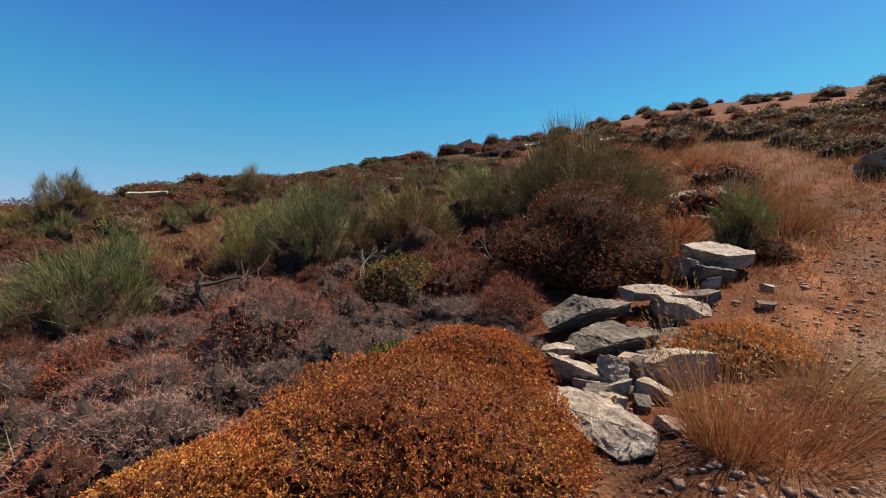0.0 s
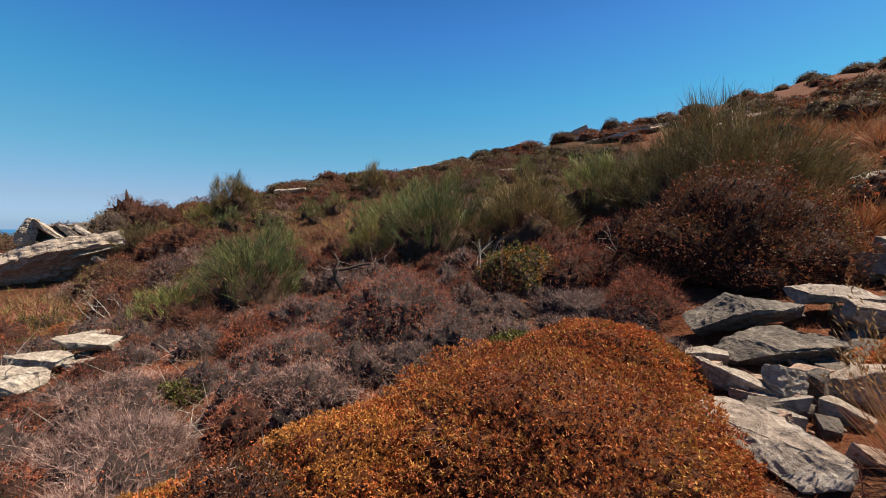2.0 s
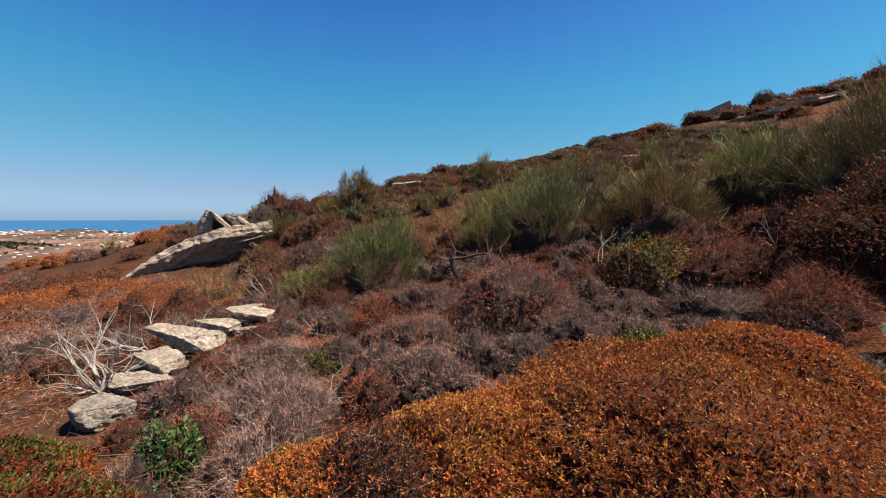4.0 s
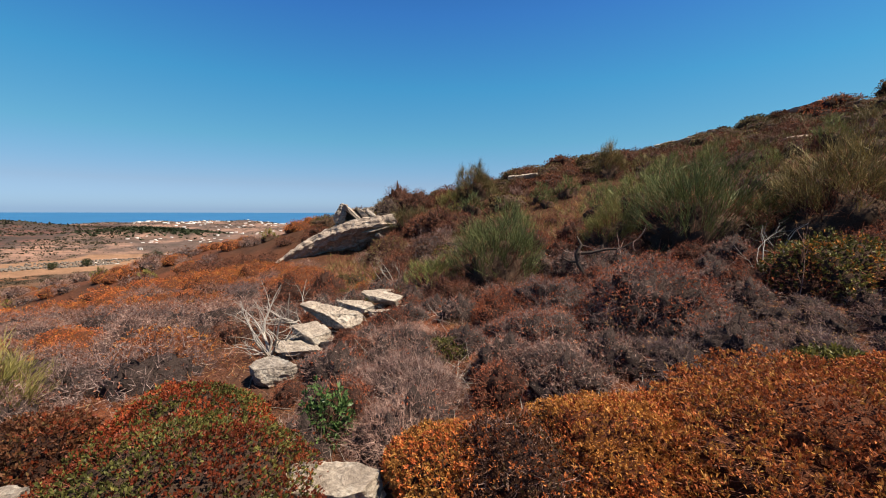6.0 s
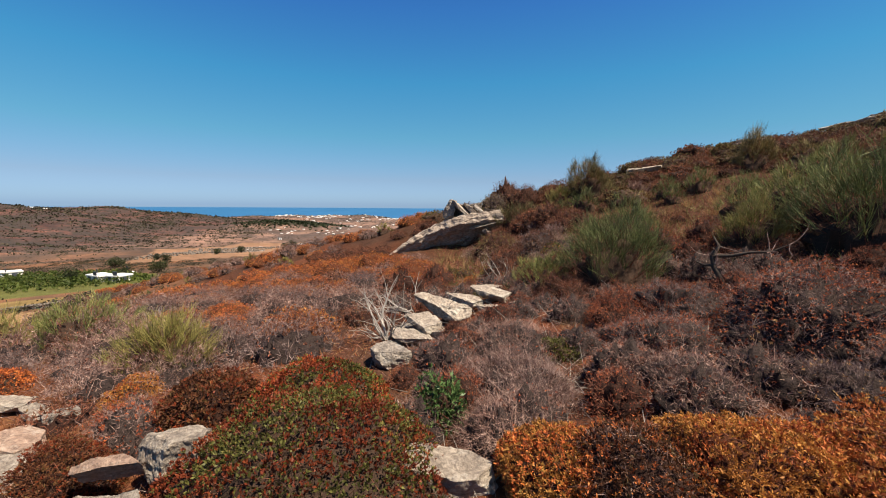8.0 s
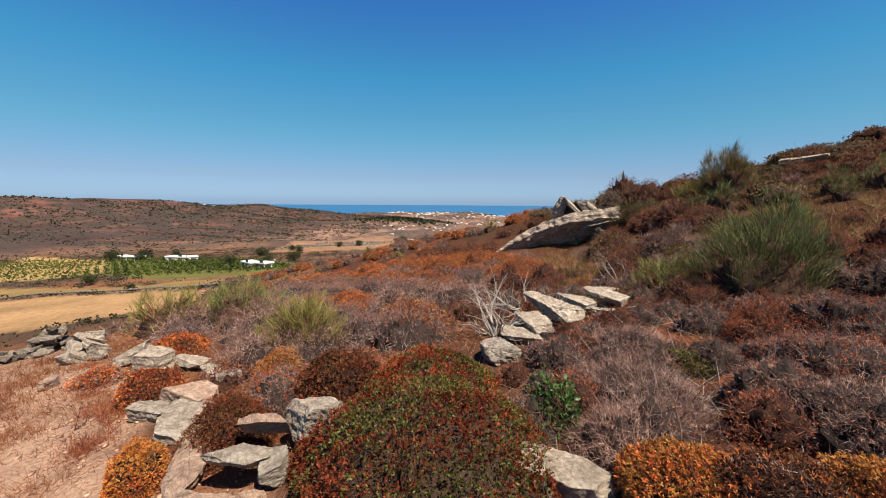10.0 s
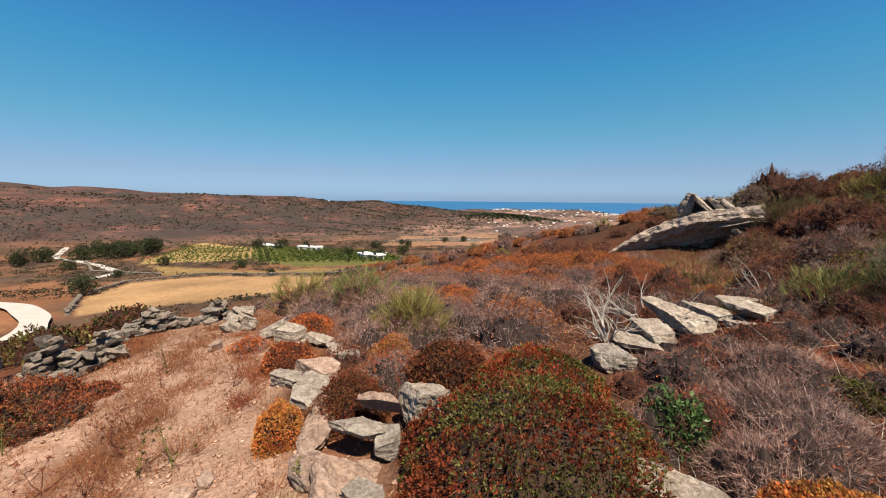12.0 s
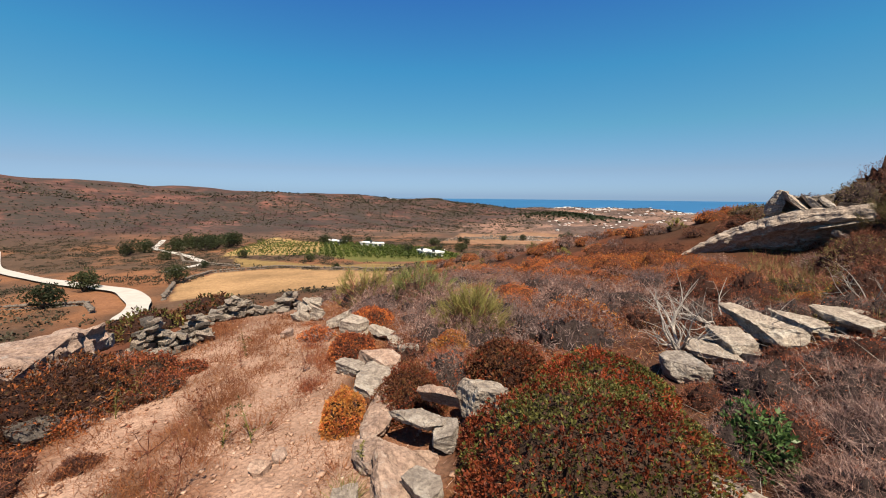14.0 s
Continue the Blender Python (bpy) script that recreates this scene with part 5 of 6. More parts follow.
# brown and rusty scrub on the bank beside the lower path
for i, (x, y, r, h) in enumerate([(-6.63, -9.79, 0.6, 0.4), (-4.70, -5.99, 0.7, 0.45), (-5.13, -5.84, 0.5, 0.35), (-4.50, -6.78, 0.5, 0.3), (-4.27, -4.52, 0.4, 0.3), (-3.53, -4.67, 0.35, 0.2), (-3.17, -4.78, 0.4, 0.22), (-4.97, -4.64, 0.25, 0.2), (-6.54, -3.56, 0.3, 0.25)]):
    cushion("brown_cushion_shrub", x, y, (r, r * 0.85, h * 0.75), 480 + i, (HEATH, RUST, ORANGE)[i % 3], "brown and rusty shrub on the bank beside the footpath", int(4200 * r), 0.03, 0.011, 4, 0.2, second=(ORANGE, HEATH, GREYTWIG)[i % 3], share=0.35, twigs=0.5, twig=GREYTWIG, group="bank scrub", depth=0.35)

# dark shrubs on the shoulder of the slope
for i, (x, y, r, h) in enumerate([(-18.6, 13.6, 1.0, 1.2), (-18.2, 12.5, 0.9, 1.0), (-16.6, 13.2, 1.0, 1.1), (-15.7, 11.9, 0.9, 0.8), (-10.4, 7.1, 0.8, 0.7), (-8.8, 7.2, 0.7, 0.6), (-12.4, 11.2, 0.9, 0.9)]):
    twiggy("brown_shrub", x, y, (r, r * 0.9, h), 580 + i, (BROWNTWIG, GREYTWIG)[i % 2], "dark reddish brown shrub on the shoulder of the slope", 2200, 0.2, 0.006, (HEATH, OLIVE, HEATH)[i % 3], 4400, leaf_len=0.032, group="brown scrub")

# low growth at the near edge of the path
for i, (x, y, sx, sz) in enumerate([(-1.75, -3.35, 0.3, 0.16), (-2.3, -3.95, 0.36, 0.2), (-1.5, -2.95, 0.22, 0.12), (-2.75, -4.35, 0.3, 0.2), (-1.9, -3.75, 0.3, 0.2), (-2.9, -3.75, 0.18, 0.1)]):
    twiggy("russet_shrub", x, y, (sx, sx * 0.85, sz), 460 + i, BROWNTWIG, "low russet dry growth at the path edge", 900, 0.1, 0.003, REDGRASS, 700, group="russet scrub")

# dry grass beside the upper path
tussock("dry_grass_tuft", 1.72, 2.5, 0.6, 1.0, 60, REDGRASS, "tall dry reddish grass tuft with straw seed heads", 360, 0.004, (0.0, 0), 40)
tussock("dry_grass_tuft", 1.68, 2.62, 0.5, 1.25, 59, STRAW, "tall pale grass stems with seed heads", 70, 0.0045, (-0.1, 0), 60)
tussock("dry_grass_tuft", 2.0, 2.35, 0.75, 0.9, 61, REDGRASS, "tall dry reddish straw-coloured grass tuft", 300, 0.0045, (0.5, 0.05), 30)
tussock("dry_grass_tuft", 2.85, 3.1, 0.85, 0.8, 62, STRAW, "golden dry grass leaning over", 380, 0.0045, (0.35, -0.25), 40)
tussock("dry_grass_tuft", 2.5, 2.55, 0.6, 0.5, 63, REDGRASS, "low dry russet grass tuft", 300, 0.004, (0.3, 0))
cushion("orange_cushion_shrub", 2.65, 3.75, (0.6, 0.42, 0.26), 64, GOLD, "low golden dry shrub behind the grass", 1700, 0.04, 0.008, 5, 0.12, second=ORANGE, share=0.4)
broom("green_broom_bush", 4.78, 6.66, 0.55, 1.25, 65, BROOM, "olive green bush with pinkish grass at the path", 2200, 0.008)
tussock("dry_grass_tuft", 6.57, 8.82, 1.0, 1.1, 66, REDGRASS, "tall pinkish dry grass beside the path", 700, 0.009)
tussock("dry_grass_tuft", 6.53, 9.47, 0.9, 1.1, 165, STRAW, "tall pinkish dry grass beside the path", 700, 0.009)
tussock("dry_grass_tuft", 6.37, 7.71, 0.9, 0.9, 166, REDGRASS, "tall pinkish dry grass beside the path", 700, 0.009)
cushion("brown_cushion_shrub", 4.9, 6.3, (0.4, 0.35, 0.32), 67, HEATH, "small brown shrub at the path edge", 900, 0.036, 0.012, 4, 0.13)
broom("green_broom_bush", -2.2, -2.75, 0.22, 0.34, 68, BROOM, "small green grassy tuft in the path", 320, 0.005)
tussock("green_grass_tuft", -2.7, -1.35, 0.2, 0.2, 69, STRAWGREEN, "small dry green tuft below the rock ledge", 160, 0.006)


# ---- dead wood ----
def dead_shrub(name, x, y, seed, length, radius, label, mat, n=9, spread=0.8, rz=0, twigs=4, finer=3):
    g = np.random.RandomState(seed)
    me = mesh_of(name, *branching(g, n, length, radius, spread, twigs, finer), mat, True)
    ob = tagged(new(name, me), label, "dead shrub")
    ob.matrix_basis = pose(x, y, float(land(x, y)) - 0.03, 0, 0, rz)
    return ob


dead_shrub("dead_shrub", -5.95, 1.85, 401, 1.05, 0.026, "bleached bare branches of a dead shrub", DEADWOOD, 12, 1.0)
dead_shrub("dead_shrub", -6.9, 2.75, 402, 1.3, 0.026, "bleached dead branches above the white slabs", DEADWOOD, 10, 1.6)
dead_shrub("dead_shrub", -10.6, -1.6, 403, 0.8, 0.016, "grey bare branches of a dead shrub", DEADWOOD, 7, 0.7)
dead_shrub("dead_shrub", -7.4, 5.0, 404, 0.9, 0.015, "thin grey dead branches in the scrub", DEADWOOD, 9, 1.2)
dead_shrub("dead_shrub", -1.4, 6.6, 405, 1.0, 0.014, "thin grey dead branches in the scrub", DEADWOOD, 6, 1.2)
dead_shrub("dead_shrub", 0.9, 7.2, 406, 1.0, 0.014, "thin grey dead branches in the scrub", DEADWOOD, 6, 1.4)


def crooked_trunk():
    g = np.random.RandomState(31)
    ob = tagged(new("crooked_dead_tree"), "crooked dark dead trunk with a bare side branch", "dead shrub")
    ob.matrix_basis = pose(-3.3, 5.5, float(land(-3.3, 5.5)) + 0.12, 0, 0, 25) @ Matrix.Scale(0.85, 4)
    base = np.array([(0, 0, -0.05), (-0.05, 0, 0.15), (-0.16, 0.02, 0.33), (-0.2, 0.03, 0.5), (-0.12, 0.05, 0.66), (-0.2, 0.1, 0.8)])
    arm = np.array([(-0.2, 0.03, 0.5), (0.05, 0.02, 0.53), (0.28, 0, 0.6), (0.5, -0.02, 0.62), (0.7, 0, 0.74)])
    stub = np.array([(-0.17, 0.02, 0.36), (-0.3, 0, 0.36), (-0.4, 0.02, 0.4)])
    for nm, pts, rad, sides in (("trunk", base, [0.05, 0.045, 0.04, 0.035, 0.025, 0.012], 7), ("side_branch", arm, [0.03, 0.026, 0.022, 0.016, 0.006], 6), ("stub", stub, [0.025, 0.02, 0.015], 6)):
        part(nm, mesh_of(nm, *tube(pts, rad, sides), DARKWOOD, True), ob)
    for i in range(14):
        src = (base, arm)[i % 2]
        k = g.randint(2, len(src))
        p, r = limb(g, src[k], g.normal(size=3) + (0.2, 0, 0.5), g.uniform(0.2, 0.45), 0.008, 0.3, steps=5)
        part("twig", mesh_of("twig", *tube(p, r, 4), GREYTWIG, True), ob)


crooked_trunk()

# ---- scrub over the slopes: copies of a few plants ----


def pattern(make, spots):
    """Plants of one kind: the first is built, the rest are copies turned and scaled."""
    x0, y0, s0, a0 = spots[0]
    first = make(x0, y0)
    first.matrix_basis = pose(x0, y0, float(land(x0, y0)) - 0.04, 0, 0, a0) @ Matrix.Scale(s0, 4)
    first.scale = (1, 1, 1)
    for o in list(first.children):
        o.matrix_basis = Matrix.Scale(s0, 4)
    first.matrix_basis = pose(x0, y0, float(land(x0, y0)) - 0.04, 0, 0, a0)
    for x, y, s, a in spots[1:]:
        copy_thing(first, pose(x, y, float(land(x, y)) - 0.04, 0, 0, a) @ Matrix.Scale(s / s0, 4))


def scatter(seed, count, where, apart, smin, smax, taken):
    g = np.random.RandomState(seed)
    out = []
    for _ in range(count * 40):
        if len(out) >= count:
            break
        az, q = math.radians(g.uniform(where[0], where[1])), math.sqrt(g.uniform(where[2] ** 2, where[3] ** 2))
        x, y, s = -math.sin(az) * q, math.cos(az) * q, g.uniform(smin, smax)
        if float(trail_distance(np.array(x), np.array(y))) < 1.1 + 0.5 * s or float(land(x, y)) < -7:
            continue
        if any((x - u) ** 2 + (y - v) ** 2 < (apart * (s + w) / 2) ** 2 for u, v, w in taken):
            continue
        taken.append((x, y, s))
        out.append((x, y, s, g.uniform(0, 360)))
    return out


TAKEN = [(-12.9, 13.6, 2.6), (-7.5, 15.6, 2.6), (-9.5, 17.0, 2), (-4, 21, 3), (1.5, 8.6, 2.4), (3.1, 9.4, 2), (1.5, 6, 2.2), (-4.35, 5.75, 1.4), (-1.7, 8.2, 2), (-0.2, 8.6, 1.8), (-2.8, 7.9, 1.6), (-2.05, 5, 1.4), (-6, 2.8, 2.0), (-6.2, 3.6, 1.6), (-5.5, 2.0, 1.6), (-3, 0.1, 1.6), (-3.9, 0.4, 1.4), (-4.6, -0.4, 1.1),
         (-0.3, 2.7, 2.4), (-1.4, 2.2, 1.4), (-6.9, -1, 1.2), (-7, -2.4, 1.0), (-17.2, 8.6, 3.4), (-15.8, 6.4, 2.4), (-6, 1.8, 1.0), (1.7, 4.4, 2.4), (2.6, 7, 1.4), (-5.2, 5.3, 0.9), (-3.2, 4.9, 1.2), (-18.5, 7.5, 3), (-15.2, 7.6, 2.4), (-14.2, 7.2, 2.0), (-15.8, 6.6, 2.4), (-13.4, 7.4, 1.6), (-17, 6.6, 2.4), (-14.2, 8.6, 1.6), (-4.6, 3.4, 1.0)]
NEAR_GREY = scatter(21, 60, (14, 72, 3.3, 8.5), 0.62, 0.5, 1.0, TAKEN)
NEAR_RUST = scatter(22, 46, (12, 72, 3.6, 9.0), 0.6, 0.5, 1.0, TAKEN)
NEAR_BROWN = scatter(23, 36, (-10, 70, 5.5, 10), 0.6, 0.6, 1.1, TAKEN)
G, B, K = "grey scrub", "brown scrub", "broom bushes"
pattern(lambda x, y: twiggy("grey_shrub", x, y, (0.42, 0.4, 0.42), 511, GREYTWIG, "low ash-grey dry shrub", 1100, 0.14, 0.004, RUST, 420, group=G, fine=6), NEAR_GREY)
pattern(lambda x, y: twiggy("russet_shrub", x, y, (0.45, 0.4, 0.42), 512, BROWNTWIG, "low russet dry shrub", 1000, 0.13, 0.0042, RUST, 1600, group="russet scrub", fine=6, leaf_len=0.018), NEAR_RUST)
pattern(lambda x, y: twiggy("brown_shrub", x, y, (0.5, 0.45, 0.58), 513, BROWNTWIG, "brown dry shrub with a few leaves", 900, 0.18, 0.005, RUST, 900, leaf_len=0.024, group=B, fine=6), NEAR_BROWN)
pattern(lambda x, y: twiggy("grey_shrub", x, y, (0.4, 0.36, 0.34), 515, GREYTWIG, "small ash-grey dry shrub", 900, 0.13, 0.004, STRAW, 200, group=G, fine=6), scatter(15, 40, (-14, 20, 3.6, 6.5), 0.55, 0.5, 1.0, TAKEN))
pattern(lambda x, y: cushion("dull_green_shrub", x, y, (0.4, 0.36, 0.34), 518, LEAF, "low dull green leafy shrub among the dry ones", 420, 0.035, 0.015, 4, 0.16, second=GOLD, share=0.15, group="green scrub", fine=5, depth=0.3), scatter(18, 30, (-8, 66, 4.5, 11), 0.7, 0.5, 1.1, TAKEN))
pattern(lambda x, y: cushion("russet_shrub", x, y, (0.42, 0.38, 0.26), 519, ORANGE, "low bright rusty cushion shrub among the dry ones", 420, 0.035, 0.012, 4, 0.14, second=GOLD, share=0.3, group="russet scrub", fine=5, depth=0.3), scatter(19, 30, (0, 66, 3.8, 10), 0.7, 0.5, 1.1, TAKEN))
pattern(lambda x, y: tussock("straw_tuft", x, y, 0.35, 0.4, 520, STRAW, "bleached dry grass tuft among the shrubs", 90, 0.006, group="straw tufts"), scatter(20, 110, (-5, 66, 3.2, 16), 0.5, 0.5, 1.3, TAKEN))
pattern(lambda x, y: broom("green_broom_bush", x, y, 0.95, 1.45, 504, BROOM, "green broom bush on the upper slope", 1000, 0.012, group=K, fine=5), scatter(4, 26, (-12, 50, 7.4, 17), 0.8, 0.45, 0.85, TAKEN))
pattern(lambda x, y: broom("olive_broom_bush", x, y, 0.95, 1.25, 505, OLIVE, "olive brown broom bush on the upper slope", 1000, 0.012, group=K, fine=5), scatter(5, 34, (-24, 48, 7.8, 20), 0.8, 0.45, 0.85, TAKEN))
pattern(lambda x, y: broom("grey_broom_bush", x, y, 0.85, 1.15, 516, GREYTWIG, "half-dead grey broom bush on the upper slope", 800, 0.01, group=K, fine=5), scatter(16, 24, (-14, 52, 7.4, 18), 0.8, 0.4, 0.75, TAKEN))
pattern(lambda x, y: twiggy("grey_shrub", x, y, (0.65, 0.6, 0.52), 501, GREYTWIG, "low grey dry shrub on the slope", 1200, 0.16, 0.006, BROWNTWIG, 350, group=G, fine=5, core=0.5, leaf_len=0.03), scatter(1, 80, (40, 112, 6.0, 15), 0.62, 0.6, 1.2, TAKEN))
pattern(lambda x, y: cushion("orange_cushion_shrub", x, y, (0.72, 0.66, 0.6), 502, ORANGE, "rusty orange cushion shrub on the slope", 1300, 0.034, 0.014, 3, 0.1, second=GOLD, share=0.25, group="orange cushions", fine=6, twigs=0.15), scatter(2, 66, (64, 110, 6.6, 18), 0.72, 0.6, 1.3, TAKEN))
pattern(lambda x, y: twiggy("brown_shrub", x, y, (0.62, 0.55, 0.5), 503, BROWNTWIG, "brown dry shrub with russet leaves on the slope", 700, 0.17, 0.007, HEATH, 600, leaf_len=0.05, group=B, fine=5, core=0.5), scatter(3, 130, (-12, 112, 5.5, 22), 0.6, 0.6, 1.4, TAKEN))
pattern(lambda x, y: cushion("dark_heath_shrub", x, y, (0.75, 0.7, 0.6), 506, HEATH, "dark brown heath cushion on the upper slope", 360, 0.08, 0.032, 3, 0.16, second=RUST, share=0.4, group="heath cushions", fine=5, twigs=0.3), scatter(6, 150, (-58, 50, 9, 50), 0.72, 0.55, 1.3, TAKEN))
pattern(lambda x, y: cushion("dark_heath_shrub", x, y, (0.7, 0.64, 0.42), 522, OLIVE, "low olive and brown mound of scrub on the slope", 460, 0.06, 0.02, 3, 0.16, second=HEATH, share=0.35, group="heath cushions", fine=5, twigs=0.2), scatter(23, 120, (-6, 64, 7.5, 25), 0.7, 0.5, 1.3, TAKEN))
pattern(lambda x, y: cushion("dark_hill_bush", x, y, (1.0, 0.9, 0.8), 517, OLIVE, "dark olive bush on the upper hillside", 480, 0.085, 0.034, 3, 0.16, second=HEATH, share=0.5, group=K, fine=5, twigs=0.3, depth=0.35), [(21.6, 23.8, 1.28, 0), (22.9, 23.4, 1.29, 67), (23.9, 22.8, 1.3, 134), (17.5, 18.4, 1.1, 201), (17.5, 17.2, 1.08, 268), (18.2, 21.0, 1.16, 335), (21.3, 27.1, 1.34, 42), (14.4, 21.2, 1.11, 109), (16.7, 22.9, 1.18, 176), (13.9, 15.0, 0.97, 243), (14.1, 13.4, 0.94, 310), (15.6, 20.2, 1.1, 17), (13.3, 23.5, 1.14, 84), (11.8, 23.7, 1.13, 151), (13.3, 13.6, 0.93, 218), (14.3, 17.0, 1.01, 285), (16.8, 27.0, 1.27, 352)] + scatter(17, 60, (-62, -16, 13, 75), 0.75, 0.6, 1.5, TAKEN))
pattern(lambda x, y: cushion("orange_cushion_shrub", x, y, (0.95, 0.9, 0.62), 507, ORANGE, "rusty orange cushion shrub farther down the slope", 700, 0.055, 0.024, 3, 0.12, second=GOLD, share=0.35, group="orange cushions", fine=5, twigs=0.15), scatter(7, 110, (62, 104, 14, 46), 0.6, 0.5, 1.05, TAKEN))
pattern(lambda x, y: twiggy("grey_shrub", x, y, (0.85, 0.8, 0.65), 508, GREYTWIG, "grey brown shrub farther down the slope", 500, 0.3, 0.02, HEATH, 350, leaf_len=0.09, group=G, fine=5, core=0.5), scatter(8, 130, (58, 118, 13, 46), 0.6, 0.5, 1.1, TAKEN))
pattern(lambda x, y: broom("yellow_green_broom", x, y, 0.9, 1.1, 509, STRAWGREEN, "yellow-green broom bush farther down the slope", 450, 0.028, group=K, fine=5), scatter(9, 14, (64, 112, 13, 46), 0.9, 0.5, 1.0, TAKEN))
pattern(lambda x, y: cushion("brown_cushion_shrub", x, y, (0.6, 0.55, 0.4), 514, HEATH, "brown and olive shrub on the bank below the path", 450, 0.08, 0.03, 3, 0.16, second=LEAF, share=0.35, group="bank scrub", fine=5), scatter(14, 60, (112, 152, 9, 30), 0.7, 0.7, 1.5, TAKEN))
pattern(lambda x, y: tussock("tawny_grass_tuft", x, y, 0.55, 0.5, 510, REDGRASS, "tawny dry grass on the slope beside the path", 130, 0.016, group="grass tufts"), scatter(10, 170, (-56, -14, 7.5, 34), 0.42, 0.7, 1.7, TAKEN))

pattern(lambda x, y: tussock("russet_grass_tuft", x, y, 0.4, 0.26, 521, REDGRASS, "low russet dead grass on the footpath", 260, 0.0045, group="path tufts"), [(-4.28, -3.27, 0.6, 70), (-5.07, -3.44, 0.6, 120), (-4.01, -3.37, 0.96, 25), (-3.97, -2.46, 0.6, 160), (-3.48, -3.44, 0.6, 300), (-3.10, -3.34, 0.6, 250), (-5.89, -4.27, 0.6, 90), (-6.86, -4.39, 0.6, 140), (-3.52, -2.56, 0.96, 95), (-2.96, -2.68, 0.6, 350), (-2.85, -3.60, 0.6, 150), (-6.53, -5.06, 0.6, 60), (-2.71, -3.89, 0.6, 60), (-4.43, -4.37, 0.6, 300), (-5.41, -2.97, 0.6, 200), (-4.32, -2.20, 0.6, 230), (-3.68, -4.11, 0.6, 230), (-2.99, -1.53, 0.6, 240), (-4.93, -4.00, 0.6, 40), (-5.18, -4.56, 0.6, 0), (-3.66, -1.57, 0.6, 290), (-3.25, -4.37, 0.6, 110), (-3.17, -4.71, 0.6, 40)])


def litter(name, count, az0, az1, r0, r1, mat, length, width, label, seed, stand=0.3, keep_path=False, near_path=None):
    """Fallen twigs, dry stalks and short dead grass lying over the soil."""
    g = np.random.RandomState(seed)
    az, q = np.radians(g.uniform(az0, az1, count)), g.uniform(r0, r1, count)
    x, y = -np.sin(az) * q, np.cos(az) * q
    t = trail_distance(x, y)
    ok = (t > 0.75 + 0.3 * ripple(x, y, 1.2, 52)) if near_path is None else (t < near_path) & (ripple(x, y, 0.9, 53) + 0.35 * g.normal(size=count) > 0.05 - 0.5 * (t > 0.55))
    x, y, q = x[ok], y[ok], q[ok]
    base = np.column_stack([x, y, land(x, y) + 0.004])
    w = unit(np.column_stack([g.normal(size=len(x)), g.normal(size=len(x)), np.abs(g.normal(size=len(x))) * stand]))
    v, f = blades(base, base + w * (length * g.uniform(0.4, 1.3, len(x)) * np.clip(q / 4, 0.8, 1.7))[:, None], width * np.clip(q / 5, 0.8, 2.2), g, 0.2, 1)
    tagged(new(name, mesh_of(name, v, f, mat)), label, "ground litter", kind="stuff")


litter("straw_litter", 7000, 5, 118, 2.0, 12, STRAW, 0.1, 0.004, "bleached dead stalks between the shrubs", 90, 0.7)
litter("twig_litter", 11000, 5, 118, 2.0, 13, GREYTWIG, 0.11, 0.005, "grey twigs and dead stalks lying between the shrubs", 91, 0.5)
litter("russet_litter", 16000, 5, 118, 2.0, 14, REDGRASS, 0.08, 0.006, "short russet dead grass between the shrubs", 92, 0.6)
litter("brown_litter", 14000, -20, 110, 2.4, 20, BROWNTWIG, 0.13, 0.006, "brown dead stalks between the shrubs", 93, 0.7)
litter("slope_grass", 24000, -10, 64, 7.5, 27, BROWNTWIG, 0.16, 0.007, "brown dead stalks and low growth over the upper slope", 83, 1.6)
litter("slope_growth", 26000, -10, 64, 7.5, 27, STRAWGREEN, 0.14, 0.006, "low olive growth over the upper slope", 82, 1.8)
litter("fallen_sticks", 420, 36, 88, 2.4, 5.4, DEADWOOD, 0.26, 0.007, "bleached fallen sticks among the grey brushwood", 81, 0.9)
litter("orange_growth", 4000, 62, 112, 5.2, 20, ORANGE, 0.035, 0.006, "low rusty orange growth between the cushions", 89, 1.5)
litter("rust_growth", 12000, 14, 62, 3.2, 10, RUST, 0.045, 0.009, "low russet growth between the shrubs", 88, 1.5)
litter("bleached_straw", 2600, 6, 26, 3.9, 5.4, STRAW, 0.13, 0.004, "bleached straw and dead stalks beside a dry shrub", 87, 0.6)
litter("bare_sticks", 420, 18, 66, 3.0, 7.0, DEADWOOD, 0.3, 0.009, "bleached bare sticks lying among the shrubs", 86, 0.5)
litter("path_grass", 38000, 95, 165, 1.8, 10, REDGRASS, 0.08, 0.0048, "short russet dead grass along the footpath", 94, 1.8, near_path=2.2)
litter("upper_path_grass", 60000, -62, -8, 2.4, 14, REDGRASS, 0.075, 0.004, "short russet dead grass along the upper footpath", 95, 1.4, near_path=3.0)
litter("trail_grass", 26000, -62, -18, 9.5, 42, REDGRASS, 0.14, 0.009, "tawny dry grass grown over the upper footpath", 85, 2.2, near_path=4.0)
litter("hill_straw", 24000, -62, -14, 8.5, 32, STRAW, 0.26, 0.007, "bleached grass stems over the upper slope", 84, 2.4, near_path=5.0)
litter("hill_grass", 60000, -58, -5, 7, 40, REDGRASS, 0.07, 0.008, "tawny dry grass over the upper slope", 96, 2.0)


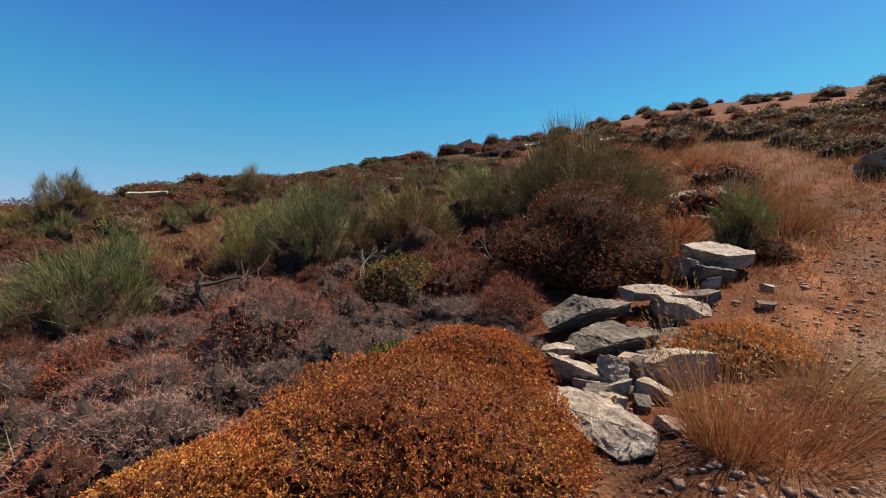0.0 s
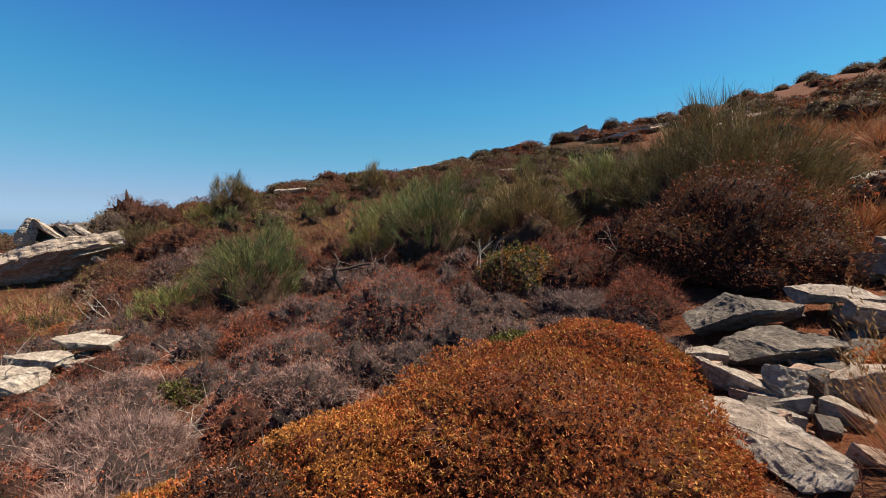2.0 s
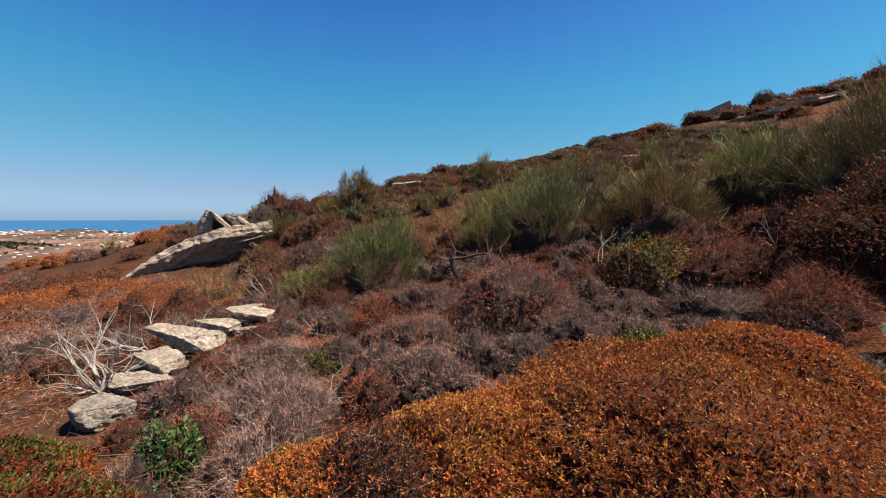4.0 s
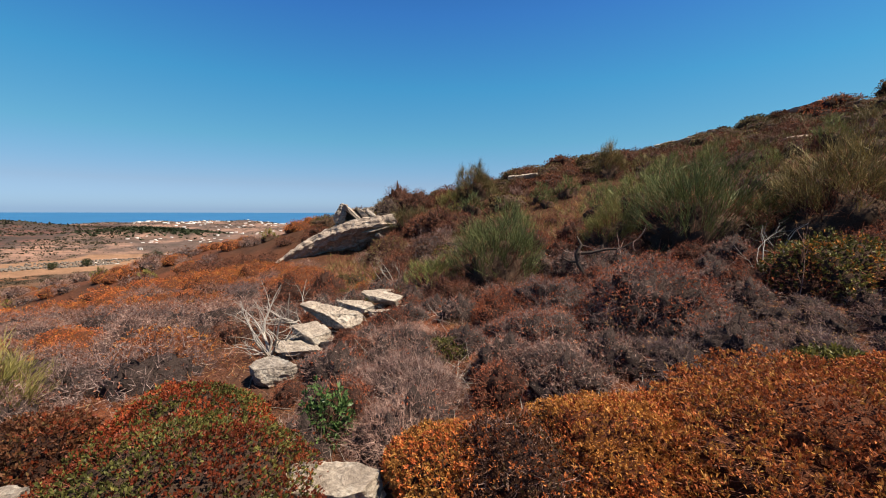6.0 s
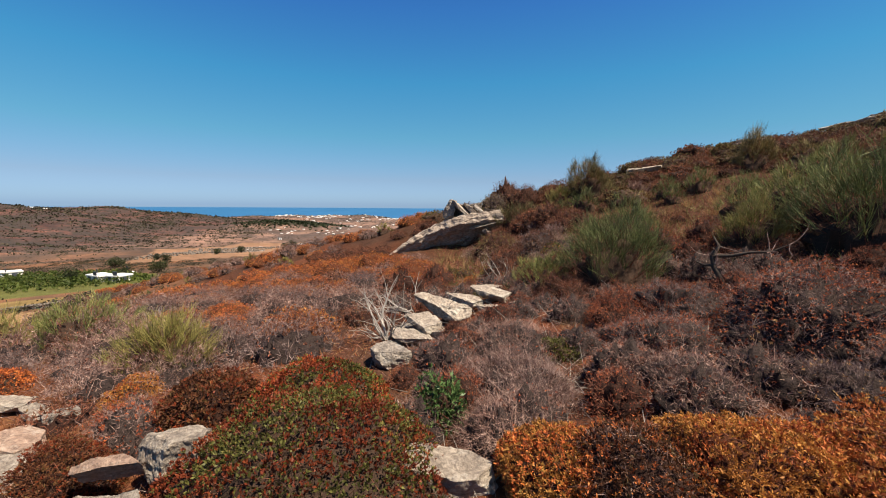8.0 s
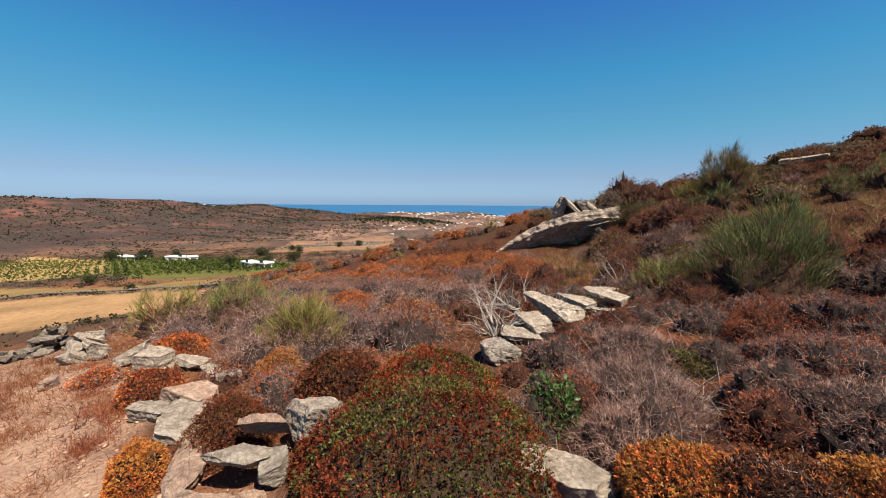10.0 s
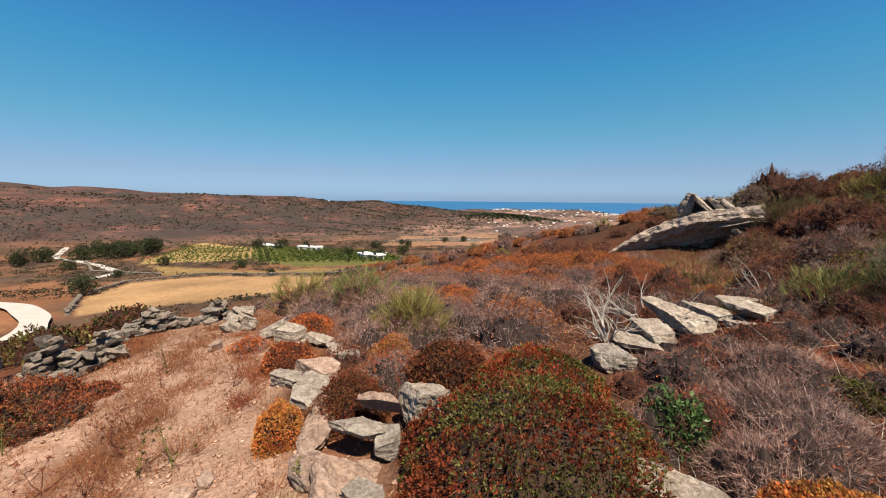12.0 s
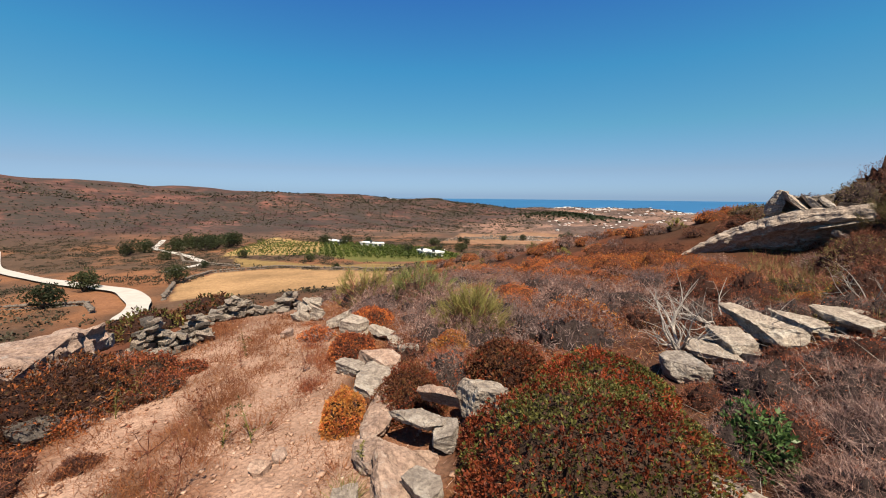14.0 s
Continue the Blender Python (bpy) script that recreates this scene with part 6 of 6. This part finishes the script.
def strip_grass(name, line, count, wide, mat, length, width, label, seed):
    """Short dead grass growing in a worn strip along a line."""
    g = np.random.RandomState(seed)
    k = g.randint(0, len(line) - 1, count)
    f = g.uniform(0, 1, (count, 1))
    p = np.array(line)[k] * (1 - f) + np.array(line)[k + 1] * f + g.normal(size=(count, 2)) * wide
    p = p[ripple(p[:, 0], p[:, 1], 0.8, seed) + 0.5 * g.normal(size=count) > -0.1]
    base = np.column_stack([p, land(p[:, 0], p[:, 1])])
    w = unit(np.column_stack([g.normal(size=(len(p), 2)), 0.3 + np.abs(g.normal(size=len(p))) * 1.2]))
    v, q = blades(base, base + w * (length * g.uniform(0.4, 1.3, len(p)))[:, None], width, g, 0.3, 1)
    tagged(new(name, mesh_of(name, v, q, mat)), label, "grass", kind="stuff")


strip_grass("path_strip_grass", [(-2.5, -2.9), (-3.6, -3.1), (-4.8, -3.6), (-6.4, -4.5), (-8.4, -5.3)], 20000, 0.26, REDGRASS, 0.08, 0.004, "short russet dead grass between the ruts of the footpath", 551)
strip_grass("path_edge_grass", [(-4.3, -2.5), (-5.2, -2.8), (-6.3, -3.5), (-7.6, -4.3)], 9000, 0.1, RUST, 0.06, 0.004, "low russet growth along the edge of the footpath", 552)


def gravel(name, count, az0, az1, r0, r1, label, seed, spread=1.4, small=0.008, big=0.03):
    """Chips of stone on the path."""
    g = np.random.RandomState(seed)
    az, q = np.radians(g.uniform(az0, az1, count)), g.uniform(r0, r1, count)
    x, y = -np.sin(az) * q, np.cos(az) * q
    ok = trail_distance(x, y) < spread * g.uniform(0.2, 1, count)
    x, y = x[ok], y[ok]
    d, f = cube_sphere(1)
    s = small * (big / small) ** (g.uniform(size=len(x)) ** 3)
    v = d[None] * g.uniform(0.6, 1.25, (len(x), len(d), 1)) * np.stack([s * g.uniform(0.8, 1.6, len(x)), s * g.uniform(0.7, 1.1, len(x)), s * 0.55], -1)[:, None]
    v = v + np.column_stack([x, y, land(x, y) + s * 0.3])[:, None]
    f = f[None] + (np.arange(len(x)) * len(d))[:, None, None]
    tagged(new(name, mesh_of(name, v.reshape(-1, 3), f.reshape(-1, 4), CHIPS)), label, "gravel", kind="stuff")


CHIPS = leafy("stone_chips", [(0.05, (0.16, 0.09, 0.065)), (0.4, (0.28, 0.18, 0.135)), (0.7, (0.36, 0.26, 0.2)), (0.95, (0.46, 0.38, 0.32))], rough=0.9, through_light=0.0)
gravel("path_gravel", 26000, 60, 165, 1.8, 12, "pinkish stone chips on the footpath", 97, 1.6, 0.004, 0.034)
gravel("upper_gravel", 22000, -62, -8, 2.0, 14, "pinkish stone chips on the upper footpath", 98, 2.3, 0.005, 0.04)
gravel("path_stones", 260, -62, -22, 3.4, 13, "flat pinkish stones bedded in the upper footpath", 99, 2.2, 0.02, 0.07)


def weed(name, x, y, high, seed, mat, label, leaf_mat=None, arms=5):
    """A dry upright weed: a stalk with side shoots and tufted heads."""
    g = np.random.RandomState(seed)
    ob = thing(name, x, y, label, "weed", "dry weeds", sink=0.02)
    pts, rad = limb(g, (0, 0, 0), (g.normal() * 0.12, g.normal() * 0.12, 1), high, 0.006, 0.08, steps=6)
    part("stalk", mesh_of("stalk", *tube(pts, rad, 4), mat, True), ob)
    ends = [pts[-1]]
    for i in range(arms):
        k = g.randint(1, 5)
        p, r = limb(g, pts[k], (g.normal(), g.normal(), 1.1), high * g.uniform(0.2, 0.45), 0.0035, 0.15, steps=4)
        part("side_shoot", mesh_of("side_shoot", *tube(p, r, 3), mat, True), ob)
        ends.append(p[-1])
    c = np.repeat(np.array(ends), 16, 0)
    w = unit(g.normal(size=c.shape) + (0, 0, 0.4))
    c2 = pts[g.randint(0, 5, 40)]
    w2 = unit(g.normal(size=c2.shape) + (0, 0, 0.3))
    part("leaf_spray", mesh_of("leaf_spray", *joined([leaves(c, w, 0.02, 0.007, g), leaves(c2, w2, 0.035, 0.008, g)]), leaf_mat or mat), ob)


for i, (x, y, h, m, l) in enumerate([(-3.35, -2.5, 0.42, STRAWGREEN, LEAF), (-3.25, -2.7, 0.36, STRAWGREEN, LEAF), (-3.55, -3.05, 0.38, BROWNTWIG, None), (-3.9, -3.5, 0.34, BROWNTWIG, None), (-2.6, -2.55, 0.5, BROWNTWIG, None), (-2.35, -2.45, 0.62, BROWNTWIG, None),
                                     (-4.1, -4.4, 0.34, STRAW, LEAF), (-3.7, -4.3, 0.4, STRAWGREEN, LEAF), (-5.6, -4.2, 0.3, STRAW, LEAF), (-6.1, -4.6, 0.34, STRAW, None), (-5.1, -3.9, 0.3, BROWNTWIG, None), (-5.0, -2.95, 0.4, BROWNTWIG, None),
                                     (-1.25, 5.45, 0.75, BROWNTWIG, RUST), (-0.95, 5.6, 0.8, GREYTWIG, STRAW), (0.35, 4.6, 0.6, BROWNTWIG, RUST), (0.6, 4.7, 0.7, BROWNTWIG, RUST), (0.85, 4.55, 0.6, BROWNTWIG, RUST), (-2.2, 3.9, 0.5, GREYTWIG, STRAW), (1.25, 2.4, 0.3, BROWNTWIG, None), (-3.0, -1.35, 0.22, STRAWGREEN, STRAWGREEN)]):
    weed("dry_weed", x, y, h, 800 + i, m, "dry thistle-like weed beside the footpath" if y < 0 else "dry brown weed stalk among the shrubs", l, 6)

# ---- the valley ----
def rows_of_vines():
    g = np.random.RandomState(5)
    for i in range(34):
        # each row runs down the slope of the field
        u = i / 33
        a = np.array((-77, -61)) * (1 - u) + np.array((-74, -9)) * u
        b = np.array((-138, -94)) * (1 - u) + np.array((-106, -22)) * u
        n = 170 if i < 15 else 420
        f = g.uniform(0, 1, n)[:, None]
        p = a + (b - a) * f + g.normal(size=(n, 2)) * 0.28
        z = land(p[:, 0], p[:, 1]) + g.uniform(0.05, 0.7, n)
        base = np.column_stack([p, z])
        v, q = leaves(base, unit(g.normal(size=(n, 3)) + (0, 0, 0.7)), g.uniform(0.25, 0.55, n), 0.3, g)
        tagged(new("vine_row", mesh_of("vine_row", v, q, VINE)), "green row of vines in the valley field", "vineyard row", kind="stuff")


rows_of_vines()


def farm_house(x, y, w, d, h, rz, label):
    ob = thing("farm_house", x, y, label, "house", "valley houses", rz=rz, sink=0.3)
    def box(nm, cx, cy, cz, sx, sy, sz, mat, parent, bevel=0.04):
        bm = bmesh.new()
        bmesh.ops.create_cube(bm, size=1, matrix=Matrix.Translation((cx, cy, cz)) @ Matrix.Diagonal((sx, sy, sz, 1)))
        if bevel:
            bmesh.ops.bevel(bm, geom=bm.edges[:], offset=bevel, segments=1, affect="EDGES")
        me = bpy.data.meshes.new(nm)
        bm.to_mesh(me)
        bm.free()
        me.materials.append(mat)
        return part(nm, me, parent)
    box("wall", 0, 0, h / 2, w, d, h, WHITEWASH, ob)
    box("roof", 0, 0, h + 0.1, w + 0.25, d + 0.25, 0.25, WHITEWASH, ob)
    for k in range(max(2, int(w / 2.4))):
        cx = -w / 2 + (k + 0.5) * w / max(2, int(w / 2.4))
        for s in (-1, 1):
            if k == 1 and s == -1:
                box("door", cx, s * d / 2, 1.15, 0.9, 0.1, 2.0, SHUTTER, ob, 0.01)
            else:
                box("window", cx, s * d / 2, h * 0.55, 0.8, 0.1, 1.0, SHUTTER, ob, 0.01)
    for s in (-1, 1):
        box("window", s * w / 2, 0, h * 0.55, 0.1, 0.8, 1.0, SHUTTER, ob, 0.01)


H = "white flat-roofed farm house in the valley"
for i, (x, y, w, d, h, rz) in enumerate([(-92, -20.5, 4.2, 2.2, 1.1, 20), (-95, -17, 2.0, 1.6, 1.0, 20), (-125.5, -59.68, 5, 3.2, 1.7, 25), (-116.66, -52.5, 3, 3.2, 1.7, 25), (-110.83, -41.3, 7, 3.2, 1.7, 25), (-109.88, -38.04, 3, 3.2, 1.7, 25), (-85.04, -19.16, 4.5, 3.2, 1.7, 25), (-80.93, -15.85, 3, 3.2, 1.7, 25),
                                             (-215, 36, 5, 4, 2.2, 10), (-222, 44, 6, 4, 2, 20), (-228, 51, 4.5, 3.6, 2.4, 5), (-212, 30, 3.5, 3, 1.6, 0), (-236, 36, 4, 4, 2, 10),
                                             (-213, 66, 6, 4, 1.8, 60), (-222, 72, 5, 4, 2.2, 50), (-206, 62, 3.5, 3, 1.5, 60), (-232, 78, 5, 4, 2, 40), (-252, 58, 4, 3, 1.8, 30), (-262, 30, 3.5, 3, 1.6, 12), (-300, 52, 4, 3, 1.8, 0), (-345, 36, 3.6, 3, 1.8, 20), (-330, 92, 4, 3, 1.8, 20)]):
    farm_house(x, y, w * (0.8 if i < 8 else 0.7), d * (0.7 if i < 8 else 0.7), h * (0.75 if i < 8 else 0.7), rz + 11 * (i % 5), H)


def village(seed, n, az0, az1, r0, r1, name, label):
    """Far houses, too small and many to count."""
    g = np.random.RandomState(seed)
    cube = np.array([(x, y, z) for z in (0, 1) for x, y in ((-.5, -.5), (.5, -.5), (.5, .5), (-.5, .5))], float)
    fq = np.array([(0, 3, 2, 1), (4, 5, 6, 7), (0, 1, 5, 4), (1, 2, 6, 5), (2, 3, 7, 6), (3, 0, 4, 7)])
    out = []
    centres = [(g.uniform(az0, az1), g.uniform(r0, r1)) for _ in range(max(3, n // 9))]
    for i in range(n):
        ca, cr = centres[g.randint(len(centres))]
        az, q = math.radians(ca + g.normal() * 1.1), cr * (1 + g.normal() * 0.05)
        x, y = -math.sin(az) * q, math.cos(az) * q
        k = q / 500
        v = cube * (g.uniform(1.5, 3.6) * k, g.uniform(1.5, 3) * k, g.uniform(0.5, 1.1) * k)
        c, s = math.cos(i), math.sin(i)
        v = v @ np.array([(c, s, 0), (-s, c, 0), (0, 0, 1)]) + (x, y, float(land(x, y)) - 0.3)
        out.append((v, fq))
    tagged(new(name, mesh_of(name, *joined(out), WHITEWASH)), label, "houses", kind="stuff")


village(51, 110, 66, 92, 420, 900, "far_village", "scattered white houses on the coastal plain")
village(52, 170, 60, 84, 850, 1350, "coast_village", "tiny white houses of towns along the coast")
village(53, 16, 104, 112, 560, 640, "hill_houses", "few white houses on the crest across the valley")


def clumps(name, x, y, size, mat, label, seed, per=5, category="scrub", flat=0.6, leaf=1.0):
    """Many small far shrubs, a few leaf clumps each."""
    g = np.random.RandomState(seed)
    n = len(x)
    c = np.repeat(np.column_stack([x, y, land(x, y)]), per, 0)
    s = np.repeat(np.asarray(size) * np.ones(n), per)
    base = c + (g.normal(size=c.shape) * (1, 1, 0.25) + (0, 0, 0.5 * (1 - leaf))) * (s * (0.45 - 0.15 * leaf))[:, None] - np.array((0, 0, 0.1)) * s[:, None]
    way = unit(g.normal(size=c.shape) * (0.8, 0.8, 0.4) + (0, 0, 0.8 * flat))
    v, q = leaves(base, way, leaf * s * g.uniform(0.7, 1.2, len(s)), leaf * s * 0.7, g)
    tagged(new(name, mesh_of(name, v, q, mat)), label, category, kind="stuff")


g = np.random.RandomState(77)
n = 42000
u, off = g.uniform(0, 1, n), g.uniform(45, 300, n)
side = np.where(g.uniform(size=n) < 0.93, 1.0, -1.0)
hx, hy = -820 + 880 * u + 0.303 * off * side, -150 - 280 * u + 0.953 * off * side
keep = (g.uniform(size=n) < np.clip(0.4 + 0.9 * u, 0, 1)) & (np.hypot(hx, hy) > 150) & (ripple(hx, hy, 70, 41) + 0.7 * g.normal(size=n) > -0.2)
hx, hy = hx[keep], hy[keep]
clumps("hillside_scrub", hx, hy, g.uniform(0.7, 2.2, len(hx)) * np.hypot(hx, hy) / 450, FARSCRUB, "dark low scrub dotting the hillside across the valley", 61, 4, flat=0.2)
az, q = np.radians(g.uniform(62, 155, 9000)), np.sqrt(g.uniform(28 ** 2, 170 ** 2, 9000))
vx, vy = -np.sin(az) * q, np.cos(az) * q
bare = inside(vx, vy, STUBBLE) | inside(vx, vy, VINES_ROWS) | inside(vx, vy, VINES_GREEN) | inside(vx, vy, TILLED) | inside(vx, vy, DRY)
road_near = np.minimum.reduce([segment(vx, vy, *a, *b)[0] for a, b in (((-24, -26), (-35, -40)), ((-35, -40), (-38.5, -50)), ((-38.5, -50), (-43, -62)), ((-43, -62), (-58, -95)))])
keep = ~bare & (road_near > 2.8) & (ripple(vx, vy, 26, 42) + 0.5 * g.normal(size=9000) > -0.35) & (land(vx, vy) < -4)
clumps("valley_scrub", vx[keep], vy[keep], g.uniform(0.4, 1.3, keep.sum()), FARSCRUB, "low scrub and weeds between the valley fields", 62, 30, leaf=0.22)
az, q = np.radians(g.uniform(60, 112, 14000)), np.sqrt(g.uniform(170 ** 2, 1300 ** 2, 14000))
px, py = -np.sin(az) * q, np.cos(az) * q
keep = ~inside(px, py, TILLED) & (ripple(px, py, 120, 43) + 0.5 * g.normal(size=14000) > 0.05)
clumps("plain_scrub", px[keep], py[keep], g.uniform(0.5, 1.6, keep.sum()) * q[keep] / 520, FARSCRUB, "hedges and scrub over the coastal plain", 63, leaf=0.8)
wx, wy = -520 + g.normal(size=900) * 22, 70 + g.normal(size=900) * 24
clumps("far_wood", wx, wy, 3.2, PINE, "dark wooded knoll on the plain", 64, 4, "wood")


def valley_tree(x, y, size, seed, label="dark rounded olive tree in the valley", group="valley trees"):
    g = np.random.RandomState(seed)
    ob = thing("olive_tree", x, y, label, "tree", group, sink=0.05)
    tr = []
    for k in range(4):
        p, r = limb(g, (0, 0, 0), (g.normal() * 0.5, g.normal() * 0.5, 1), size * 0.6, size * 0.06, 0.2, steps=5)
        tr.append(tube(p, r, 6))
    part("trunk", mesh_of("trunk", *joined(tr), DARKWOOD, True), ob)
    n = 1700
    centre = unit(g.normal(size=(14, 3)) * (1, 1, 0.55)) * size * 0.5 * g.uniform(0.4, 1, (14, 1)) + (0, 0, size * 0.52)
    k = g.randint(0, 14, n)
    d = unit(g.normal(size=(n, 3)))
    p = centre[k] + d * size * 0.27 * g.uniform(0.5, 1, (n, 1)) ** 0.4
    part("crown", mesh_of("crown", *leaves(p, unit(d + g.normal(size=(n, 3)) * 0.6), size * 0.085 * g.uniform(0.7, 1.3, n), size * 0.05, g), PINE), ob)


for i, (x, y, s) in enumerate([(-36, -46.5, 2.5), (-28, -40.5, 2.3), (-41, -39.5, 2.2), (-90, -78, 4.2), (-96, -80, 4.6), (-102, -80, 4.8), (-97, -88, 4.2), (-108, -84, 4.2), (-84, -90, 3.6), (-78, -88, 3.2), (-106, -90, 4.2), (-90, -86, 3.8), (-74, -55, 1.8), (-66, -36, 1.5), (-92, -25, 2.2), (-98, -13, 2.6), (-94, -17.5, 2.0),
                             (-124, -62, 3), (-128, -56, 3), (-116, -44, 2.4), (-112, -50, 2.2), (-120, -24, 2.6), (-136, -16, 2.4), (-170, 4, 2.6), (-206, 24, 3.4), (-224, 30, 3.4), (-205, 52, 3.6), (-218, 58, 3.6), (-55, -26, 1.1), (-57, -50, 1.3), (-70, -70, 2.0), (-160, -4, 2.2), (-150, -20, 2.0)]):
    valley_tree(x, y, s, 700 + i)


def field_wall(name, line, label, seed, high=0.6, size=0.28, step=0.3):
    """A low dry wall too far off to tell its stones apart one by one."""
    g = np.random.RandomState(seed)
    d8, q8 = cube_sphere(2)
    out = []
    for (ax, ay), (bx, by) in zip(line, line[1:]):
        m = int(math.hypot(bx - ax, by - ay) / step)
        for i in range(m):
            for lv in range(2):
                x, y = ax + (bx - ax) * (i + g.uniform()) / m, ay + (by - ay) * (i + g.uniform()) / m
                s = size * g.uniform(0.5, 1.0)
                v = d8 * (s, s * 0.8, s * 0.6) * g.uniform(0.8, 1.2, (len(d8), 1)) + (x, y, float(land(x, y)) + lv * high * 0.5)
                out.append((v, q8))
    tagged(new(name, mesh_of(name, *joined(out), GREY_SCHIST)), label, "dry wall", kind="stuff")


field_wall("field_wall", [(-31, -31.5), (-40.5, -39.5), (-50.5, -43), (-57, -36.5), (-53, -22), (-45, -12.5)], "low dark dry wall round the stubble field", 81)
field_wall("field_wall", [(-26, -33), (-29, -37.5), (-27.5, -44), (-24, -50)], "low dry wall beside the white road", 82)
field_wall("field_wall", [(-58, -44), (-66, -62), (-84, -80)], "low dry wall along the farm track", 83)
for k in range(7):
    field_wall("terrace_wall", [(-150 - 9 * k, -30 + 3 * k), (-165 - 9 * k, -8 + 3 * k), (-172 - 10 * k, 6 + 3 * k)], "low terrace wall across the tilled slope", 90 + k, 0.8, 0.7, 1.4)
